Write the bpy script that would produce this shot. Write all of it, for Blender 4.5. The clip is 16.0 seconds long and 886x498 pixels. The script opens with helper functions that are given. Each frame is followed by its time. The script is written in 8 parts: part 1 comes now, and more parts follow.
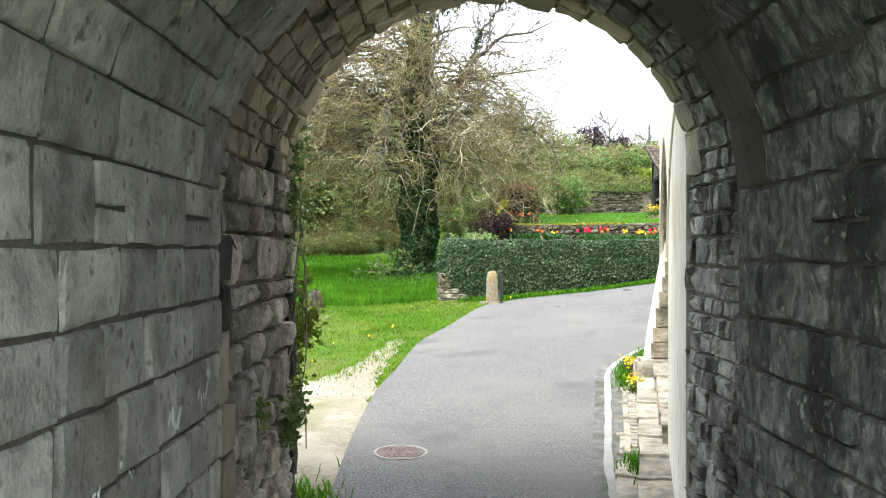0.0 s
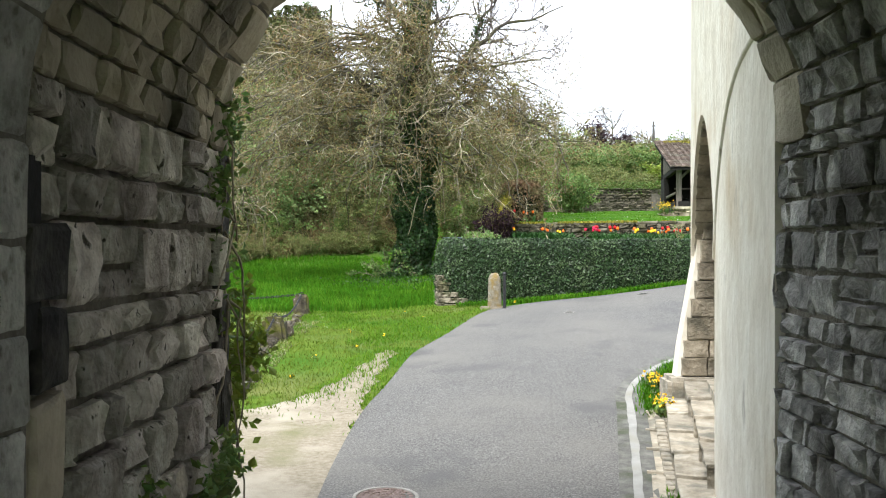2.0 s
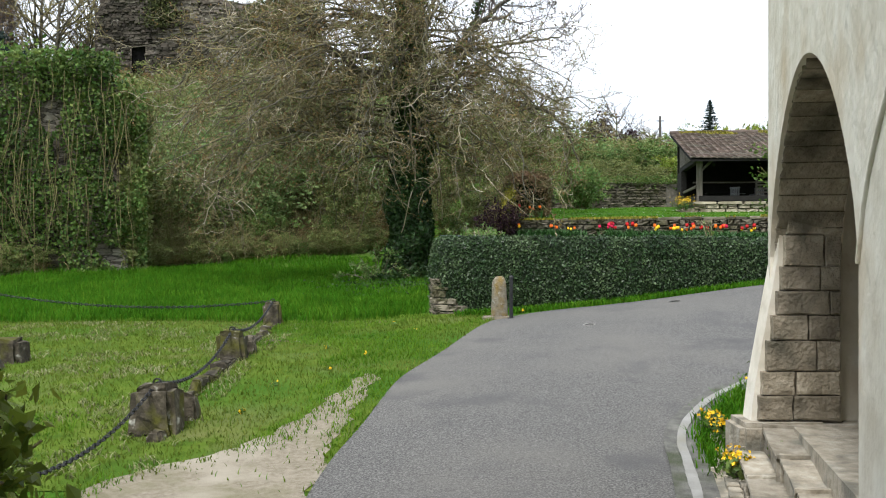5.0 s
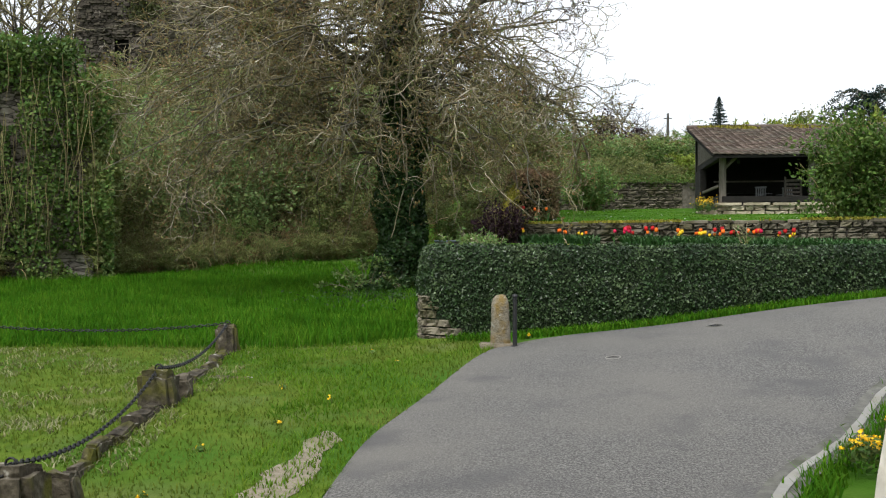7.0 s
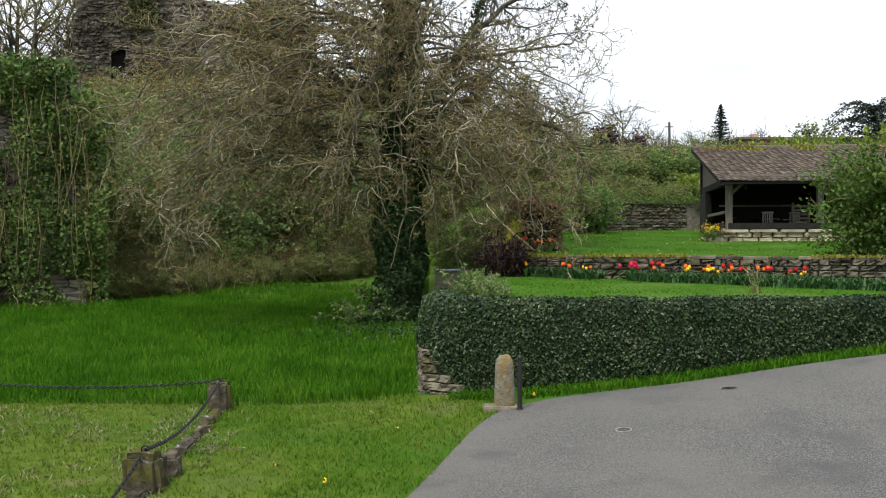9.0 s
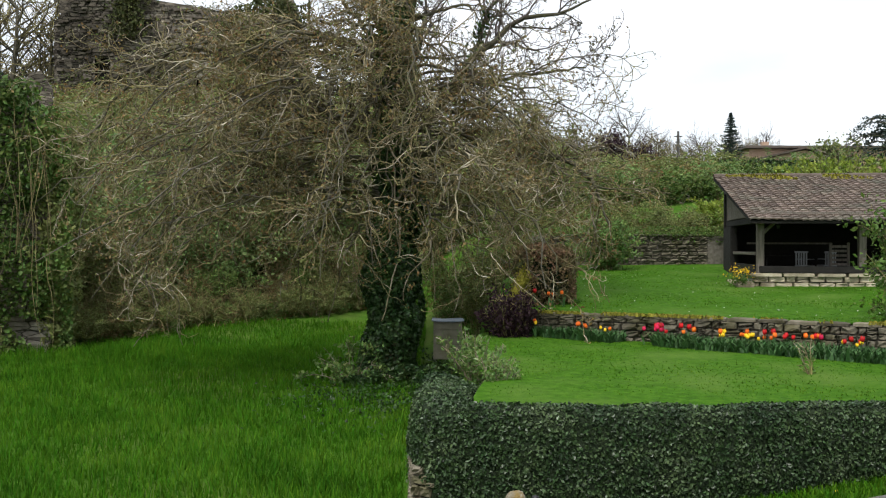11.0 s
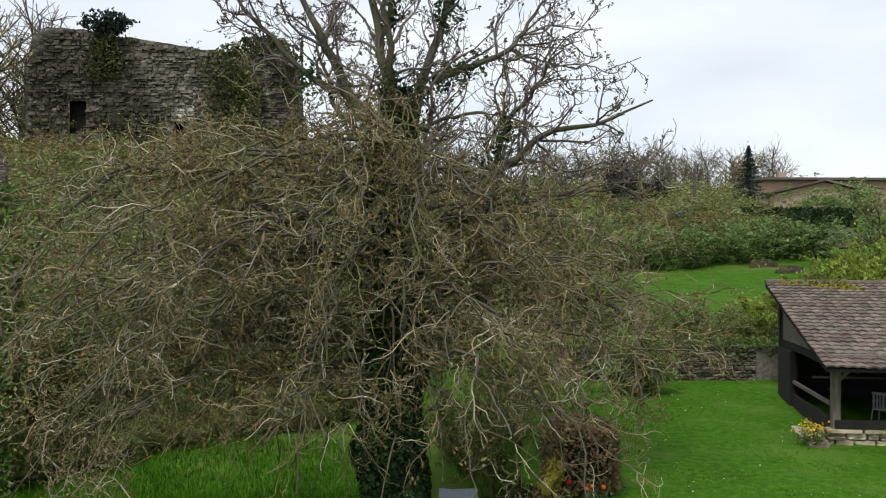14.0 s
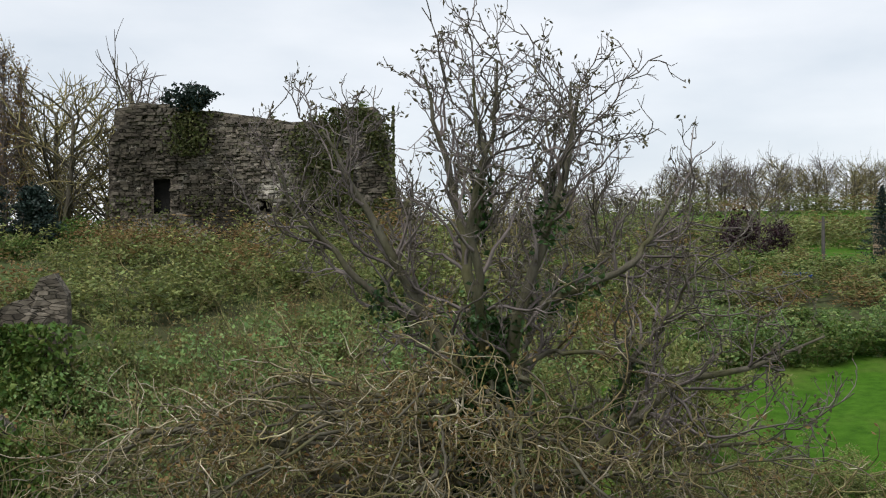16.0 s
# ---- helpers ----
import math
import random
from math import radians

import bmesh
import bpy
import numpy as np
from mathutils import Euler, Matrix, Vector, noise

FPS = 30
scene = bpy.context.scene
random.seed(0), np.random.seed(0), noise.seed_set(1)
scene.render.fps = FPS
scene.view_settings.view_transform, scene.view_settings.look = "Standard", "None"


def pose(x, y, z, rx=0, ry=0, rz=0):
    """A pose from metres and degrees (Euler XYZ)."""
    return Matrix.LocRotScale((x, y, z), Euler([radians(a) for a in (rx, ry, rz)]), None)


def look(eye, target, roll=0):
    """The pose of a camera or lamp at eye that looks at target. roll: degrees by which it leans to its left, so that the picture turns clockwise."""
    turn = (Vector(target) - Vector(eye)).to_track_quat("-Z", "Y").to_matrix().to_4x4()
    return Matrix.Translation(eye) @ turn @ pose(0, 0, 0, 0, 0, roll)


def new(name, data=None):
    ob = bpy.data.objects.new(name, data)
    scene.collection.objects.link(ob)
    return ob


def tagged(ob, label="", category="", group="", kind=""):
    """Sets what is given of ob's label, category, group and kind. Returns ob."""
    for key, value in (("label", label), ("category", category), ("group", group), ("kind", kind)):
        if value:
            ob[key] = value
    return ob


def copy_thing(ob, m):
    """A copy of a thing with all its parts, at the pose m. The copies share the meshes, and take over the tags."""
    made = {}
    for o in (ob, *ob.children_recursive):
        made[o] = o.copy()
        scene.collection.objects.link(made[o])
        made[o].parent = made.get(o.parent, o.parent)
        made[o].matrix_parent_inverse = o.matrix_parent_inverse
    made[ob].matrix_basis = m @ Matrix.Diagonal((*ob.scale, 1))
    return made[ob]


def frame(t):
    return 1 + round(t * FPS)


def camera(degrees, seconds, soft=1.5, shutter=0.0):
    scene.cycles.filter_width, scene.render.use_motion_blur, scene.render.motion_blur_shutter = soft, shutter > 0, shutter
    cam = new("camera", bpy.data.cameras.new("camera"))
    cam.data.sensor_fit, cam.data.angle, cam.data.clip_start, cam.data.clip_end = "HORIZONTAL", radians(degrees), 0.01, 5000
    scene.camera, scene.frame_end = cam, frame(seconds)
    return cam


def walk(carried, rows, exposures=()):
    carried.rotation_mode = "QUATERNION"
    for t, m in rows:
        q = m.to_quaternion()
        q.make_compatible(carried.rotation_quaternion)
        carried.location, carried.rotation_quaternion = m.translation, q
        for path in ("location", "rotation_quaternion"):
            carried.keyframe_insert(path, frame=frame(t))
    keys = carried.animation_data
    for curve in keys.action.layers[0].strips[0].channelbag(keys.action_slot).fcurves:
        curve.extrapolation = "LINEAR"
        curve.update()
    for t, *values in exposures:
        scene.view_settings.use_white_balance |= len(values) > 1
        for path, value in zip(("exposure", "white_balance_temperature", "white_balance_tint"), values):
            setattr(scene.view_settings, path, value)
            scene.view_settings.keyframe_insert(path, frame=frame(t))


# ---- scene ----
cam = camera(46.5, 16.0, soft=1.15)
METRES, EYE, TILT, LEAN, TURN = 30.0, 3.1, 0.0, 0.0, 0.0
ROWS = [
    (0.0, -0.0005, 0.0019, 0.0005, -0.011, -0.008, -0.006),
    (0.5, -0.0008, 0.0160, 0.0009, -0.059, -0.032, 0.010),
    (1.0, 0.0008, 0.0431, -0.0001, 0.021, 0.006, -0.039),
    (1.5, 0.0014, 0.0663, -0.0003, -0.001, 0.031, -0.032),
    (2.0, 0.0018, 0.0864, 0.0001, 0.003, 0.011, 0.024),
    (2.5, 0.0020, 0.1039, -0.0004, 0.002, 0.041, 0.008),
    (3.0, 0.0024, 0.1212, -0.0005, 0.015, 0.030, -0.010),
    (3.5, 0.0025, 0.1407, -0.0007, 0.015, 0.028, 0.043),
    (4.0, 0.0026, 0.1610, -0.0013, 0.001, -0.004, 0.005),
    (4.2, 0.0025, 0.1697, -0.0011, -0.017, -0.009, -0.008),
    (6.3, 0.0126, 0.3108, 0.0012, 0.042, -0.018, 0.074),
    (6.5, 0.0133, 0.3217, 0.0017, 0.092, 0.015, 0.049),
    (7.0, 0.0124, 0.3514, 0.0067, 0.075, 0.008, 0.027),
    (7.5, 0.0126, 0.3638, 0.0157, 0.072, 0.027, 0.023),
    (8.0, 0.0117, 0.3628, 0.0251, 0.059, 0.019, 0.005),
    (8.5, 0.0109, 0.3643, 0.0332, 0.038, -0.031, 0.034),
    (8.7, 0.0109, 0.3677, 0.0355, 0.039, -0.015, 0.029),
    (10.8, 0.0141, 0.4841, 0.0808, 0.092, -0.110, -0.074),
    (11.0, 0.0135, 0.4983, 0.0875, 0.094, -0.097, -0.115),
    (11.5, 0.0110, 0.5254, 0.1047, 0.089, -0.085, -0.177),
    (12.0, 0.0094, 0.5558, 0.1211, 0.070, -0.033, -0.175),
    (12.5, 0.0089, 0.5883, 0.1362, 0.085, 0.023, -0.205),
    (13.0, 0.0062, 0.6267, 0.1541, 0.047, -0.022, -0.305),
    (13.5, 0.0052, 0.6572, 0.1818, 0.054, -0.034, -0.309),
    (14.0, 0.0044, 0.6843, 0.2140, 0.057, -0.023, -0.243),
    (14.5, 0.0027, 0.7085, 0.2480, 0.192, -0.072, -0.150),
    (15.0, 0.0061, 0.7458, 0.2918, 0.809, -0.156, -0.018),
    (15.5, 0.0062, 0.7936, 0.3372, 2.074, -0.172, 0.209),
    (16.0, 0.0043, 0.8562, 0.3842, 5.850, -0.084, 0.593),
]
walk(cam, [(t, pose(0, 0, EYE, TILT, LEAN, TURN) @ pose(METRES * x, METRES * y, METRES * z, 90 + pitch, roll, yaw)) for t, x, y, z, yaw, pitch, roll in ROWS],
     exposures=[(0.0, 2.1, 6150, 9), (1.5, 1.82, 6150, 9), (3.5, 1.25, 6150, 9), (5.0, 0.95, 6150, 9), (7.0, 0.7, 6330, 9), (11.0, 0.62, 6330, 9), (13.0, 0.45, 6330, 9), (14.5, 0.3, 6330, 9), (16.0, 0.25, 6330, 9)])

# ---- world and light ----
world = bpy.data.worlds.new("overcast_sky")
scene.world = world
world.use_nodes = True
wn, wl = world.node_tree.nodes, world.node_tree.links
wn.clear()
w_out = wn.new("ShaderNodeOutputWorld")
w_bg = wn.new("ShaderNodeBackground")
w_sky = wn.new("ShaderNodeTexSky")
w_sky.sky_type, w_sky.sun_disc = "NISHITA", False
w_sky.sun_elevation, w_sky.sun_rotation = radians(48), radians(200)
w_tc = wn.new("ShaderNodeTexCoord")
w_map = wn.new("ShaderNodeMapping")
w_map.inputs["Scale"].default_value = (1.0, 1.0, 3.2)
w_noise = wn.new("ShaderNodeTexNoise")
w_noise.inputs["Scale"].default_value, w_noise.inputs["Detail"].default_value = 2.6, 6.0
w_ramp = wn.new("ShaderNodeValToRGB")
w_ramp.color_ramp.elements[0].position, w_ramp.color_ramp.elements[1].position = 0.34, 0.66
w_ramp.color_ramp.elements[0].color = (0.70, 0.745, 0.80, 1)
w_ramp.color_ramp.elements[1].color = (0.97, 0.97, 0.985, 1)
w_gain = wn.new("ShaderNodeMixRGB")
w_gain.blend_type, w_gain.inputs[0].default_value = "MULTIPLY", 1.0
w_gain.inputs[2].default_value = (9.0, 9.0, 9.0, 1)
w_mix = wn.new("ShaderNodeMixRGB")
w_mix.inputs[0].default_value = 0.88
wl.new(w_tc.outputs["Generated"], w_map.inputs[0])
wl.new(w_map.outputs[0], w_noise.inputs["Vector"])
wl.new(w_noise.outputs["Fac"], w_ramp.inputs[0])
wl.new(w_ramp.outputs[0], w_gain.inputs[1])
wl.new(w_sky.outputs[0], w_mix.inputs[1])
wl.new(w_gain.outputs[0], w_mix.inputs[2])
wl.new(w_mix.outputs[0], w_bg.inputs[0])
w_bg.inputs[1].default_value = 0.1
wl.new(w_bg.outputs[0], w_out.inputs[0])

sun = new("sun", bpy.data.lights.new("sun", "SUN"))
sun.data.energy, sun.data.angle, sun.data.color = 2.2, radians(18), (1.0, 0.96, 0.9)
sun.matrix_world = look((0, 0, 40), (10, 22, 0))


# ---- materials ----
def material(name, cols, scale=3.0, rough=0.9, bump=0.3, bump_scale=None, vary="none", amount=0.35, spec=0.25, metal=0.0,
             stain=None, stain_scale=0.6, stain_pos=(0.5, 0.72), detail=8.0, stretch=(1, 1, 1), glow=0.0, hue=0.0, stain2=None, stain2_scale=2.2, stain2_pos=(0.55, 0.66), tight=0.22):
    m = bpy.data.materials.new(name)
    m.use_nodes = True
    n, l = m.node_tree.nodes, m.node_tree.links
    b = n["Principled BSDF"]
    geo = n.new("ShaderNodeNewGeometry")
    mp = n.new("ShaderNodeMapping")
    mp.inputs["Scale"].default_value = stretch
    l.new(geo.outputs["Position"], mp.inputs[0])
    tex = n.new("ShaderNodeTexNoise")
    tex.inputs["Scale"].default_value, tex.inputs["Detail"].default_value, tex.inputs["Roughness"].default_value = scale, detail, 0.65
    l.new(mp.outputs[0], tex.inputs["Vector"])
    ramp = n.new("ShaderNodeValToRGB")
    e = ramp.color_ramp.elements
    while len(e) < len(cols):
        e.new(0.5)
    for i, c in enumerate(cols):
        e[i].position = 0.5 - tight + 2 * tight * i / max(1, len(cols) - 1)
        e[i].color = (*c, 1)
    l.new(tex.outputs["Fac"], ramp.inputs[0])
    col = ramp.outputs[0]
    for st, sc, po in ((stain, stain_scale, stain_pos), (stain2, stain2_scale, stain2_pos)):
        if st:
            t2 = n.new("ShaderNodeTexNoise")
            t2.inputs["Scale"].default_value, t2.inputs["Detail"].default_value = sc, 7.0
            l.new(mp.outputs[0], t2.inputs["Vector"])
            r2 = n.new("ShaderNodeValToRGB")
            r2.color_ramp.elements[0].position, r2.color_ramp.elements[1].position = po
            l.new(t2.outputs["Fac"], r2.inputs[0])
            mx = n.new("ShaderNodeMixRGB")
            l.new(r2.outputs[0], mx.inputs[0])
            l.new(col, mx.inputs[1])
            mx.inputs[2].default_value = (*st, 1)
            col = mx.outputs[0]
    if vary != "none":
        if vary == "object":
            src = n.new("ShaderNodeObjectInfo").outputs["Random"]
        else:
            src = geo.outputs["Random Per Island"]
        rng = n.new("ShaderNodeMapRange")
        rng.inputs["To Min"].default_value, rng.inputs["To Max"].default_value = 1 - amount, 1 + amount
        l.new(src, rng.inputs["Value"])
        hsv = n.new("ShaderNodeHueSaturation")
        l.new(rng.outputs[0], hsv.inputs["Value"])
        if hue:
            mu = n.new("ShaderNodeMath")
            mu.operation = "MULTIPLY"
            mu.inputs[1].default_value = 7.13
            l.new(src, mu.inputs[0])
            fr = n.new("ShaderNodeMath")
            fr.operation = "FRACT"
            l.new(mu.outputs[0], fr.inputs[0])
            rh = n.new("ShaderNodeMapRange")
            rh.inputs["To Min"].default_value, rh.inputs["To Max"].default_value = 0.5 - hue, 0.5 + hue
            l.new(fr.outputs[0], rh.inputs["Value"])
            l.new(rh.outputs[0], hsv.inputs["Hue"])
        l.new(col, hsv.inputs["Color"])
        col = hsv.outputs[0]
    l.new(col, b.inputs["Base Color"])
    b.inputs["Roughness"].default_value, b.inputs["Metallic"].default_value = rough, metal
    b.inputs["Specular IOR Level"].default_value = spec
    if bump:
        t3 = n.new("ShaderNodeTexNoise")
        t3.inputs["Scale"].default_value, t3.inputs["Detail"].default_value = bump_scale or scale * 4, 8.0
        l.new(mp.outputs[0], t3.inputs["Vector"])
        bp = n.new("ShaderNodeBump")
        bp.inputs["Strength"].default_value, bp.inputs["Distance"].default_value = bump, 0.03
        l.new(t3.outputs["Fac"], bp.inputs["Height"])
        l.new(bp.outputs[0], b.inputs["Normal"])
    if glow:
        b.inputs["Emission Strength"].default_value = glow
    return m


def leaf_material(name, cols, scale=0.7, amount=0.4, hue=0.03, trans=0.3, rough=0.6, spec=0.3):
    m = material(name, cols, scale=scale, rough=rough, bump=0, vary="island", amount=amount, hue=hue, spec=spec, detail=4.0)
    n, l = m.node_tree.nodes, m.node_tree.links
    b = n["Principled BSDF"]
    tr = n.new("ShaderNodeBsdfTranslucent")
    mx = n.new("ShaderNodeMixShader")
    mx.inputs[0].default_value = trans
    l.new(b.inputs["Base Color"].links[0].from_socket, tr.inputs[0])
    l.new(b.outputs[0], mx.inputs[1])
    l.new(tr.outputs[0], mx.inputs[2])
    l.new(mx.outputs[0], n["Material Output"].inputs[0])
    return m


M_ASHLAR = material("grey_ashlar", [(0.26, 0.252, 0.222), (0.44, 0.428, 0.385), (0.60, 0.585, 0.535)], 6.0, 0.92, 0.7, 42, "object", 0.3, stain2=(0.19, 0.18, 0.145), stain2_scale=12.0, stain2_pos=(0.56, 0.70), stain=(0.2, 0.175, 0.07), stain_scale=0.9, stain_pos=(0.56, 0.8), hue=0.018, tight=0.15)
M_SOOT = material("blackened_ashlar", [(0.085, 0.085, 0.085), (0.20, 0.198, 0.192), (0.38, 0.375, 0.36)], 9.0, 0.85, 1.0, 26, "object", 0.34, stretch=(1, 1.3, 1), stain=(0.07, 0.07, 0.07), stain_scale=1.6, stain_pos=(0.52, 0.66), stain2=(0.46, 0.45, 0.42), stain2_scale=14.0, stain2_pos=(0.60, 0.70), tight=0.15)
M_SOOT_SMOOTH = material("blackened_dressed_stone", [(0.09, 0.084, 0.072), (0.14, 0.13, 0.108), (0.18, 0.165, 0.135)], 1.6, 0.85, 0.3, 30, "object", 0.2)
M_RUBBLE = material("brown_rubble", [(0.23, 0.205, 0.168), (0.40, 0.362, 0.308), (0.56, 0.522, 0.46)], 6.5, 0.93, 1.0, 24, "object", 0.45, stain=(0.11, 0.094, 0.072), stain_scale=1.5, stain_pos=(0.54, 0.74), hue=0.025, stain2=(0.06, 0.052, 0.04), stain2_scale=13, stain2_pos=(0.62, 0.68), tight=0.15)
M_RUBBLE_GREY = material("grey_rubble", [(0.13, 0.127, 0.12), (0.29, 0.28, 0.26), (0.50, 0.485, 0.45)], 5.0, 0.92, 0.8, 24, "object", 0.4, stain=(0.07, 0.065, 0.055), stain_scale=1.4, stain_pos=(0.48, 0.7), tight=0.15)
M_VOUSSOIR = material("buff_voussoir", [(0.27, 0.23, 0.165), (0.41, 0.36, 0.27), (0.53, 0.47, 0.36)], 2.6, 0.92, 0.5, 26, "object", 0.25, stain=(0.09, 0.08, 0.06), stain_scale=1.3, stain_pos=(0.52, 0.74))
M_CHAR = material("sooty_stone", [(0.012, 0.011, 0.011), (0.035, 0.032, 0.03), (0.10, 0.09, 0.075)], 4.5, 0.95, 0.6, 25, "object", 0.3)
M_MORTAR = material("old_mortar", [(0.10, 0.088, 0.07), (0.17, 0.152, 0.126), (0.25, 0.228, 0.195)], 7, 0.95, 0.7, 30)
# near-black for the slot's soot and for painted shade in holes
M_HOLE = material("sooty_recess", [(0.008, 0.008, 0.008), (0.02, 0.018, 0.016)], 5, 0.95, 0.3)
M_PLASTER = material("cream_plaster", [(0.54, 0.485, 0.385), (0.66, 0.61, 0.51), (0.75, 0.715, 0.63)], 1.7, 0.92, 0.9, 6, stain=(0.46, 0.355, 0.215), stain_scale=0.8, stain_pos=(0.54, 0.82), stretch=(1.1, 1.1, 0.9), stain2=(0.30, 0.255, 0.19), stain2_scale=1.7, stain2_pos=(0.66, 0.76))
M_QUOIN = material("limestone_quoin", [(0.15, 0.125, 0.088), (0.27, 0.23, 0.168), (0.40, 0.35, 0.27)], 5, 0.92, 1.0, 22, "object", 0.28, stain=(0.10, 0.09, 0.065), stain_scale=2.2, stain_pos=(0.5, 0.68))
M_STEP = material("pale_step_stone", [(0.18, 0.156, 0.115), (0.312, 0.275, 0.213), (0.426, 0.394, 0.328)], 5, 0.92, 1.0, 16, "object", 0.2, stain=(0.16, 0.15, 0.12), stain_scale=2.6, stain_pos=(0.52, 0.68))
M_ASPHALT = material("worn_asphalt", [(0.052, 0.050, 0.047), (0.112, 0.108, 0.102), (0.21, 0.203, 0.19)], 42, 0.88, 0.65, 90, tight=0.13, stain=(0.155, 0.146, 0.132), stain_scale=0.45, stain_pos=(0.42, 0.85), stain2=(0.085, 0.083, 0.082), stain2_scale=0.8, stain2_pos=(0.55, 0.75))
M_SAND = material("sandy_track", [(0.14, 0.117, 0.08), (0.22, 0.19, 0.14), (0.29, 0.255, 0.195)], 14, 0.95, 0.5, 70, stain=(0.15, 0.14, 0.075), stain_scale=1.1, stain_pos=(0.54, 0.72), stain2=(0.31, 0.275, 0.215), stain2_scale=0.7)
M_GROUND = material("meadow_ground", [(0.024, 0.066, 0.005), (0.042, 0.108, 0.008), (0.066, 0.142, 0.013)], 1.6, 0.95, 0.6, 30, stain=(0.11, 0.135, 0.035), stain_scale=0.22, stain_pos=(0.5, 0.8), spec=0.06)
M_VERGE = material("dry_verge_turf", [(0.040, 0.082, 0.008), (0.075, 0.120, 0.013), (0.115, 0.150, 0.024)], 2.2, 0.95, 0.6, 40, stain=(0.15, 0.14, 0.06), stain_scale=0.9, stain_pos=(0.52, 0.75), stain2=(0.045, 0.105, 0.010), stain2_scale=0.45, stain2_pos=(0.48, 0.68), spec=0.06)
M_LAWN = material("mown_lawn", [(0.0198, 0.0644, 0.004), (0.0396, 0.109, 0.006), (0.0726, 0.155, 0.013)], 5.5, 0.95, 0.5, 40, stain=(0.085, 0.145, 0.025), stain_scale=0.5, stain_pos=(0.5, 0.8), spec=0.06)
M_CONCRETE = material("weathered_concrete", [(0.16, 0.155, 0.14), (0.25, 0.24, 0.215), (0.34, 0.33, 0.30)], 4, 0.9, 0.4, 30, "object", 0.15, stain=(0.07, 0.075, 0.05), stain_scale=1.4, stain_pos=(0.5, 0.75))
M_GUTTER = material("mossy_gutter_edge", [(0.065, 0.064, 0.058), (0.115, 0.112, 0.10), (0.175, 0.17, 0.15)], 5, 0.9, 0.8, 30, stain=(0.05, 0.06, 0.03), stain_scale=1.8, stain_pos=(0.5, 0.7))
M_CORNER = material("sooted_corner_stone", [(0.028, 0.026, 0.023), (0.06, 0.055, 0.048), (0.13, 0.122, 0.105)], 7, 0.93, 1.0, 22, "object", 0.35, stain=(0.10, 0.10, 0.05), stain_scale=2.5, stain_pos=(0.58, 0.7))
M_CHANNEL = material("pale_channel", [(0.20, 0.195, 0.18), (0.30, 0.295, 0.275)], 4, 0.8, 0.3, 30, stain=(0.2, 0.19, 0.15), stain_scale=2.0)
M_BOLLARD = material("lichened_limestone", [(0.115, 0.098, 0.068), (0.195, 0.172, 0.125), (0.29, 0.262, 0.205)], 9, 0.92, 0.9, 30, stain=(0.19, 0.135, 0.05), stain_scale=4.0, stain_pos=(0.5, 0.65), stain2=(0.33, 0.325, 0.29), stain2_scale=7, stain2_pos=(0.62, 0.7))
M_OLDSTONE = material("mossy_old_stone", [(0.022, 0.019, 0.014), (0.062, 0.052, 0.036), (0.16, 0.14, 0.105)], 6, 0.95, 1.0, 14, "object", 0.25, stain=(0.085, 0.082, 0.016), stain_scale=2.2, stain_pos=(0.50, 0.62), stain2=(0.42, 0.41, 0.36), stain2_scale=6.0, stain2_pos=(0.64, 0.72))
M_WALLSTONE = material("garden_wall_stone", [(0.0638, 0.0553, 0.0382), (0.119, 0.106, 0.0765), (0.187, 0.166, 0.123)], 3.5, 0.95, 0.7, 20, "object", 0.4, stain=(0.06, 0.055, 0.02), stain_scale=1.2)
M_WALLRUB = material("shed_rubble", [(0.08, 0.068, 0.05), (0.15, 0.13, 0.098), (0.23, 0.20, 0.155)], 4, 0.95, 0.9, 16, stain=(0.06, 0.055, 0.03), stain_scale=1.4)
M_RETAIN = material("dull_retaining_stone", [(0.13, 0.112, 0.08), (0.20, 0.175, 0.13), (0.27, 0.24, 0.18)], 3.5, 0.95, 0.6, 20, "object", 0.2, stain=(0.12, 0.11, 0.06), stain_scale=1.6)
M_PLINTH = material("plinth_stone", [(0.28, 0.24, 0.17), (0.40, 0.35, 0.25), (0.50, 0.45, 0.34)], 3.5, 0.95, 0.5, 20, "object", 0.25, stain=(0.12, 0.10, 0.06), stain_scale=1.2)
M_MOSS = material("yellow_moss", [(0.11, 0.11, 0.014), (0.21, 0.195, 0.024), (0.30, 0.265, 0.04)], 6, 0.95, 0.8, 30)
M_TOWER = material("ruined_keep_masonry", [(0.07, 0.058, 0.045), (0.15, 0.128, 0.10), (0.25, 0.22, 0.18)], 1.8, 0.95, 1.0, 6, stain=(0.06, 0.05, 0.038), stain_scale=0.2, stain_pos=(0.45, 0.65), stretch=(1, 1, 1.6), stain2=(0.33, 0.30, 0.25), stain2_scale=0.35, stain2_pos=(0.58, 0.72))


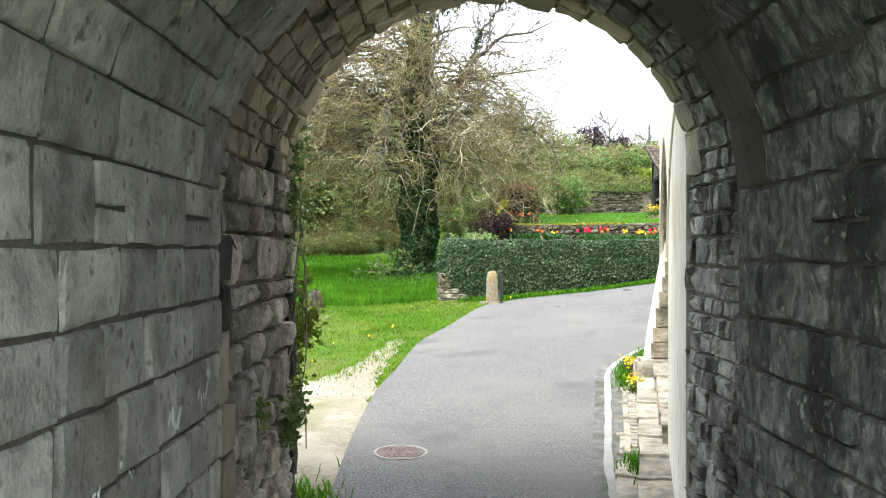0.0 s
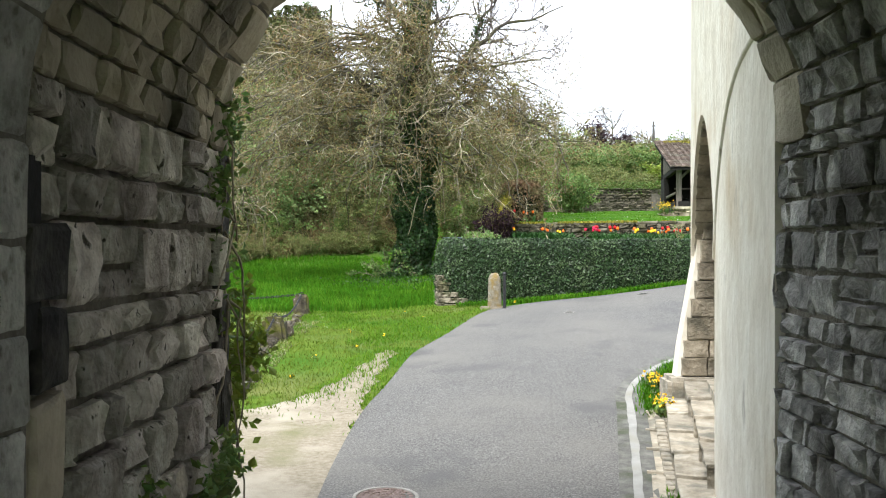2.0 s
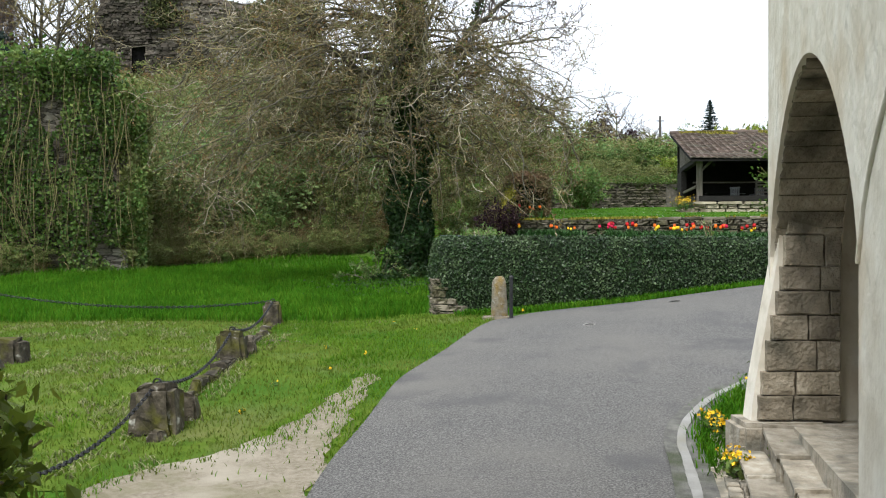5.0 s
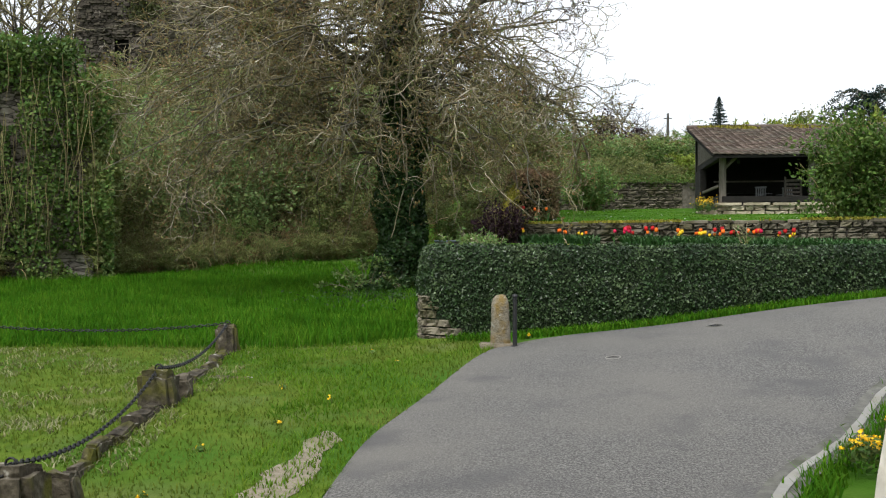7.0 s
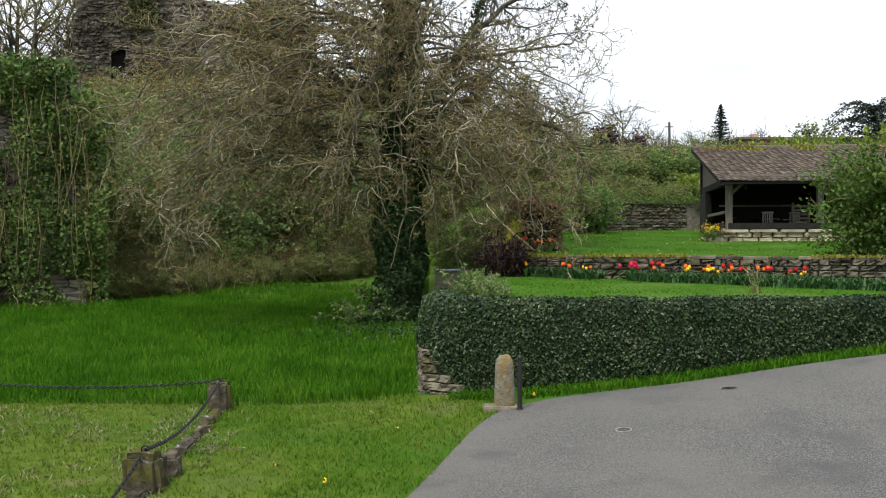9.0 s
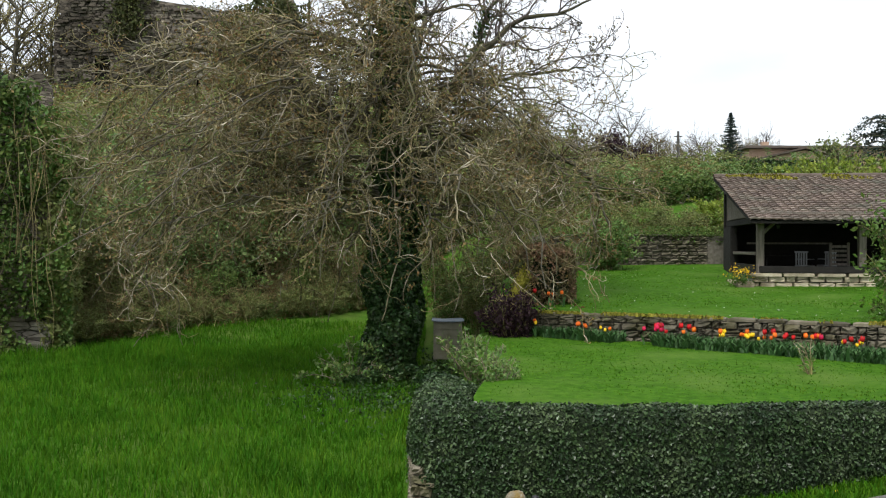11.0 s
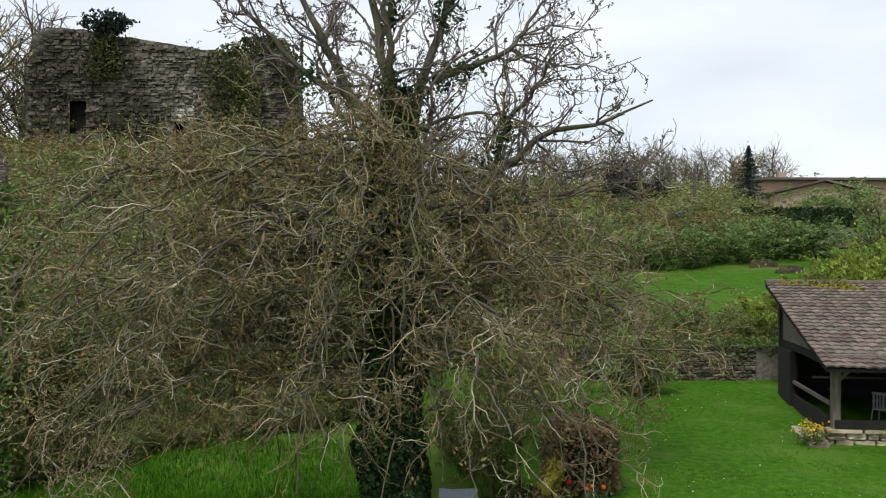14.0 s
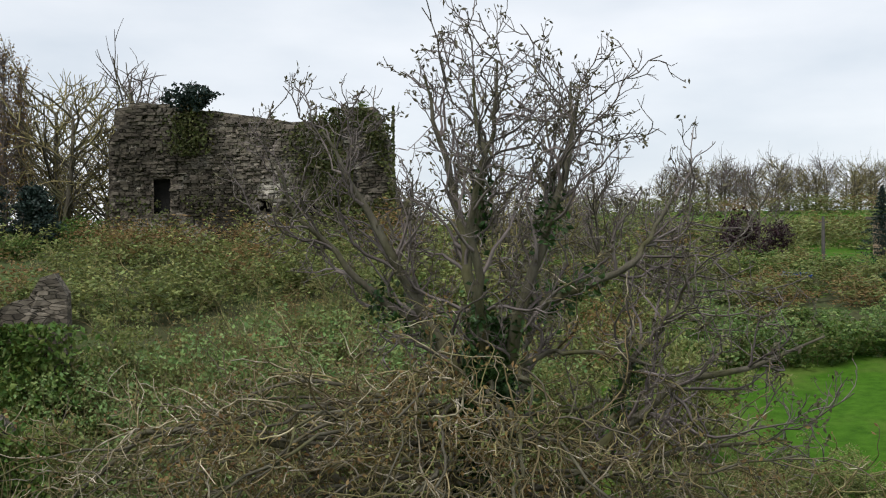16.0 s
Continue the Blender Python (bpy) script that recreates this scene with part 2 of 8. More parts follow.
def coursed(m, scale, squash, joint=0.06):
    """Adds the joints and the stone-by-stone tone of rubble masonry to a material."""
    n, l = m.node_tree.nodes, m.node_tree.links
    b = n["Principled BSDF"]
    geo = n.new("ShaderNodeNewGeometry")
    mp = n.new("ShaderNodeMapping")
    mp.inputs["Scale"].default_value = (scale, scale, scale * squash)
    l.new(geo.outputs["Position"], mp.inputs[0])
    cells = n.new("ShaderNodeTexVoronoi")
    cells.inputs["Scale"].default_value = 1.0
    edges = n.new("ShaderNodeTexVoronoi")
    edges.feature = "DISTANCE_TO_EDGE"
    edges.inputs["Scale"].default_value = 1.0
    l.new(mp.outputs[0], cells.inputs["Vector"])
    l.new(mp.outputs[0], edges.inputs["Vector"])
    tone = n.new("ShaderNodeSeparateColor")
    l.new(cells.outputs["Color"], tone.inputs[0])
    rng = n.new("ShaderNodeMapRange")
    rng.inputs["To Min"].default_value, rng.inputs["To Max"].default_value = 0.5, 1.5
    l.new(tone.outputs[0], rng.inputs["Value"])
    gap = n.new("ShaderNodeMapRange")
    gap.inputs["From Max"].default_value, gap.inputs["To Min"].default_value = joint, 0.35
    l.new(edges.outputs["Distance"], gap.inputs["Value"])
    mul = n.new("ShaderNodeMath")
    mul.operation = "MULTIPLY"
    l.new(rng.outputs[0], mul.inputs[0])
    l.new(gap.outputs[0], mul.inputs[1])
    old = b.inputs["Base Color"].links[0].from_socket
    hsv = n.new("ShaderNodeHueSaturation")
    l.new(old, hsv.inputs["Color"])
    l.new(mul.outputs[0], hsv.inputs["Value"])
    l.new(hsv.outputs[0], b.inputs["Base Color"])
    bp = n.new("ShaderNodeBump")
    bp.inputs["Strength"].default_value, bp.inputs["Distance"].default_value = 0.9, 0.12
    l.new(gap.outputs[0], bp.inputs["Height"])
    l.new(b.inputs["Normal"].links[0].from_socket, bp.inputs["Normal"])
    l.new(bp.outputs[0], b.inputs["Normal"])
    return m


M_KEEP = material("keep_facing_stones", [(0.07, 0.059, 0.046), (0.14, 0.121, 0.096), (0.235, 0.208, 0.172)], 1.8, 0.95, 0.8, 8, "island", 0.5, stain=(0.05, 0.043, 0.032), stain_scale=0.2, stain_pos=(0.42, 0.6), stain2=(0.40, 0.37, 0.32), stain2_scale=0.3, stain2_pos=(0.55, 0.70), hue=0.015)
coursed(M_TOWER, 1.9, 3.4)
coursed(M_WALLRUB, 3.2, 2.0)
M_TILE = material("brown_clay_tile", [(0.085, 0.063, 0.050), (0.135, 0.104, 0.084), (0.20, 0.16, 0.132)], 5, 0.9, 0.5, 25, "object", 0.35, stain=(0.12, 0.115, 0.09), stain_scale=0.9, hue=0.01)
M_TILE_ISLAND = material("brown_clay_tile_field", [(0.085, 0.063, 0.050), (0.135, 0.104, 0.084), (0.20, 0.16, 0.132)], 5, 0.9, 0.5, 25, "island", 0.35, stain=(0.12, 0.115, 0.09), stain_scale=0.9, hue=0.01)
M_WOOD = material("grey_weathered_wood", [(0.09, 0.075, 0.06), (0.16, 0.14, 0.115), (0.22, 0.20, 0.17)], 3, 0.85, 0.4, 20, stretch=(8, 8, 0.7))
# dark wood; its near-black also stands in for shade inside the shed
M_DARKWOOD_SHADE = material("dark_tarred_wood", [(0.012, 0.011, 0.010), (0.026, 0.023, 0.02)], 3, 0.85, 0.4, 20)
M_IRON = material("black_painted_iron", [(0.008, 0.008, 0.009), (0.02, 0.02, 0.02)], 8, 0.55, 0.2, 40, spec=0.4)
M_RUST = material("rusty_cast_iron", [(0.12, 0.085, 0.072), (0.19, 0.14, 0.122), (0.25, 0.195, 0.175)], 14, 0.8, 0.5, 50)
M_BARK = material("grey_green_bark", [(0.05, 0.045, 0.032), (0.095, 0.085, 0.062), (0.15, 0.138, 0.105)], 5, 0.95, 0.9, 16, stain=(0.085, 0.085, 0.025), stain_scale=1.0, stain_pos=(0.5, 0.75), stretch=(1, 1, 0.35))
# pale bark; the wide range also paints sky-lit tops and dark undersides
M_TWIG = material("pale_twigs", [(0.111, 0.094, 0.0572), (0.234, 0.201, 0.135), (0.489, 0.437, 0.367)], 2.4, 0.9, 0, vary="island", amount=0.6, stain=(0.20, 0.185, 0.05), stain_scale=0.5, stain_pos=(0.58, 0.7), hue=0.012)
M_TWIG_TOP = material("grey_brown_twigs", [(0.105, 0.086, 0.08), (0.19, 0.16, 0.152)], 2.0, 0.9, 0, vary="island", amount=0.4)
M_TWIG_FINE = material("olive_fine_twigs", [(0.1, 0.0832, 0.037), (0.174, 0.143, 0.0692), (0.295, 0.246, 0.138)], 1.6, 0.95, 0, vary="island", amount=0.5, hue=0.02)
M_TWIG_DARK = material("brown_brush_twigs", [(0.11, 0.0944, 0.042), (0.2, 0.17, 0.077), (0.3, 0.26, 0.125)], 1.0, 0.95, 0, vary="island", amount=0.45, hue=0.015)
M_IVY = leaf_material("dark_ivy_leaves", [(0.013, 0.036, 0.008), (0.028, 0.064, 0.014), (0.056, 0.105, 0.024)], 1.2, 0.5, 0.02, 0.15, 0.45)
M_HEDGE = leaf_material("clipped_hedge_leaves", [(0.017, 0.038, 0.013), (0.036, 0.066, 0.022), (0.088, 0.125, 0.055)], 1.4, 0.6, 0.012, 0.10, 0.36)
M_BUSH = leaf_material("mid_green_leaves", [(0.045, 0.085, 0.014), (0.08, 0.14, 0.022), (0.125, 0.195, 0.036)], 0.9, 0.4, 0.02)
M_GREYWOOD = material("grey_plastic", [(0.24, 0.245, 0.25), (0.33, 0.335, 0.34)], 4, 0.5, 0.05)
# near-black green paints the shade between the hedge leaves
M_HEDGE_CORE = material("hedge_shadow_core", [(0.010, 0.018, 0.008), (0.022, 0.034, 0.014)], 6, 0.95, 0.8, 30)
M_RED_HEDGE = leaf_material("reddish_hedge_leaves", [(0.0798, 0.109, 0.0348), (0.174, 0.131, 0.0653), (0.304, 0.181, 0.109)], 2.2, 0.4, 0.03)
M_PURPLE = leaf_material("dark_purple_leaves", [(0.012, 0.006, 0.009), (0.030, 0.012, 0.018), (0.055, 0.02, 0.028)], 3.0, 0.4, 0.02)
M_GREEN = leaf_material("spring_green_leaves", [(0.072, 0.126, 0.0288), (0.126, 0.202, 0.0504), (0.186, 0.282, 0.084)], 0.9, 0.4, 0.03)
M_OLIVE = leaf_material("olive_green_leaves", [(0.0936, 0.114, 0.0325), (0.166, 0.192, 0.0585), (0.247, 0.278, 0.0936)], 0.4, 0.45, 0.03)
M_DULL = leaf_material("dull_green_leaves", [(0.0494, 0.0884, 0.0182), (0.0949, 0.153, 0.0312), (0.156, 0.224, 0.0546)], 0.4, 0.45, 0.03)
M_BROWN_LEAF = leaf_material("withered_brown_leaves", [(0.125, 0.0813, 0.0312), (0.2, 0.131, 0.05), (0.263, 0.188, 0.075)], 0.6, 0.4, 0.02)
M_YGREEN = leaf_material("yellow_green_spring_leaves", [(0.11, 0.165, 0.02), (0.18, 0.245, 0.03), (0.26, 0.31, 0.05)], 0.8, 0.35, 0.02)
M_FIR = leaf_material("blue_green_needles", [(0.012, 0.026, 0.020), (0.026, 0.046, 0.038)], 1.5, 0.35, 0.01, 0.05)
M_GRASS = leaf_material("long_grass", [(0.032, 0.10, 0.005), (0.060, 0.165, 0.008), (0.105, 0.22, 0.016)], 0.5, 0.3, 0.015, 0.45, rough=0.9, spec=0.08)
M_LAWNGRASS = leaf_material("mown_grass_blades", [(0.048, 0.13, 0.007), (0.075, 0.17, 0.011), (0.12, 0.215, 0.025)], 0.8, 0.3, 0.015, 0.35, rough=0.9, spec=0.08)
M_DRYGRASS = leaf_material("yellowish_grass", [(0.085, 0.136, 0.016), (0.125, 0.175, 0.025), (0.17, 0.21, 0.046)], 0.5, 0.25, 0.02, 0.55, rough=0.9, spec=0.08)
M_SPRING = leaf_material("pale_spring_leaves", [(0.104, 0.163, 0.0468), (0.163, 0.237, 0.0754), (0.221, 0.309, 0.108)], 0.5, 0.4, 0.03)
M_VERGEGRASS = leaf_material("verge_grass_blades", [(0.07, 0.15, 0.011), (0.11, 0.205, 0.017), (0.16, 0.25, 0.033)], 0.6, 0.25, 0.02, 0.5, rough=0.9, spec=0.08)
M_HAY = leaf_material("cut_dry_hay", [(0.15, 0.165, 0.055), (0.21, 0.215, 0.09), (0.29, 0.285, 0.155)], 0.8, 0.35, 0.02, 0.3)
M_OLIVE_DARK = leaf_material("dark_olive_ivy", [(0.040, 0.048, 0.014), (0.075, 0.085, 0.026), (0.125, 0.135, 0.045)], 0.4, 0.5, 0.03)
M_LITTER = material("leaf_litter", [(0.026, 0.028, 0.011), (0.046, 0.05, 0.019), (0.07, 0.08, 0.028)], 1.8, 0.95, 0.9, 14, stain=(0.05, 0.085, 0.02), stain_scale=0.35, stain_pos=(0.48, 0.7))
M_TUL_LEAF = leaf_material("tulip_leaves", [(0.04, 0.10, 0.03), (0.075, 0.16, 0.05)], 2, 0.35, 0.01, 0.2)
M_RED = material("red_petals", [(0.42, 0.008, 0.012), (0.62, 0.02, 0.02)], 6, 0.5, 0, vary="object", amount=0.3)
M_ORANGE = material("orange_petals", [(0.75, 0.11, 0.01), (0.85, 0.2, 0.02)], 6, 0.5, 0, vary="object", amount=0.2)
M_YELLOW = material("yellow_petals", [(0.85, 0.50, 0.01), (0.9, 0.62, 0.03)], 6, 0.5, 0, vary="object", amount=0.1)
M_PINK = material("crimson_petals", [(0.50, 0.006, 0.05), (0.66, 0.02, 0.09)], 6, 0.5, 0, vary="object", amount=0.2)
M_WHITE = material("white_plastic", [(0.70, 0.71, 0.72), (0.8, 0.8, 0.8)], 4, 0.4, 0.05)
M_BIN = material("weathered_grey_board", [(0.11, 0.105, 0.075), (0.18, 0.17, 0.125)], 3, 0.85, 0.3, 15, stain=(0.10, 0.105, 0.05), stain_scale=1.6)
M_BLUE = material("blue_grey_sheet", [(0.16, 0.20, 0.24), (0.26, 0.30, 0.34)], 3, 0.5, 0.2)
M_TARP = material("blue_tarpaulin", [(0.012, 0.04, 0.17), (0.03, 0.075, 0.27)], 2, 0.5, 0.2)
M_PEACH = material("peach_render", [(0.37, 0.25, 0.18), (0.43, 0.30, 0.215)], 0.8, 0.9, 0.1)
M_SLATE = material("dark_roof_edge", [(0.09, 0.075, 0.065), (0.15, 0.12, 0.10)], 2, 0.8, 0.2)
M_GLASS = material("dark_window_glass", [(0.03, 0.035, 0.04), (0.05, 0.055, 0.06)], 1, 0.08, 0, spec=0.6)
M_POLE = material("grey_utility_pole", [(0.07, 0.065, 0.06), (0.12, 0.11, 0.10)], 2, 0.9, 0.2)


# ---- mesh helpers ----
def fast(name, verts, faces, mat, parent=None, smooth=False):
    """One mesh object from arrays; all faces have the same number of corners."""
    verts, faces = np.asarray(verts, dtype=np.float32), np.asarray(faces, dtype=np.int32)
    me = bpy.data.meshes.new(name)
    k = faces.shape[1]
    me.vertices.add(len(verts))
    me.vertices.foreach_set("co", verts.ravel())
    me.loops.add(len(faces) * k)
    me.loops.foreach_set("vertex_index", faces.ravel())
    me.polygons.add(len(faces))
    me.polygons.foreach_set("loop_start", np.arange(0, len(faces) * k, k, dtype=np.int32))
    me.polygons.foreach_set("loop_total", np.full(len(faces), k, dtype=np.int32))
    me.polygons.foreach_set("use_smooth", np.full(len(faces), smooth, dtype=bool))
    me.update(calc_edges=True)
    me.validate()
    if mat:
        me.materials.append(mat)
    ob = new(name, me)
    if parent:
        ob.parent = parent
    return ob


def part(name, bm, mat, parent=None, label="", smooth=False):
    """A bmesh as one mesh object under a thing or a part."""
    me = bpy.data.meshes.new(name)
    bmesh.ops.recalc_face_normals(bm, faces=bm.faces[:])
    if smooth:
        for f in bm.faces:
            f.smooth = True
    bm.to_mesh(me)
    bm.free()
    me.materials.append(mat)
    ob = new(name, me)
    if parent:
        ob.parent = parent
    if label:
        ob["label"] = label
    return ob


def thing(name, label, category, group="", kind="", at=(0, 0, 0)):
    ob = new(name)
    ob.location = at
    ob.empty_display_size = 0.2
    return tagged(ob, label, category, group, kind)


def box_bm(bm, x0, x1, y0, y1, z0, z1, bevel=0.0):
    r = bmesh.ops.create_cube(bm, size=1.0)
    for v in r["verts"]:
        v.co = Vector((x0 + (v.co.x + 0.5) * (x1 - x0), y0 + (v.co.y + 0.5) * (y1 - y0), z0 + (v.co.z + 0.5) * (z1 - z0)))
    if bevel:
        es = {e for v in r["verts"] for e in v.link_edges}
        bmesh.ops.bevel(bm, geom=list(es), offset=bevel, segments=2, affect="EDGES")
    return bm


def box_part(name, x0, x1, y0, y1, z0, z1, mat, parent=None, bevel=0.01, label=""):
    return part(name, box_bm(bmesh.new(), x0, x1, y0, y1, z0, z1, bevel), mat, parent, label)


def tube_arrays(lines, sides=3):
    """Tapered tubes along polylines (points, radii)."""
    vs, fs, base = [], [], 0
    ang = np.arange(sides) * 2 * np.pi / sides
    ca, sa = np.cos(ang)[None, :, None], np.sin(ang)[None, :, None]
    for pts, rad in lines:
        pts = np.asarray(pts, dtype=float)
        k = len(pts)
        t = np.gradient(pts, axis=0)
        t /= np.linalg.norm(t, axis=1)[:, None] + 1e-9
        ref = np.array([0.31, 0.17, 0.93]) if abs(t[0, 2]) < 0.8 else np.array([0.95, 0.2, 0.1])
        u = np.cross(t, ref)
        u /= np.linalg.norm(u, axis=1)[:, None] + 1e-9
        w = np.cross(t, u)
        ring = pts[:, None, :] + np.asarray(rad)[:, None, None] * (ca * u[:, None, :] + sa * w[:, None, :])
        vs.append(ring.reshape(-1, 3))
        i = np.arange(k - 1)[:, None] * sides
        j = np.arange(sides)[None, :]
        j2 = (j + 1) % sides
        f = np.stack([i + j, i + j2, i + sides + j2, i + sides + j], axis=-1).reshape(-1, 4) + base
        fs.append(f)
        base += k * sides
    return np.concatenate(vs), np.concatenate(fs)


def tubes(name, lines, mat, parent=None, sides=3, smooth=True):
    v, f = tube_arrays(lines, sides)
    return fast(name, v, f, mat, parent, smooth)


def leaf_arrays(pts, size, rng, normals=None, spread=1.0, long=1.5):
    """A small pointed leaf, folded along its midrib, at each point."""
    pts = np.asarray(pts, dtype=float)
    n = len(pts)
    nr = rng.normal(size=(n, 3)) * spread
    if normals is not None:
        nr = nr + np.asarray(normals) * 1.0
    nr /= np.linalg.norm(nr, axis=1)[:, None] + 1e-9
    a = np.cross(nr, rng.normal(size=(n, 3)))
    a /= np.linalg.norm(a, axis=1)[:, None] + 1e-9
    b = np.cross(nr, a)
    s = (np.asarray(size) * (0.6 + 0.8 * rng.random(n)))[:, None]
    v = np.stack([pts - a * s * long * 0.5, pts + b * s * 0.42 + nr * s * 0.12, pts + a * s * long * 0.5, pts - b * s * 0.42 + nr * s * 0.12], axis=1).reshape(-1, 3)
    f = np.arange(n * 4).reshape(-1, 4)
    return v, f


def leaves(name, pts, size, mat, parent=None, seed=1, normals=None, spread=1.0, long=1.5):
    v, f = leaf_arrays(pts, size, np.random.default_rng(seed), normals, spread, long)
    return fast(name, v, f, mat, parent)


def blades(name, pts, height, mat, parent=None, seed=1, lean=0.35, width=0.018):
    """Grass blades: one thin leaning triangle pair each."""
    rng = np.random.default_rng(seed)
    pts = np.asarray(pts, dtype=float)
    n = len(pts)
    az = rng.random(n) * 2 * np.pi
    h = np.asarray(height) * (0.6 + 0.7 * rng.random(n))
    d = np.stack([np.cos(az), np.sin(az), np.zeros(n)], 1)
    side = np.stack([-np.sin(az), np.cos(az), np.zeros(n)], 1) * (width * (0.6 + 0.8 * rng.random(n)))[:, None]
    up = np.array([0, 0, 1.0])
    le = (lean * (0.3 + rng.random(n)) * h)[:, None]
    mid = pts + d * le * 0.35 + up * (h * 0.55)[:, None]
    tip = pts + d * le + up * h[:, None]
    v = np.stack([pts - side - up * 0.03, pts + side - up * 0.03, mid + side * 0.7, tip, mid - side * 0.7], axis=1).reshape(-1, 3)
    b = np.arange(n)[:, None] * 5
    f = np.concatenate([b + np.array([[0, 1, 2]]), b + np.array([[0, 2, 4]]), b + np.array([[4, 2, 3]])])
    return fast(name, v, f, mat, parent)


def catmull(pts, count):
    """count points evenly spread along a smooth curve through pts."""
    p = np.asarray(pts, dtype=float)
    q = np.vstack([2 * p[0] - p[1], p, 2 * p[-1] - p[-2]])
    out = []
    for i in range(1, len(q) - 2):
        for t in np.linspace(0, 1, 24, endpoint=False):
            out.append(0.5 * (2 * q[i] + (q[i + 1] - q[i - 1]) * t + (2 * q[i - 1] - 5 * q[i] + 4 * q[i + 1] - q[i + 2]) * t * t + (3 * q[i] - q[i - 1] - 3 * q[i + 1] + q[i + 2]) * t ** 3))
    out.append(p[-1])
    out = np.array(out)
    s = np.concatenate([[0], np.cumsum(np.linalg.norm(np.diff(out, axis=0), axis=1))])
    g = np.linspace(0, s[-1], count)
    return np.stack([np.interp(g, s, out[:, k]) for k in range(out.shape[1])], 1)


def grow(rng, start, way, length, r0, r1, n=6, wander=0.25, pull=0.0):
    """One wandering branch; pull bends it down (minus) or up (plus) on its way."""
    p, d = np.array(start, dtype=float), np.array(way, dtype=float)
    d /= np.linalg.norm(d) + 1e-9
    pts = [p.copy()]
    step = length / n
    for i in range(n):
        d = d + rng.normal(size=3) * wander + np.array([0, 0, pull]) * (0.4 + i / n)
        d /= np.linalg.norm(d) + 1e-9
        p = p + d * step
        pts.append(p.copy())
    return np.array(pts), np.linspace(r0, r1, n + 1)


# ---- the ground's form ----
def smooth(a, b, x):
    t = np.clip((np.asarray(x, dtype=float) - a) / (b - a), 0, 1)
    return t * t * (3 - 2 * t)


def height(x, y):
    """The ground's height: a lane climbing from the gate, a flat meadow, a wooded bank and a hillside."""
    x, y = np.asarray(x, dtype=float), np.asarray(y, dtype=float)
    lane = np.interp(y, [-3000, -40, 0, 9, 13.9, 19, 22.4, 28, 31, 45, 54, 57, 63, 82, 95, 115, 145, 180, 280, 400, 3000],
                     [-6, -3, -1.0, -0.15, 0.32, 0.78, 1.18, 1.62, 1.7, 2.2, 4.4, 5.2, 6.5, 8.5, 10.2, 12.4, 13.2, 16, 23, 25, 28])
    lane = lane + 0.095 * np.clip(x - 1.5, 0, 9) * smooth(22, 29, y) * (1 - smooth(33, 40, y))
    lane = lane + 0.05 * np.clip(x - 12, 0, 30) * smooth(60, 85, y) * (1 - smooth(92, 124, y))
    mead = np.interp(y, [-3000, -40, 0, 9, 13.9, 19, 22.4, 30, 40, 52, 60, 70, 82, 110, 180, 400, 3000],
                     [-6, -3, -1.0, -0.15, 0.32, 0.72, 1.02, 1.40, 1.67, 2.1, 2.9, 5.2, 8.5, 11.5, 15, 24, 28])
    bank = 5.5 * smooth(0, 12, (y - 53) + 0.55 * (-4 - x) - 9.5) * smooth(-1, -7, x) * (1 - smooth(95, 140, y))
    t = smooth(-3, 3, x)
    z = mead * (1 - t) + lane * t + bank
    return z + 0.03 * np.sin(x * 0.9 + 1.3) * np.sin(y * 0.7)


def surface(name, xs, ys, mat, lift=0.0, keep=None, parent=None):
    """A sheet over a grid of lines, at the ground's height."""
    gx, gy = np.meshgrid(xs, ys)
    v = np.stack([gx, gy, height(gx, gy) + lift], -1).reshape(-1, 3)
    nx, ny = len(xs), len(ys)
    i = (np.arange(ny - 1)[:, None] * nx + np.arange(nx - 1)[None, :]).reshape(-1)
    f = np.stack([i, i + 1, i + nx + 1, i + nx], 1)
    if keep:
        mid = v[f].mean(1)
        f = f[keep(mid[:, 0], mid[:, 1])]
    return fast(name, v, f, mat, parent, True)


def ribbon(name, left, right, mat, lift, count=120, across=8, parent=None, crown=0.0, ragged=0.0, seed=3):
    """A sheet between two curves of the plan, laid on the ground."""
    a, b = catmull(left, count), catmull(right, count)
    if ragged:
        rg = np.random.default_rng(seed)
        a[:, 0] += np.convolve(rg.normal(size=count + 4), np.ones(3) / 3, "same")[:count] * ragged
        b[:, 0] += np.convolve(rg.normal(size=count + 4), np.ones(3) / 3, "same")[:count] * ragged
    t = np.linspace(0, 1, across + 1)[None, :, None]
    p = a[:, None, :] * (1 - t) + b[:, None, :] * t
    z = height(p[..., 0], p[..., 1]) + lift + crown * (1 - (2 * t[..., 0] - 1) ** 2)
    v = np.concatenate([p, z[..., None]], -1).reshape(-1, 3)
    k = across + 1
    i = (np.arange(count - 1)[:, None] * k + np.arange(across)[None, :]).reshape(-1)
    return fast(name, v, np.stack([i, i + 1, i + k + 1, i + k], 1), mat, parent, True)


coarse = [35, 42, 50, 60, 75, 95, 120, 160, 220, 320, 500, 900, 1600, 3000]
gx_lines = np.array([-c for c in coarse[::-1]] + list(np.arange(-30, 30.1, 0.6)) + coarse)
gy_lines = np.array([-3000, -1500, -700, -300, -120, -60, -30, -15] + list(np.arange(-6, 72.1, 0.6)) + [75, 79, 84, 90, 97, 105, 115, 130, 150, 180, 230, 300, 450, 700, 1100, 1800, 3000])
ground = tagged(surface("ground", gx_lines, gy_lines, M_GROUND), "green meadow ground rising to a hillside", "ground", kind="structure")

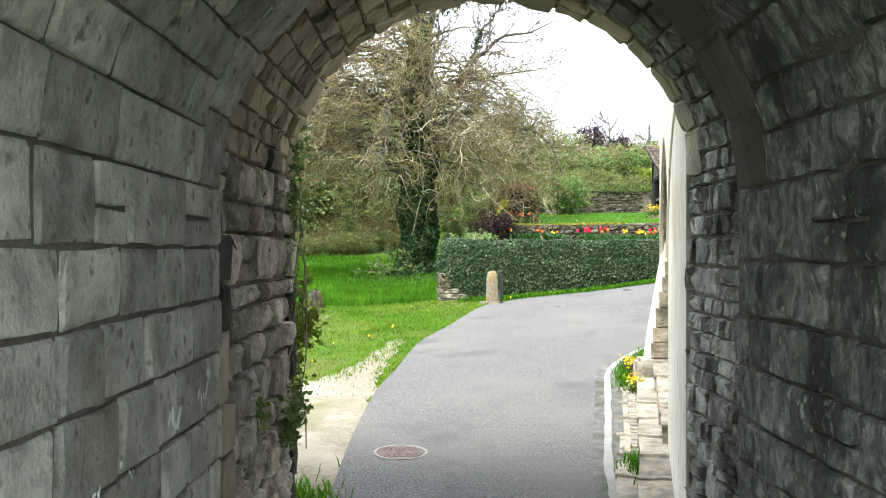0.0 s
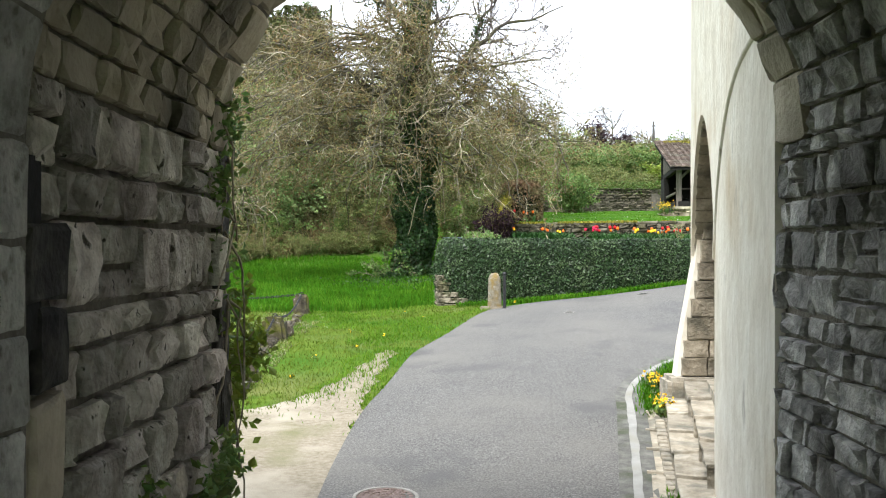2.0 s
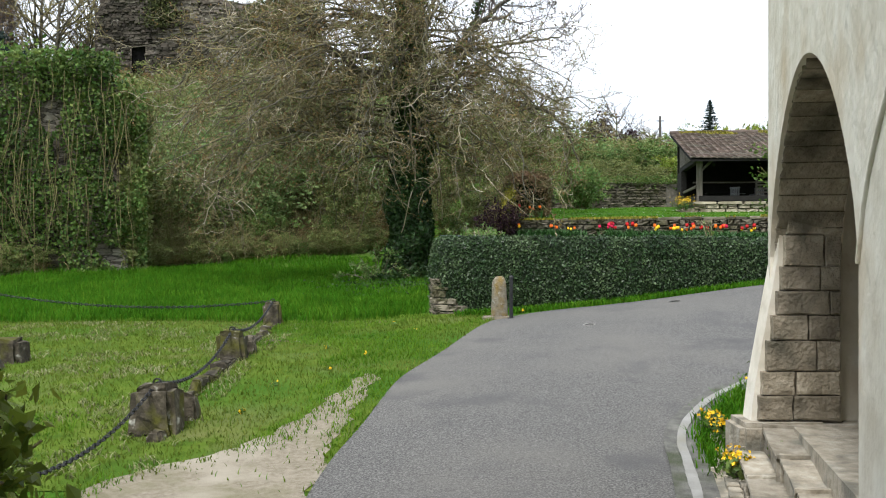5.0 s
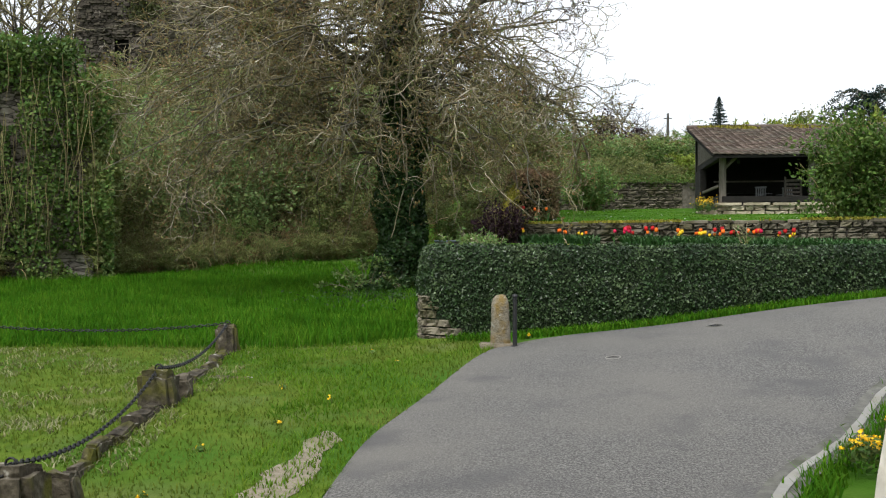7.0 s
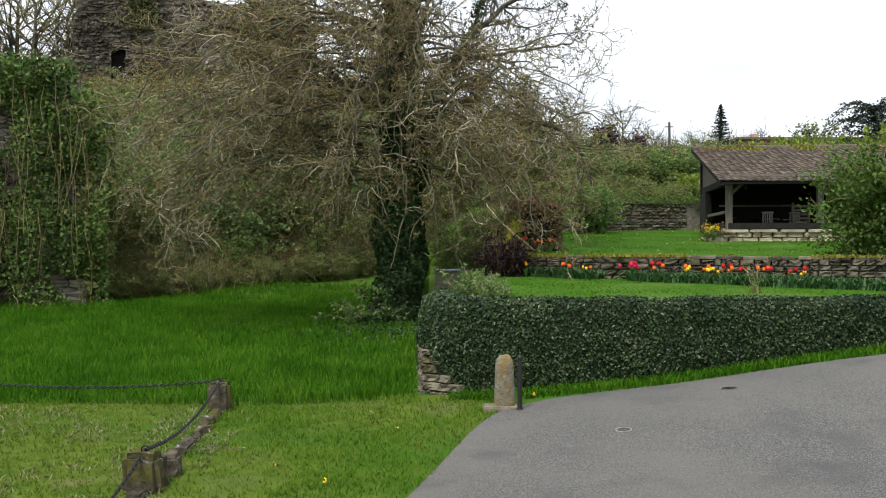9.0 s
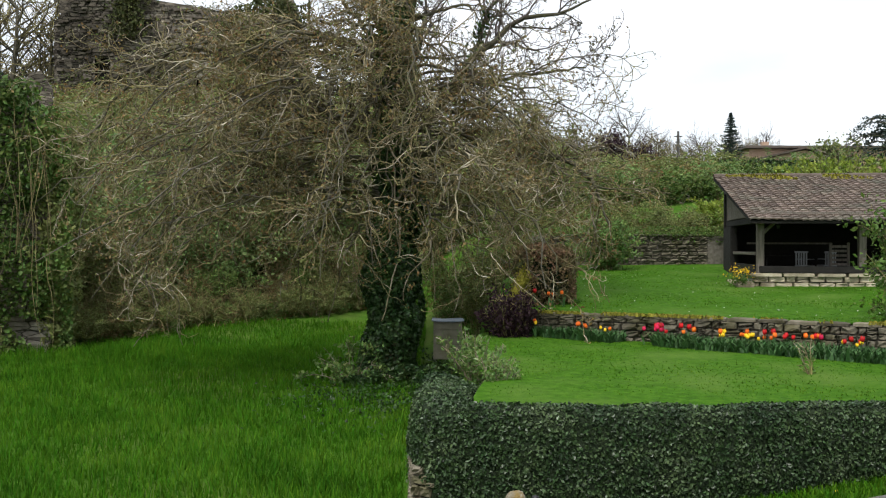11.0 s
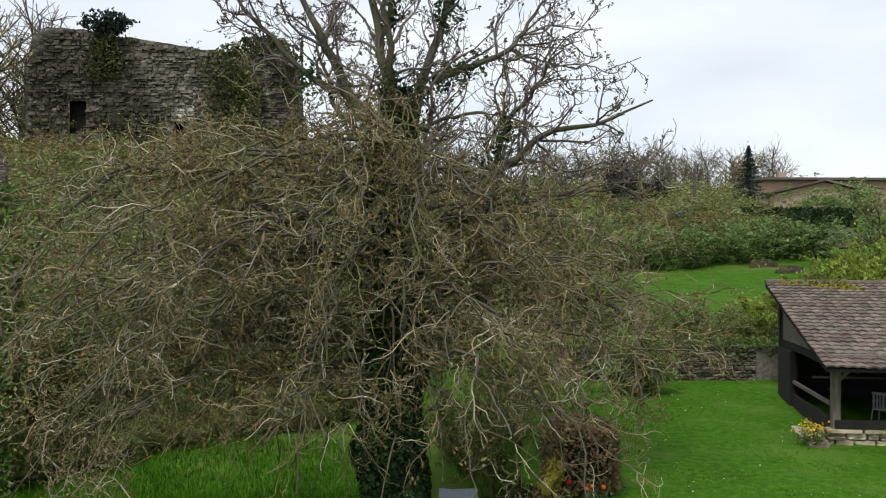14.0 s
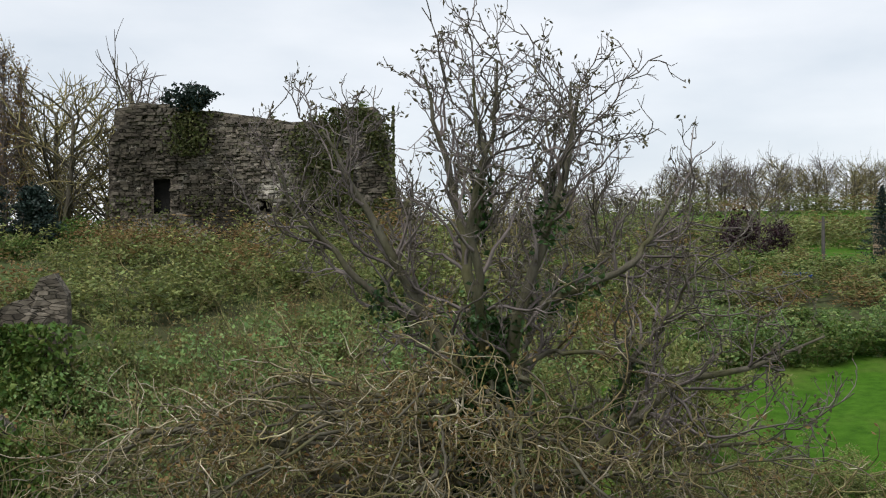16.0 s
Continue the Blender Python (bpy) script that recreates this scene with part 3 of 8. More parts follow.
ROAD_L = [(-1.4, -8), (-1.4, 4), (-1.4, 9), (-1.35, 13), (-1.3, 15.5), (-1.15, 18), (-0.85, 20), (-0.5, 22.5), (0.15, 25), (0.95, 27.6), (1.7, 28.7), (3.0, 29.1), (5, 29.35), (7.5, 29.8), (10, 30.4), (14, 31.5), (20, 33)]
ROAD_R = [(2.0, -8), (2.0, 4), (1.9, 9), (1.95, 13), (2.3, 15.6), (2.9, 19.2), (3.6, 20.8), (4.7, 22.1), (6.1, 24.2), (7.5, 25.5), (10, 27), (14, 28.5), (20, 30)]
road = tagged(ribbon("road", ROAD_L, ROAD_R, M_ASPHALT, 0.03, 160, 10, crown=0.03), "worn grey asphalt lane curving uphill", "road", kind="structure")
SAND_L = [(-4.6, 9.5), (-4.4, 12), (-4.2, 15), (-3.5, 17.4), (-2.35, 18.8), (-1.75, 20.2), (-1.38, 21.8), (-1.05, 23)]
SAND_R = [(-1.3, 9.5), (-1.3, 12), (-1.25, 14), (-1.22, 16), (-1.16, 18), (-1.12, 20), (-1.0, 21.6), (-0.95, 22.9)]
sand = tagged(ribbon("sand_verge", SAND_L, SAND_R, M_SAND, 0.022, 90, 8, ragged=0.10), "pale sandy verge beside the lane", "track", kind="structure")
undergrowth = tagged(surface("undergrowth", np.arange(-62, 30, 1.5), np.arange(54, 125, 1.5), M_LITTER, 0.07, lambda x, y: np.where(x < 3, y > np.interp(x, [-24, -19, -15, -10, -4, -1, 3], [55, 56, 57.5, 60, 64.5, 66.5, 70]), y > 86)), "brown leaf litter under the wooded bank", "ground", kind="structure")
verge_turf = tagged(ribbon("verge_turf", [(-22, 17.2), (-22, 20), (-22, 24), (-22, 27), (-22, 29), (-22, 30.3)], [(-1.2, 17.2), (-0.9, 20), (-0.1, 24), (0.75, 27), (1.3, 28.4), (0.3, 30.3)], M_VERGE, 0.012, 60, 30), "patchy yellow-green turf beside the lane", "grass", kind="structure")


# ---- stones ----
def stone_mesh(name, seed, mat, rough=0.06, edge=0.16):
    """A unit block: its front looks along +y, rounded and uneven."""
    rng = np.random.default_rng(seed)
    e = 0.035 + edge * 0.35
    g = np.array([-0.5, -0.5 + e, 0.0, 0.5 - e, 0.5])
    gx, gz = np.meshgrid(g, g)
    edge_mask = (np.abs(gx) > 0.49).astype(float) + (np.abs(gz) > 0.49).astype(float)
    y = 0.5 - edge_mask * (0.04 + edge * 0.7) + rng.normal(size=gx.shape) * rough
    jx, jz = rng.normal(size=gx.shape) * 0.018, rng.normal(size=gx.shape) * 0.018
    # corners drawn in unevenly, so that joints run crooked
    cn = rng.random((2, 2, 2)) * min(0.055, edge * 0.4)
    u, w = gx + 0.5, gz + 0.5
    dx = (1 - u) * ((1 - w) * cn[0, 0, 0] + w * cn[0, 1, 0]) - u * ((1 - w) * cn[1, 0, 0] + w * cn[1, 1, 0])
    dz = (1 - w) * ((1 - u) * cn[0, 0, 1] + u * cn[1, 0, 1]) - w * ((1 - u) * cn[0, 1, 1] + u * cn[1, 1, 1])
    px, pz = np.clip(gx + jx + dx, -0.5, 0.5), np.clip(gz + jz + dz, -0.5, 0.5)
    front = np.stack([px, y, pz], -1).reshape(-1, 3)
    rim = [0, 1, 2, 3, 4, 9, 14, 19, 24, 23, 22, 21, 20, 15, 10, 5]
    back = front[rim].copy()
    back[:, 1] = -0.5
    v = np.vstack([front, back])
    f = [(r * 5 + c, r * 5 + c + 5, r * 5 + c + 6, r * 5 + c + 1) for r in range(4) for c in range(4)]
    f += [(rim[i], rim[(i + 1) % 16], 25 + (i + 1) % 16, 25 + i) for i in range(16)]
    me = bpy.data.meshes.new(name)
    me.from_pydata([tuple(c) for c in v], [], f)
    me.materials.append(mat)
    return me


def stone_set(mat, seed, count=10, rough=0.06, edge=0.16):
    return [stone_mesh("stone", seed + i, mat, rough, edge) for i in range(count)]


def put_stone(me, parent, centre, along, out, up, w, d, h, name="stone", wobble=0.0):
    m = Matrix(((along[0] * w, out[0] * d, up[0] * h, centre[0]), (along[1] * w, out[1] * d, up[1] * h, centre[1]), (along[2] * w, out[2] * d, up[2] * h, centre[2]), (0, 0, 0, 1)))
    if wobble:
        m = m @ Matrix.Rotation(random.uniform(-wobble, wobble), 4, "Y")
    ob = new(name, me)
    ob.parent = parent
    ob.matrix_local = m
    return ob


def courses(length, tall, hmin, hmax, lmin, lmax, rng):
    """Cells (s, z, width, height) of an irregular coursed wall."""
    cells, z = [], 0.0
    while z < tall - 0.03:
        h = rng.uniform(hmin, hmax)
        if tall - z - h < hmin * 0.6:
            h = tall - z
        s = -rng.uniform(0, lmin)
        while s < length - 0.02:
            w = rng.uniform(lmin, lmax)
            if length - s - w < lmin * 0.6:
                w = length - s
            s0, s1 = max(0, s), min(length, s + w)
            if s1 - s0 > 0.04:
                if h > hmax * 0.8 and rng.random() < 0.18 and hmax > 0.15:
                    cells += [(s0, z, s1 - s0, h * 0.45), (s0, z + h * 0.45, s1 - s0, h * 0.55)]
                else:
                    cells.append((s0, z, s1 - s0, h))
            s += w
        z += h
    return cells


def wall_stones(parent, origin, along, out, length, tall, set_, sizes, seed, joint=0.012, deep=0.12, proud=0.02, name="stone", skip=None, upright=1.0):
    rng = random.Random(seed)
    a, o = Vector(along).normalized(), Vector(out).normalized()
    for s, z, w, h in courses(length, tall, *sizes, rng):
        if skip and skip(s + w / 2, z + h / 2):
            continue
        c = Vector(origin) + a * (s + w / 2) + Vector((0, 0, z + h / 2)) + o * (rng.uniform(-0.5, 1) * proud - deep / 2 + proud)
        put_stone(rng.choice(set_), parent, c, a, o, (0, 0, 1), w - joint * upright, deep, h - joint, name, 0.022)


# ---- the gate passage ----
def profile(cx, a, spring, rise, count=28, floor=-1.4):
    """The opening's outline: jambs and a rounded vault, from the left foot to the right foot."""
    pts = [(cx - a, floor)]
    for i in range(count + 1):
        t = math.pi * (1 - i / count)
        pts.append((cx + a * math.cos(t), spring + rise * math.sin(t)))
    pts.append((cx + a, floor))
    return pts


def passage_block(name, y0, y1, prof, x0, x1, top, mat, label):
    """A solid block of masonry with the opening cut right through it."""
    bm = bmesh.new()
    outline = [(x0, prof[0][1])] + prof + [(x1, prof[-1][1]), (x1, top), (x0, top)]
    vs = [bm.verts.new((x, y0, z)) for x, z in outline]
    f = bm.faces.new(vs)
    r = bmesh.ops.extrude_face_region(bm, geom=[f])
    for v in [g for g in r["geom"] if isinstance(g, bmesh.types.BMVert)]:
        v.co.y = y1(v.co.x) if callable(y1) else y1
    return tagged(part(name, bm, mat), label, "wall", kind="structure")


def gate_end(x):
    """The outer face stands slightly askew."""
    return 9.32 - 0.155 * (x + 1.36)


NEAR = (0.19, 1.47, 3.45, 1.42)
EXIT = (0.355, 1.735, 3.72, 1.56)
GATE_X = (-5.5, 2.6, 9.0)
near_core = passage_block("wall_gate_inner", 1.2, 5.9, profile(NEAR[0], NEAR[1] + 0.004, NEAR[2], NEAR[3] + 0.004), GATE_X[0], GATE_X[1], GATE_X[2], M_MORTAR, "old stone gate passage with a barrel vault")
exit_core = passage_block("wall_gate_outer", 5.9, gate_end, profile(EXIT[0], EXIT[1] + 0.008, EXIT[2], EXIT[3] + 0.008), GATE_X[0], 2.28, GATE_X[2], M_MORTAR, "rubble-built outer gate arch with worn voussoirs")

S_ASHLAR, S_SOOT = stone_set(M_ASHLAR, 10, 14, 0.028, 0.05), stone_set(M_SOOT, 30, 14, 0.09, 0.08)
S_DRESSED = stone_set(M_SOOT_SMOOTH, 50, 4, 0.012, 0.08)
S_RUBBLE, S_RUBBLE_G, S_VOUS = stone_set(M_RUBBLE, 60, 16, 0.12, 0.15), stone_set(M_RUBBLE_GREY, 80, 16, 0.11, 0.14), stone_set(M_VOUSSOIR, 100, 12, 0.08, 0.11)


def vault_stones(parent, prof, y0, y1, sets, arc, lens, seed, deep=0.14, joint=0.012, skew=0.0, proud=0.02):
    """Voussoirs over the vault, ring by ring; sets picks the stones by place."""
    cx, a, spring, rise = prof
    rng = random.Random(seed)
    n = max(6, round(math.pi * (a + rise) / 2 / arc))
    cuts = [0.0]
    for i in range(n):
        cuts.append(cuts[-1] + rng.uniform(0.8, 1.2))
    cuts = [c / cuts[-1] * math.pi for c in cuts]
    for t0, t1 in zip(cuts, cuts[1:]):
        t = (t0 + t1) / 2
        c = Vector((cx + a * math.cos(t), 0, spring + rise * math.sin(t)))
        e0 = Vector((cx + a * math.cos(t0), 0, spring + rise * math.sin(t0)))
        e1 = Vector((cx + a * math.cos(t1), 0, spring + rise * math.sin(t1)))
        up = (e1 - e0)
        h = up.length
        up.normalize()
        out = Vector((up.z, 0, -up.x))
        if out.dot(Vector((cx, 0, spring)) - c) < 0:
            out = -out
        far = gate_end(c.x) - (9.25 - y1) if y1 > 8 else y1
        near = gate_end(c.x) - 0.5 if y0 > 8 else y0
        y = near - rng.uniform(0, lens[0])
        while y < far - 0.02:
            w = rng.uniform(*lens)
            if far - y - w < lens[0] * 0.5:
                w = far - y
            s0, s1 = max(near, y), min(far, y + w)
            if s1 - s0 > 0.05:
                m = Vector(((e0 + e1) / 2)) + Vector((0, (s0 + s1) / 2, 0)) + out * (rng.uniform(-0.4, 1) * proud - deep / 2 + proud)
                put_stone(rng.choice(sets(c.x, (s0 + s1) / 2, t)), parent, m, (0, 1, 0), out, up, s1 - s0 - joint * 2, deep, h - joint)
            y += w


# inner passage: big ashlar, pale on one side and blackened on the other
NLX, NRX = NEAR[0] - NEAR[1], NEAR[0] + NEAR[1]
wall_stones(near_core, (NLX, 1.6, 0.3), (0, 1, 0), (1, 0, 0), 4.28, NEAR[2] - 0.3, S_ASHLAR, (0.22, 0.32, 0.36, 0.66), 5, joint=0.016, proud=0.014, upright=1.3)
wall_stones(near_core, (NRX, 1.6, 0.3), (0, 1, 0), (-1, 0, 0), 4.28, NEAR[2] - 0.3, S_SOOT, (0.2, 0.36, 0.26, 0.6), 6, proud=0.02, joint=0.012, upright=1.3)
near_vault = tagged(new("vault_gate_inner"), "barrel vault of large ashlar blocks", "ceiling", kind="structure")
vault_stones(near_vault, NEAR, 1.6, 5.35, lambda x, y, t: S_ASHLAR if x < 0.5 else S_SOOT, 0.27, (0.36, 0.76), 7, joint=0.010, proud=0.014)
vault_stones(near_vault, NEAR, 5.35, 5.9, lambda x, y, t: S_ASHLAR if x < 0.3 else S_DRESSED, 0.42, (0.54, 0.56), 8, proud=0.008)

# chalk strokes on the pale side
chalk = thing("chalk_marks", "a few white chalk strokes scrawled on the ashlar", "graffiti")
rk = np.random.default_rng(9)
for y0, z0, n_ in ((4.05, 2.28, 5), (4.75, 2.32, 4), (5.3, 2.36, 5), (3.95, 1.98, 2), (3.72, 2.2, 2)):
    for k in range(n_):
        p0 = np.array((NLX + 0.016, y0 + k * 0.055, z0 + rk.normal() * 0.02))
        pts = [p0 + np.array((0, 0.05 * u + 0.012 * math.sin(u * 5 + k), 0.055 * math.sin(u * 2.5 + k * 1.7))) for u in np.linspace(0, 1, 6)]
        tubes("chalk_stroke", [(pts, [0.003, 0.007, 0.008, 0.007, 0.006, 0.003])], M_WHITE, chalk, 4)

# outer arch: small rubble, a ring of voussoirs
ELX, ERX = EXIT[0] - EXIT[1], EXIT[0] + EXIT[1]


def slot_hole(s, z):
    return s < 0.42 and 2.1 < z < 3.2


wall_stones(exit_core, (ELX, 5.9, 0.3), (0, 1, 0), (1, 0, 0), 0.45, 2.3, stone_set(M_VOUSSOIR, 120, 5, 0.05, 0.12), (0.26, 0.42, 0.4, 0.46), 9, proud=0.06)
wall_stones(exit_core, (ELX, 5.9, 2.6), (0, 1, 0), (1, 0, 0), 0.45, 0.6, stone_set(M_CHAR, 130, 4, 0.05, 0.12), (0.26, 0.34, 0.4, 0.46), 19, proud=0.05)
wall_stones(exit_core, (ELX, 6.35, 0.3), (0, 1, 0), (1, 0, 0), gate_end(ELX) - 6.35 - 0.32, EXIT[2] - 0.3, S_RUBBLE, (0.11, 0.36, 0.14, 0.56), 10, proud=0.045, joint=0.022)
# last stones at the outer corner, darker than the rubble beside them
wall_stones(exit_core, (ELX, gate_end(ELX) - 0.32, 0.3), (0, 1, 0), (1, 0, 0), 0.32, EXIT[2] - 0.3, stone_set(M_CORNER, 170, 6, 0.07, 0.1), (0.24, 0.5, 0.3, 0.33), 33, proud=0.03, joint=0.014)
wall_stones(exit_core, (ELX, 5.9, 3.2), (0, 1, 0), (1, 0, 0), 0.45, 0.52, S_RUBBLE, (0.16, 0.24, 0.2, 0.3), 11, proud=0.03)
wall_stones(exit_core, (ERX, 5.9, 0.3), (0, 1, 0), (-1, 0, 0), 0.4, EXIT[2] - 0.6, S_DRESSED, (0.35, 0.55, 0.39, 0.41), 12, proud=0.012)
wall_stones(exit_core, (ERX, 6.3, 0.3), (0, 1, 0), (-1, 0, 0), gate_end(ERX) - 6.3, EXIT[2] - 0.3, S_RUBBLE_G, (0.10, 0.26, 0.14, 0.46), 13, proud=0.03, joint=0.016)
exit_vault = tagged(new("vault_gate_outer"), "outer gate vault of buff voussoirs", "ceiling", kind="structure")
vault_stones(exit_vault, EXIT, 5.9, 8.75, lambda x, y, t: S_VOUS if x < 1.2 else S_RUBBLE_G, 0.2, (0.2, 0.45), 14, proud=0.03)
vault_stones(exit_vault, EXIT, 8.75, 9.25, lambda x, y, t: S_VOUS, 0.34, (0.48, 0.52), 15, proud=0.02)
# solid dark box: soot plus the shade inside the slot
recess = box_part("soot_recess", ELX - 0.3, ELX + 0.075, 5.92, 6.1, 2.75, 3.42, M_HOLE, exit_core, 0.02, "soot-blackened timber slot in the wall, inner shade painted near-black")

# ---- cream plastered building beside the gate ----
WALL_U = Vector((0.183, 0.983, 0)).normalized()
WALL_N = Vector((0.983, -0.183, 0)).normalized()
WALL_O = Vector((2.13, 9.25, 0))


def on_wall(s, z, deep=0.0):
    return WALL_O + WALL_U * s + WALL_N * deep + Vector((0, 0, z))


def arch_z(s, s0=4.27, s1=8.85, spring=3.0, rise=1.8):
    t = min(1.0, abs((s - (s0 + s1) / 2) / ((s1 - s0) / 2)))
    return spring + rise * (1 - t ** 1.9) ** 0.72


def cream_wall():
    bm = bmesh.new()
    line = [(-0.5, -0.6), (4.27, -0.2), (4.27, 3.0)]
    line += [(4.27 + 4.58 * i / 28, arch_z(4.27 + 4.58 * i / 28)) for i in range(1, 28)]
    line += [(8.85, 3.0), (8.85, 0.2), (9.0, 0.2), (9.0, 9.0), (-0.5, 9.0)]
    vs = [bm.verts.new(on_wall(s, z)) for s, z in line]
    f = bm.faces.new(vs)
    r = bmesh.ops.extrude_face_region(bm, geom=[f])
    for v in [g for g in r["geom"] if isinstance(g, bmesh.types.BMVert)]:
        v.co += WALL_N * 0.75
    return part("plaster_wall", bm, M_PLASTER)


building = thing("plastered_building", "cream plastered building with a pointed arch opening and stone plinth", "building")
cw = cream_wall()
cw.parent = building
# rib of the blocked arch, and the porch behind the open one
rib = []
for i in range(25):
    s = 0.4 + 3.85 * i / 24
    t = (s - 0.9) / 3.35
    rib.append(tuple(on_wall(s, 3.0 + 1.6 * max(0.0, 1 - max(0, t) ** 2.6) ** 0.7, -0.0)))
tubes("arch_rib", [(rib, [0.028] * 25)], M_PLASTER, building, 6)
bm = bmesh.new()
for s0, s1, d0, d1, z0, z1 in ((-0.4, 9.6, 3.42, 3.7, -0.5, 8.96), (-0.4, 0.0, 0.8, 3.4, -0.5, 8.97), (9.02, 9.3, 0.76, 3.4, -0.5, 8.97), (0.01, 9.0, 0.76, 3.4, 8.66, 8.94)):
    r = bmesh.ops.create_cube(bm, size=1)
    for v in r["verts"]:
        v.co = on_wall(s0 + (v.co.x + 0.5) * (s1 - s0), z0 + (v.co.z + 0.5) * (z1 - z0), d0 + (v.co.y + 0.5) * (d1 - d0))
part("porch_wall", bm, M_PLASTER, building)
bm = bmesh.new()
r = bmesh.ops.create_cube(bm, size=1)
for v in r["verts"]:
    v.co = on_wall(4.0 + (v.co.x + 0.5) * 5.0, 0.2 + (v.co.z + 0.5) * 1.0, 0.2 + (v.co.y + 0.5) * 3.0)
part("porch_floor", bm, M_STEP, building)

# far pier: battered foot, dressed quoins in the reveal
bm = bmesh.new()
pier = [(3.50, 1.22), (3.55, 1.63), (3.67, 2.3), (3.79, 2.96), (3.83, 3.5), (3.85, 9.0), (4.5, 9.0), (4.5, 1.22)]
vs = [bm.verts.new((x, 17.82, z)) for x, z in pier]
f = bm.faces.new(vs)
r = bmesh.ops.extrude_face_region(bm, geom=[f])
for v in [g for g in r["geom"] if isinstance(g, bmesh.types.BMVert)]:
    v.co.y = 18.12
part("pier", bm, M_PLASTER, building)
S_QUOIN = stone_set(M_QUOIN, 140, 8, 0.03, 0.03)
rq = random.Random(4)
z = 1.24
while z < 4.95:
    h = rq.uniform(0.24, 0.36)
    xl = float(np.interp(z + h / 2, [1.22, 1.63, 2.3, 2.96, 3.5, 5], [3.50, 3.55, 3.67, 3.79, 3.83, 3.85])) + 0.045
    cut = rq.uniform(0.35, 0.6)
    for x0, x1 in ((xl, xl + cut), (xl + cut, 4.45)):
        put_stone(rq.choice(S_QUOIN), building, ((x0 + x1) / 2, 17.78, z + h / 2), (-1, 0, 0), (0, -1, 0), (0, 0, 1), x1 - x0 - 0.006, 0.12, h - 0.006, "quoin")
    z += h
for i in range(14):
    s0, s1 = 8.85 - 2.2 * (i / 14) ** 1.5, 8.85 - 2.2 * ((i + 1) / 14) ** 1.5
    a, b = on_wall(s0, arch_z(s0)), on_wall(s1, arch_z(s1))
    up = (b - a)
    h = up.length
    up.normalize()
    out = up.cross(WALL_N).normalized()
    if out.z > 0 or out.dot(WALL_U) > 0.2:
        out = -out
    put_stone(rq.choice(S_QUOIN), building, (a + b) / 2 + WALL_N * 0.39 + out * 0.0, WALL_N, out, up, 0.70, 0.07, h - 0.008, "voussoir")
pedestal = part("pedestal", box_bm(bmesh.new(), 3.34, 4.3, 17.62, 18.3, 0.5, 1.22, 0.06), M_STEP, building, "rough limestone footing")
# steps along the arch
for k, (off, z1, s0, s1) in enumerate(((0.62, 0.70, 1.6, 8.4), (0.34, 0.93, 1.8, 8.5), (0.06, 1.16, 4.3, 8.5))):
    n = round((s1 - s0) / 1.0)
    for i in range(n):
        a, b = s0 + (s1 - s0) * i / n, s0 + (s1 - s0) * (i + 1) / n
        c = on_wall((a + b) / 2, z1 - 0.3 - 0.085 * (s1 - (a + b) / 2), -off + 0.18 + random.uniform(-0.03, 0.03))
        bm = bmesh.new()
        r = bmesh.ops.create_cube(bm, size=1)
        for v in r["verts"]:
            v.co = c + WALL_U * v.co.x * (b - a - 0.012) + WALL_N * v.co.y * 0.36 + Vector((0, 0, v.co.z * 0.6 + v.co.x * (b - a) * 0.085))
        bmesh.ops.bevel(bm, geom=bm.edges[:], offset=0.035, segments=2, affect="EDGES")
        bmesh.ops.subdivide_edges(bm, edges=bm.edges[:], cuts=2, use_grid_fill=True)
        for v in bm.verts:
            v.co += Vector(noise.noise_vector(v.co * 3)) * 0.03 + Vector(noise.noise_vector(v.co * 9)) * 0.012
        part("step", bm, M_STEP, building)

# ---- gutter beside the lane ----
GUT = [(1.85, 11.0), (2.0, 13), (2.4, 15.6), (2.72, 17.6), (3.02, 19.3), (3.75, 20.8), (4.85, 22.15), (6.25, 24.3), (7.7, 25.6), (10.2, 27.1)]
gutter_kerb = tagged(ribbon("gutter_kerb", [(x - 0.13, y + 0.03) for x, y in GUT], [(x + 0.30, y - 0.03) for x, y in GUT], M_GUTTER, 0.055, 110, 4), "mossy concrete gutter edge along the lane", "gutter", kind="structure")
gutter_channel = tagged(ribbon("gutter_channel", [(x + 0.02, y) for x, y in GUT], [(x + 0.13, y - 0.01) for x, y in GUT], M_CHANNEL, 0.068, 110, 3, ragged=0.012), "pale worn gutter channel", "gutter", kind="structure")
S_PAVE = stone_set(M_STEP, 160, 6, 0.02, 0.1)
setts = tagged(new("stone_pavement"), "strip of small pale paving setts beside the steps", "pavement", kind="structure")
gc = catmull([(x + 0.46, y) for x, y in GUT[:5]], 46)
for i, (x, y) in enumerate(gc[:-1]):
    dx, dy = gc[i + 1] - gc[i]
    a = Vector((dx, dy, 0)).normalized()
    for j in range(2):
        c = Vector((x, y, 0)) + Vector((a.y, -a.x, 0)) * (j * 0.15 + random.uniform(-0.01, 0.01))
        c.z = float(height(c.x, c.y)) + 0.03 + random.uniform(0, 0.012)
        put_stone(random.choice(S_PAVE), setts, c, a, (0, 0, 1), (a.y, -a.x, 0), 0.17, 0.09, 0.135, "sett")

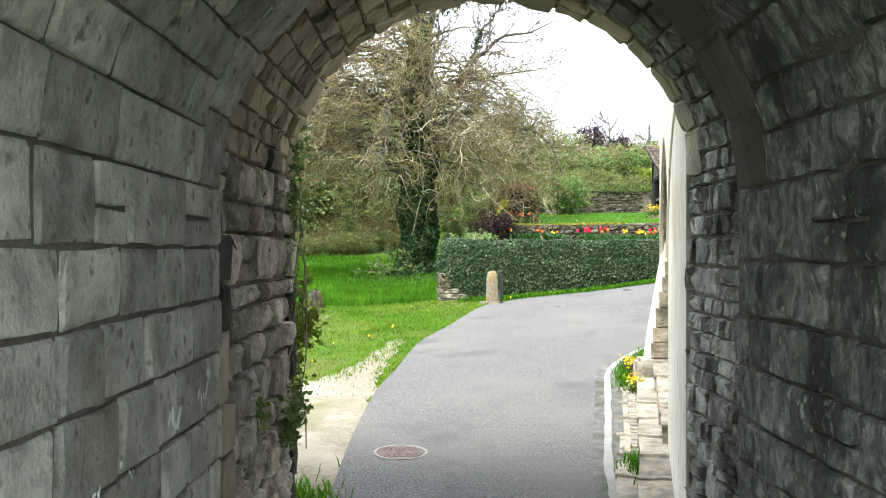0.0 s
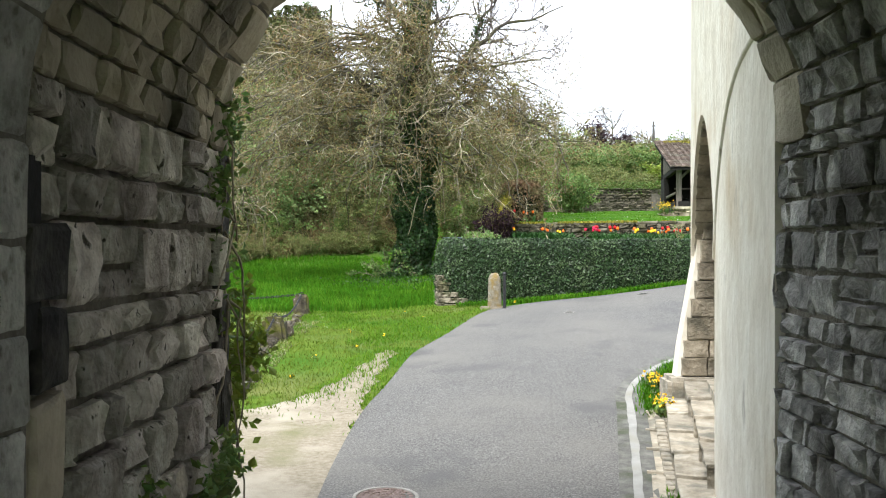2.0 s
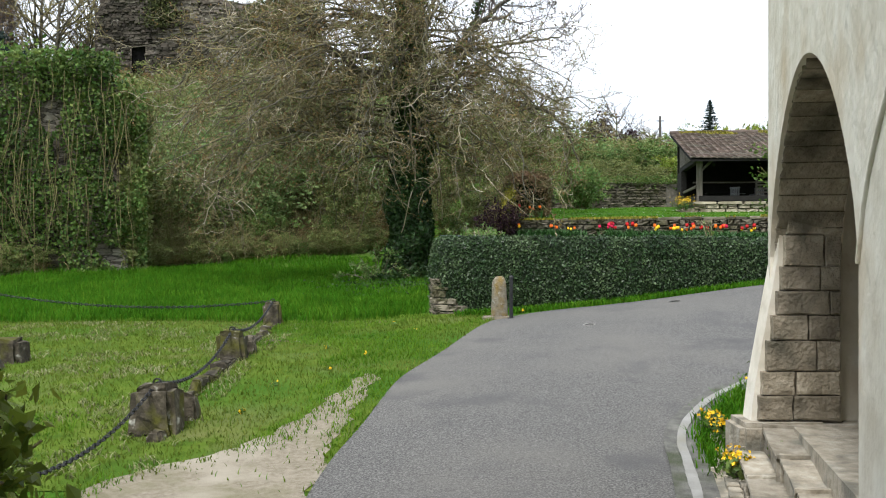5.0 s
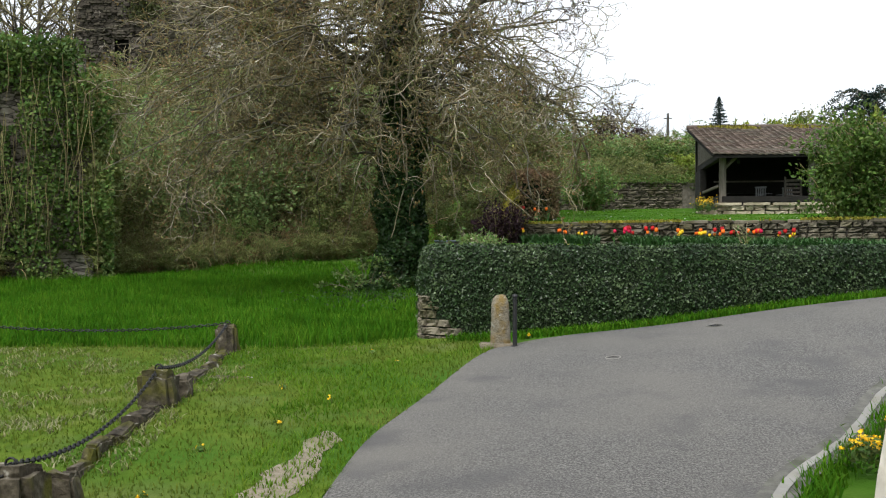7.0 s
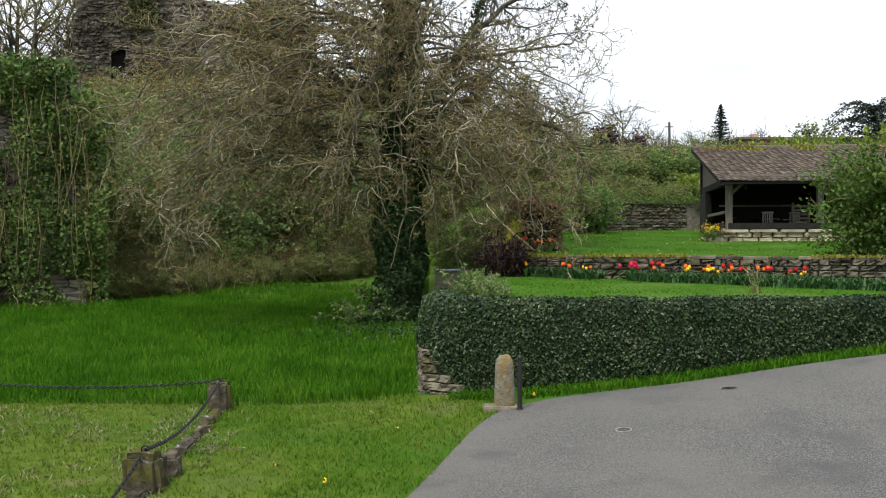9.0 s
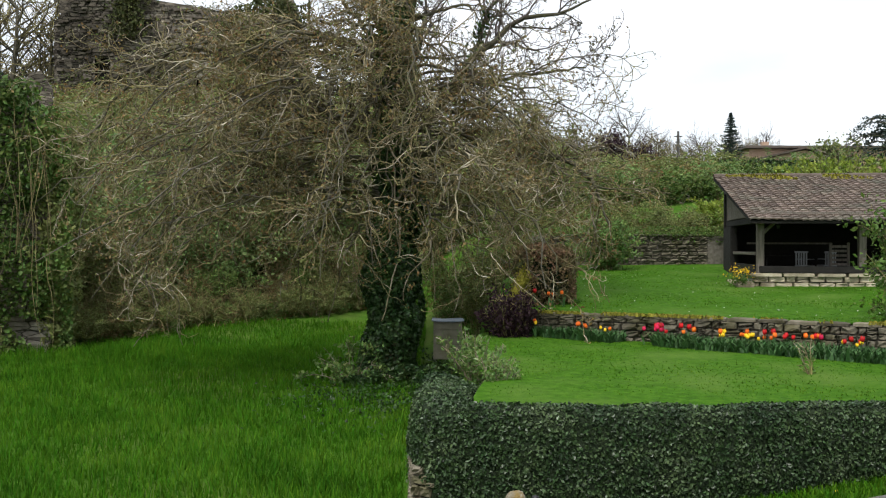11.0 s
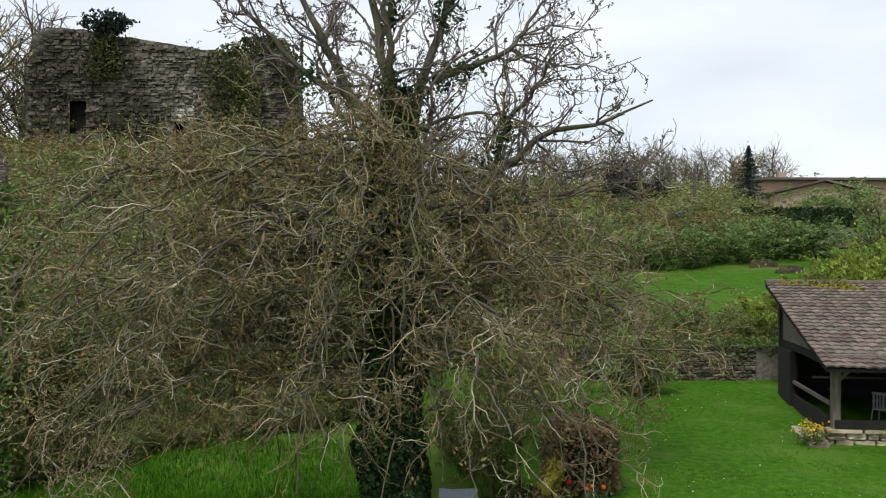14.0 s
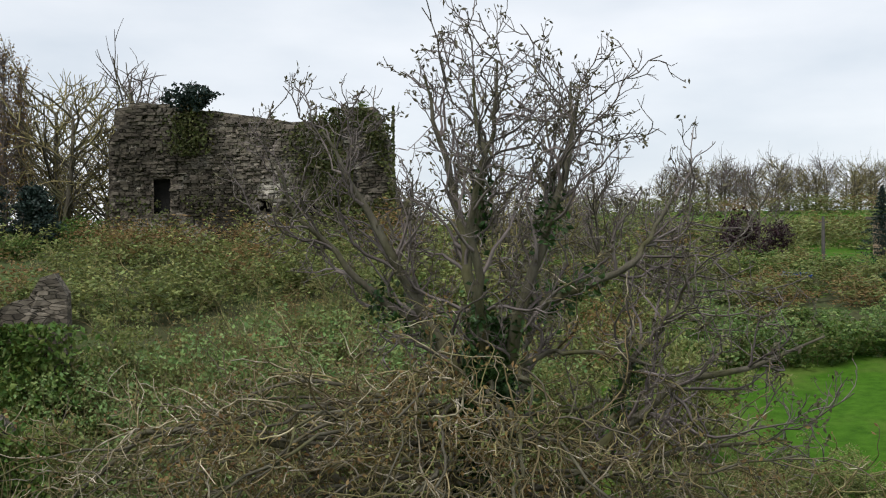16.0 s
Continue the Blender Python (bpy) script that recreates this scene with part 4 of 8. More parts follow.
# ---- manhole and small covers ----
def disc_cover(name, x, y, r, mat, label, rings=4):
    z = float(height(x, y)) + 0.058
    t = thing(name, label, "manhole cover", at=(x, y, z))
    sx = float(height(x + 0.3, y) - height(x - 0.3, y)) / 0.6
    sy = float(height(x, y + 0.3) - height(x, y - 0.3)) / 0.6
    tilt = Matrix.Rotation(math.atan(sy), 4, "X") @ Matrix.Rotation(-math.atan(sx), 4, "Y")

    def ring(r0, r1, z0, z1, name, mat, a0=0.0, a1=2 * math.pi, n=40):
        bm = bmesh.new()
        loop = []
        for i in range(n + 1):
            a = a0 + (a1 - a0) * i / n
            c, s = math.cos(a), math.sin(a)
            loop.append([bm.verts.new(tilt @ Vector((q * c, q * s, h))) for q, h in ((r0, z0), (r0, z1), (r1, z1), (r1, z0))])
        for p, q in zip(loop, loop[1:]):
            for i in range(3):
                bm.faces.new((p[i], p[i + 1], q[i + 1], q[i]))
        return part(name, bm, mat, t)
    ring(r * 0.9, r, -0.03, 0.006, "frame", M_CONCRETE)
    ring(0.001, r * 0.88, -0.03, -0.004, "cover", mat)
    for k in range(rings):
        q = r * 0.86 * (k + 0.6) / rings
        m = 6 + 5 * k
        for i in range(m):
            ring(q - r * 0.065, q + r * 0.065, -0.01, 0.006, "tread_block", mat, 2 * math.pi * i / m, 2 * math.pi * (i + 0.7) / m, 4)
    return t


disc_cover("manhole_cover", -0.58, 13.95, 0.365, M_RUST, "round rusty cast iron manhole cover in asphalt")
disc_cover("drain_cover", 2.95, 26.3, 0.12, M_IRON, "small dark iron valve cover in asphalt", 1)
disc_cover("drain_cover", 5.0, 28.2, 0.14, M_IRON, "small dark iron valve cover in asphalt", 1)

# ---- bollard and iron post ----
bz = float(height(1.35, 28.6))
bollard = thing("bollard", "lichened limestone bollard with a rounded top", "bollard", at=(1.35, 28.6, bz))
bm = bmesh.new()
prof = [(0.178, -0.1), (0.172, 0.12), (0.165, 0.3), (0.162, 0.5), (0.155, 0.66), (0.15, 0.76), (0.125, 0.84), (0.085, 0.89), (0.03, 0.905)]
loops = []
for r_, z_ in prof:
    loops.append([bm.verts.new((r_ * math.copysign(abs(math.cos(a)) ** 0.6, math.cos(a)), r_ * math.copysign(abs(math.sin(a)) ** 0.6, math.sin(a)), z_)) for a in [2 * math.pi * i / 24 for i in range(24)]])
for p, q in zip(loops, loops[1:]):
    for i in range(24):
        bm.faces.new((p[i], p[(i + 1) % 24], q[(i + 1) % 24], q[i]))
bm.faces.new(loops[-1])
for v in bm.verts:
    v.co += Vector(noise.noise_vector(v.co * 5)) * 0.022 + Vector(noise.noise_vector(v.co * 14)) * 0.008
part("shaft", bm, M_BOLLARD, bollard, smooth=True)
bm = box_bm(bmesh.new(), -0.36, 0.22, -0.3, 0.26, -0.15, 0.06, 0.02)
for v in bm.verts:
    v.co += Vector(noise.noise_vector(v.co * 4)) * 0.02
part("base_slab", bm, M_QUOIN, bollard)
ipost = thing("iron_post", "short black painted iron post", "post", at=(1.58, 28.22, float(height(1.58, 28.22))))
tubes("shaft", [([(0, 0, -0.1), (0, 0, 0.3), (0, 0, 0.9)], [0.042, 0.04, 0.038])], M_IRON, ipost, 12)
tubes("cap", [([(0, 0, 0.89), (0, 0, 0.92), (0, 0, 0.94)], [0.05, 0.045, 0.005])], M_IRON, ipost, 12)
tubes("base", [([(0, 0, -0.02), (0, 0, 0.05), (0, 0, 0.055)], [0.075, 0.07, 0.01])], M_IRON, ipost, 12)


# ---- low stone kerb wall with chain ----
S_OLD = stone_set(M_OLDSTONE, 180, 8, 0.10, 0.3)


def old_block(name, x, y, w, d, h, parent, seed, mat=None):
    bm = bmesh.new()
    r = bmesh.ops.create_cube(bm, size=1)
    bmesh.ops.bevel(bm, geom=bm.edges[:], offset=0.14, segments=2, affect="EDGES")
    bmesh.ops.subdivide_edges(bm, edges=bm.edges[:], cuts=1, use_grid_fill=True)
    z0 = float(height(x, y))
    for v in bm.verts:
        q = v.co.copy()
        k = 1.0 - 0.18 * (q.z + 0.5)
        v.co = Vector((x + q.x * w * k, y + q.y * d * k, z0 - 0.1 + (q.z + 0.5) * (h + 0.1)))
        v.co += Vector(noise.noise_vector(v.co * 3 + Vector((seed, 0, 0)))) * 0.07 + Vector(noise.noise_vector(v.co * 9)) * 0.03
    return part(name, bm, mat or M_OLDSTONE, parent)


low_wall = thing("low_wall", "low mossy kerb of broken old stones round the grass", "wall", kind="structure")
rs = random.Random(8)
y = 19.2
while y < 29.6:
    w = rs.uniform(0.5, 1.0)
    x = -3.45 - 0.022 * (y - 20)
    old_block("kerb_stone", x + rs.uniform(-0.04, 0.04), y + w / 2, rs.uniform(0.2, 0.3), w * 1.12, rs.uniform(0.08, 0.17), low_wall, rs.random() * 50)
    y += w
POSTS = [(-3.5, 19.75, 0.62, 0.62, 0.60), (-3.55, 24.7, 0.55, 0.6, 0.48), (-3.68, 29.8, 0.42, 0.42, 0.52), (-3.3, 20.45, 0.34, 0.4, 0.36), (-3.4, 25.35, 0.3, 0.34, 0.28)]
for i, (x, y, w, d, h) in enumerate(POSTS):
    t = thing("stone_post", "squat weathered stone block with white lichen carrying a chain", "stone post", "chain posts", at=(0, 0, 0))
    old_block("block", x, y, w, d, h, t, i * 7.3)
    if i < 3:
        z = float(height(x, y)) + h
        tubes("iron_ring", [([(x + 0.05 * math.cos(a), y, z + 0.03 + 0.05 * math.sin(a)) for a in [k * math.pi / 5 for k in range(11)]], [0.012] * 11)], M_IRON, t, 5)
for x, y, h in ((-10.2, 30.3, 0.7),):
    t = thing("iron_stake", "thin dark iron stake holding the chain", "post", at=(x, y, float(height(x, y))))
    tubes("stake", [([(0, 0, -0.1), (0, 0, 0.4), (0, 0, h)], [0.03, 0.03, 0.028])], M_IRON, t, 8)


lv, lf = tube_arrays([([(0.05 * math.cos(k), 0.025 * math.sin(k), 0) for k in [j * math.pi / 3 for j in range(7)]], [0.0095] * 7)], 4)
LINK = bpy.data.meshes.new("link")
LINK.from_pydata([tuple(c) for c in lv], [], [tuple(int(i) for i in q) for q in lf])
LINK.materials.append(M_IRON)


def chain(a, b, sag, name_label):
    a, b = Vector(a), Vector(b)
    n = max(12, int((b - a).length / 0.068))
    th = thing("chain", name_label, "chain", "kerb chains")
    for i in range(n):
        t = (i + 0.5) / n
        c = a.lerp(b, t) - Vector((0, 0, sag * 4 * t * (1 - t)))
        d = (b - a) - Vector((0, 0, sag * 4 * (1 - 2 * t)))
        d.normalize()
        side = d.cross(Vector((0, 0, 1))).normalized()
        if i % 2:
            side = side.cross(d)
        up = side.cross(d)
        ob = new("link", LINK)
        ob.parent = th
        ob.matrix_local = Matrix(((d.x, side.x, up.x, c.x), (d.y, side.y, up.y, c.y), (d.z, side.z, up.z, c.z), (0, 0, 0, 1)))


def top_of(i):
    x, y, w, d, h = POSTS[i]
    return (x, y, float(height(x, y)) + h + 0.03)


chain((-3.9, 15.6, float(height(-3.9, 15.6)) + 0.55), top_of(0), 0.3, "sagging black iron chain between stone blocks")
chain(top_of(0), top_of(1), 0.28, "sagging black iron chain between stone blocks")
chain(top_of(1), top_of(2), 0.22, "sagging black iron chain between stone blocks")
chain(top_of(2), (-10.2, 30.3, float(height(-10.2, 30.3)) + 0.68), 0.22, "sagging black iron chain along the meadow")
chain((-10.2, 30.3, float(height(-10.2, 30.3)) + 0.68), (-17, 30.6, float(height(-17, 30.6)) + 0.6), 0.2, "sagging black iron chain along the meadow")
for x, y, w, d, h, nm in ((-7.6, 24.6, 1.0, 0.5, 0.42, "stone"), (-7.7, 23.7, 1.1, 0.6, 0.2, "stone"), (-2.95, 26.8, 0.9, 0.35, 0.03, "slab")):
    t = thing("stone_slab" if nm == "slab" else "stone_trough", "flat pale stone slab sunk in the grass" if nm == "slab" else "mossy weathered stone block lying in the grass", "stone")
    old_block(nm, x, y, w, d, h, t, x)

# ---- the garden: hedge, lawns, flower wall ----
HEDGE = [(-0.05, 34.0), (-0.12, 32.2), (-0.02, 30.9), (0.5, 30.25), (2, 30.0), (4, 30.05), (6, 30.3), (9, 30.95), (13, 32.0), (18, 33.3)]
HEDGE_IN = [(1.2, 34.6), (0.95, 33.2), (0.9, 31.9), (1.25, 31.25), (2.2, 31.05), (4, 31.08), (6, 31.33), (9, 31.95), (13, 33.0), (18, 34.2)]
HTOP = 3.33
hedge = thing("hedge", "long clipped dark green hedge over a stone retaining wall", "hedge")
hn = 150
ha, hb = catmull(HEDGE, hn), catmull(HEDGE_IN, hn)
sec = [(0.0, 0.0), (-0.02, 0.3), (-0.01, 0.6), (0.03, 0.85), (0.10, 0.97), (0.25, 1.01), (0.42, 0.985), (0.65, 0.93), (0.9, 0.86), (1.0, 0.78)]
hv = np.zeros((hn, len(sec), 3))
rngh = np.random.default_rng(21)
for i in range(hn):
    zb = float(height(*ha[i])) - 0.1
    for j, (t, k) in enumerate(sec):
        p = ha[i] * (1 - t) + hb[i] * t
        z = zb + (HTOP - zb) * k
        q = noise.noise_vector(Vector((p[0] * 1.3, p[1] * 1.3, z * 1.3)))
        hv[i, j] = (p[0] + q.x * 0.07, p[1] + q.y * 0.07, z + q.z * 0.05 * (k > 0.5))
m_ = len(sec)
ii = (np.arange(hn - 1)[:, None] * m_ + np.arange(m_ - 1)[None, :]).reshape(-1)
hf = np.stack([ii, ii + m_, ii + m_ + 1, ii + 1], 1)
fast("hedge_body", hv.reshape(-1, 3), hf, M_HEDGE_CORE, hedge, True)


def scatter_quads(v, f, count, rng):
    """Random points and normals on quads, evenly by area."""
    q = v[f]
    nrm = np.cross(q[:, 2] - q[:, 0], q[:, 3] - q[:, 1])
    area = np.linalg.norm(nrm, axis=1)
    nrm = nrm / (area[:, None] + 1e-9)
    k = rng.choice(len(f), count, p=area / area.sum())
    a, b = rng.random((count, 1)), rng.random((count, 1))
    q = q[k]
    p = (q[:, 0] * (1 - a) + q[:, 1] * a) * (1 - b) + (q[:, 3] * (1 - a) + q[:, 2] * a) * b
    return p, nrm[k]


hp, hnrm = scatter_quads(hv.reshape(-1, 3), hf, 60000, rngh)
bare = (hp[:, 0] < 0.6) & (hp[:, 2] < 2.4 - 0.85 * (hp[:, 0] + 0.15)) & (rngh.random(len(hp)) < 0.95)
hp, hnrm = hp[~bare], hnrm[~bare]
leaves("foliage", hp + hnrm * (rngh.random((len(hp), 1)) * 0.07 - 0.01), 0.047, M_HEDGE, hedge, 5, hnrm, 0.75, 1.3)
hedge_stones = thing("retaining_wall", "rough pale stones of the retaining wall at the hedge's end", "wall", kind="structure")
S_RET = stone_set(M_RETAIN, 200, 6, 0.06, 0.2)
for x0, y0, x1, y1, cut in ((-0.14, 32.2, -0.08, 30.6, 0.0), (-0.08, 30.6, 0.70, 29.93, 0.9)):
    a = Vector((x1 - x0, y1 - y0, 0))
    wall_stones(hedge_stones, (x0, y0, 1.45), a, (a.y, -a.x, 0), a.length, 0.95, S_RET, (0.09, 0.2, 0.12, 0.34), 22, proud=0.025, deep=0.3, joint=0.008, skip=lambda s, z: z > 1.05 - cut * s)


def sheet(name, outline, zf, mat, label, cuts=5):
    """A lawn inside an outline, with its own height."""
    bm = bmesh.new()
    bm.faces.new([bm.verts.new((x, y, 0)) for x, y in outline])
    bmesh.ops.triangulate(bm, faces=bm.faces[:])
    for _ in range(cuts):
        bmesh.ops.subdivide_edges(bm, edges=[e for e in bm.edges if e.calc_length() > 0.9], cuts=1)
        bmesh.ops.triangulate(bm, faces=[f for f in bm.faces if len(f.verts) > 3])
    for v in bm.verts:
        v.co.z = zf(v.co.x, v.co.y) + 0.03 * noise.noise(v.co * 0.6)
    for f in bm.faces:
        if f.normal.z < 0:
            f.normal_flip()
    return tagged(part(name, bm, mat), label, "lawn", kind="structure")


def low_lawn(x, y):
    return 3.08 + 0.042 * (y - 31.5)


def high_lawn(x, y):
    return 4.02 + 0.062 * max(0.0, y - 39.5) + 0.012 * (x - 6)


FW = [(2.2, 41.6), (4, 40.75), (6, 39.7), (9, 37.95), (13, 35.6), (17, 33.3)]
lawn_low = sheet("lawn_lower", [tuple(p) for p in catmull(HEDGE_IN, 24)] + [(x, y) for x, y in FW[::-1]] + [(1.4, 41.6), (0.9, 38.5)], low_lawn, M_LAWN, "small mown lawn inside the hedge")
lawn_high = sheet("lawn_upper", [(x, y + 0.2) for x, y in FW] + [(24, 34), (24, 56.5), (4.2, 56.5), (2.4, 50), (1.9, 44)], high_lawn, M_LAWN, "sloping upper lawn in front of the open shed")

flower_wall = tagged(new("garden_wall"), "low dry stone terrace wall behind the tulips", "wall", kind="structure")
S_GARDEN = stone_set(M_WALLSTONE, 220, 10, 0.09, 0.24)
fwp = catmull(FW, 9)
for i, (p, q) in enumerate(zip(fwp, fwp[1:])):
    a = Vector((q[0] - p[0], q[1] - p[1], 0))
    z0 = low_lawn(*p) - 0.05
    wall_stones(flower_wall, (p[0], p[1], z0), a, (a.y, -a.x, 0), a.length, 4.0 - z0, S_GARDEN, (0.11, 0.19, 0.18, 0.45), 30 + i, proud=0.05, deep=0.25, joint=0.015)
bm = bmesh.new()
for i, (p, q) in enumerate(zip(fwp, fwp[1:])):
    a = Vector((q[0] - p[0], q[1] - p[1], 0))
    n_ = Vector((a.y, -a.x, 0)).normalized()
    for z0, z1, d0, d1 in ((2.9, 4.0, 0.10, 0.3),):
        c = [Vector((p[0], p[1], 0)) - n_ * d0, Vector((q[0], q[1], 0)) - n_ * d0, Vector((q[0], q[1], 0)) - n_ * d1, Vector((p[0], p[1], 0)) - n_ * d1]
        lo, hi = [bm.verts.new((v.x, v.y, z0)) for v in c], [bm.verts.new((v.x, v.y, z1)) for v in c]
        bm.faces.new(hi)
        for k in range(4):
            bm.faces.new((lo[k], lo[(k + 1) % 4], hi[(k + 1) % 4], hi[k]))
part("fill", bm, M_MORTAR, flower_wall)
# flat mossy capping stones
rc = random.Random(12)
cap = catmull(FW, 26)
for p, q in zip(cap, cap[1:]):
    a = Vector((q[0] - p[0], q[1] - p[1], 0))
    L = a.length
    a.normalize()
    n_ = Vector((a.y, -a.x, 0))
    c = Vector(((p[0] + q[0]) / 2, (p[1] + q[1]) / 2, 4.03 + rc.uniform(0, 0.02))) - n_ * 0.13
    put_stone(rc.choice(S_GARDEN if rc.random() < 0.85 else S_RET), flower_wall, c, a, (0, 0, 1), n_, L - 0.02, 0.08, 0.36, "cap_stone")
rngm = np.random.default_rng(33)
mp_ = catmull(FW, 2600) + rngm.normal(size=(2600, 2)) * 0.09
keepm = np.array([noise.noise(Vector((x * 0.9, y * 0.9, 3))) > -0.1 for x, y in mp_])
mp_ = mp_[keepm]
blades("moss", np.column_stack([mp_, np.full(len(mp_), 4.08)]), 0.05, M_MOSS, flower_wall, 3, 0.6, 0.03)

# back wall of the garden
back_wall = tagged(new("wall_garden_back"), "long dry stone garden wall with ivy on top", "wall", kind="structure")
bm = bmesh.new()
box_bm(bm, 3.9, 24, 55.75, 56.1, 3.6, 6.25)
part("core", bm, M_MORTAR, back_wall)
wall_stones(back_wall, (4.4, 55.72, 4.75), (1, 0, 0), (0, -1, 0), 6.4, 1.5, S_GARDEN, (0.1, 0.2, 0.2, 0.5), 41, proud=0.05, deep=0.22, joint=0.016)
rngi = np.random.default_rng(14)
ip = np.column_stack([rngi.uniform(3.9, 13, 5200), rngi.uniform(55.55, 56.3, 5200), 6.2 + rngi.random(5200) ** 2 * 0.38 - (rngi.random(5200) < 0.2) * 0.25])
leaves("ivy", ip, 0.075, M_DULL, back_wall, 6, None, 1.0, 1.2)

# ---- the open shed ----
shed = thing("open_shed", "open-sided shed with brown clay tile roof on timber posts", "shed")
SHED_M = Matrix.Translation((9.7, 46.38, 0)) @ Matrix.Rotation(radians(-6.9), 4, "Z") @ Matrix.Translation((-9.75, -46.3, 0))
shed.matrix_basis = SHED_M
SX0, SX1, EAVE_Y, RIDGE_Y, EAVE_Z, RIDGE_Z = 9.75, 20.5, 46.3, 54.3, 6.6, 8.42
tiles_me = []
for k in range(4):
    bm = bmesh.new()
    rng_ = np.random.default_rng(300 + k)
    n = 6
    rows_ = []
    for yy, up in ((-0.5, 0.0), (0.5, 0.0)):
        rows_.append([bm.verts.new((-0.5 + i / n, yy, 0.03 * math.sin(math.pi * i / n) + (0.05 if yy < 0 else 0.0) + rng_.normal() * 0.003)) for i in range(n + 1)])
    low = [bm.verts.new((v.co.x, v.co.y, v.co.z - 0.045)) for v in rows_[0]]
    for i in range(n):
        bm.faces.new((rows_[0][i], rows_[0][i + 1], rows_[1][i + 1], rows_[1][i]))
        bm.faces.new((low[i], low[i + 1], rows_[0][i + 1], rows_[0][i]))
    me = bpy.data.meshes.new("roof_tile")
    bm.to_mesh(me)
    bm.free()
    me.materials.append(M_TILE)
    tiles_me.append(me)
roof = new("roof")
roof.parent = shed
slope = math.atan2(RIDGE_Z - EAVE_Z, RIDGE_Y - EAVE_Y)
run = math.hypot(RIDGE_Z - EAVE_Z, RIDGE_Y - EAVE_Y)
rt = random.Random(77)
NROW, TW = 24, 0.26
rest_v, rest_f, placed = [], [], 0
for r_i in range(NROW):
    for c_i in range(int((SX1 - SX0) / TW)):
        d = run * (r_i + 0.5) / NROW
        x = SX0 + TW * (c_i + 0.5) + rt.uniform(-0.008, 0.008)
        sag = -0.05 * math.sin(math.pi * (x - SX0) / 5.2) * (1 - r_i / NROW) + rt.uniform(-0.006, 0.006)
        m = pose(x, EAVE_Y + d * math.cos(slope), EAVE_Z + d * math.sin(slope) + sag, math.degrees(slope), 0, rt.uniform(-1.6, 1.6)) @ Matrix.Diagonal((TW * 1.02, run / NROW * 1.25, 1, 1))
        if c_i < 12 and placed < 300:
            ob = new("tile", rt.choice(tiles_me))
            ob.parent = roof
            ob.matrix_local = m
            placed += 1
        else:
            me = rt.choice(tiles_me)
            b0 = len(rest_v)
            rest_v += [tuple(m @ v.co) for v in me.vertices]
            rest_f += [tuple(b0 + i for i in p.vertices) for p in me.polygons]
tagged(fast("tile_field", rest_v, rest_f, M_TILE_ISLAND, roof), kind="stuff")
bm = bmesh.new()
outline = [(EAVE_Y + 0.02, EAVE_Z - 0.05), (RIDGE_Y, RIDGE_Z - 0.05), (RIDGE_Y + 0.1, RIDGE_Z - 0.06), (RIDGE_Y + 0.1, RIDGE_Z - 0.16), (RIDGE_Y, RIDGE_Z - 0.16), (EAVE_Y + 0.02, EAVE_Z - 0.13)]
vs = [bm.verts.new((SX0 + 0.03, y, z)) for y, z in outline]
f = bm.faces.new(vs)
r = bmesh.ops.extrude_face_region(bm, geom=[f])
for v in [g for g in r["geom"] if isinstance(g, bmesh.types.BMVert)]:
    v.co.x = SX1
part("roof_deck", bm, M_DARKWOOD_SHADE, roof)
tubes("ridge_tiles", [([(SX0 + i * 0.35, RIDGE_Y + 0.02, RIDGE_Z + 0.02) for i in range(31)], [0.11 + 0.012 * (i % 2) for i in range(31)])], M_TILE, roof, 8)
rngr = np.random.default_rng(15)
rp = np.column_stack([rngr.uniform(SX0 + 0.4, SX1, 2600), rngr.uniform(-1, 0, 2600) ** 3 * 0.9 + RIDGE_Y, np.zeros(2600)])
rp[:, 2] = RIDGE_Z + 0.05 - (RIDGE_Y - rp[:, 1]) * math.tan(slope)
rp = rp[np.array([noise.noise(Vector((x * 0.8, y * 0.8, 1))) > -0.05 for x, y, z in rp])]
blades("roof_moss", rp, 0.08, M_MOSS, roof, 4, 0.7, 0.045)
for x in (10.2, 13.25, 16.4, 19.6):
    t_ = part("post", box_bm(bmesh.new(), x - 0.11, x + 0.11, 47.0, 47.22, 4.85, 6.72, 0.012), M_WOOD, shed)
    tubes("brace", [([(x, 47.1, 6.1), (x + 0.3, 47.1, 6.4), (x + 0.62, 47.1, 6.68)], [0.06, 0.055, 0.06])], M_WOOD, shed, 6)
part("eave_beam", box_bm(bmesh.new(), SX0 + 0.2, SX1, 47.0, 47.22, 6.66, 6.84, 0.01), M_WOOD, shed)
# added dark panel in place of the shade on the open left side
part("side_wall", box_bm(bmesh.new(), 9.98, 10.22, 51.6, 53.2, 4.3, 6.48, 0.03), M_DARKWOOD_SHADE, shed)
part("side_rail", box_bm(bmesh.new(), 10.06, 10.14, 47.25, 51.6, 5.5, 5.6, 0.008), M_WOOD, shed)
part("side_board", box_bm(bmesh.new(), 10.06, 10.12, 47.25, 51.6, 4.75, 5.2, 0.008), M_DARKWOOD_SHADE, shed)
# beam coloured near-black, as if shaded by the roof
part("side_beam", box_bm(bmesh.new(), 10.05, 10.25, 47.1, 53.4, 6.5, 6.7, 0.01), M_DARKWOOD_SHADE, shed)
for i in range(10):
    y_ = 47.6 + i * 0.62
    part("gable_board", box_bm(bmesh.new(), 10.06, 10.1, y_, y_ + 0.6, 6.72, EAVE_Z + (y_ + 0.3 - EAVE_Y) * math.tan(slope) - 0.17, 0.004), M_WOOD, shed)
part("corner_post", box_bm(bmesh.new(), 10.05, 10.28, 52.95, 53.18, 4.6, 7.9, 0.012), M_DARKWOOD_SHADE, shed)
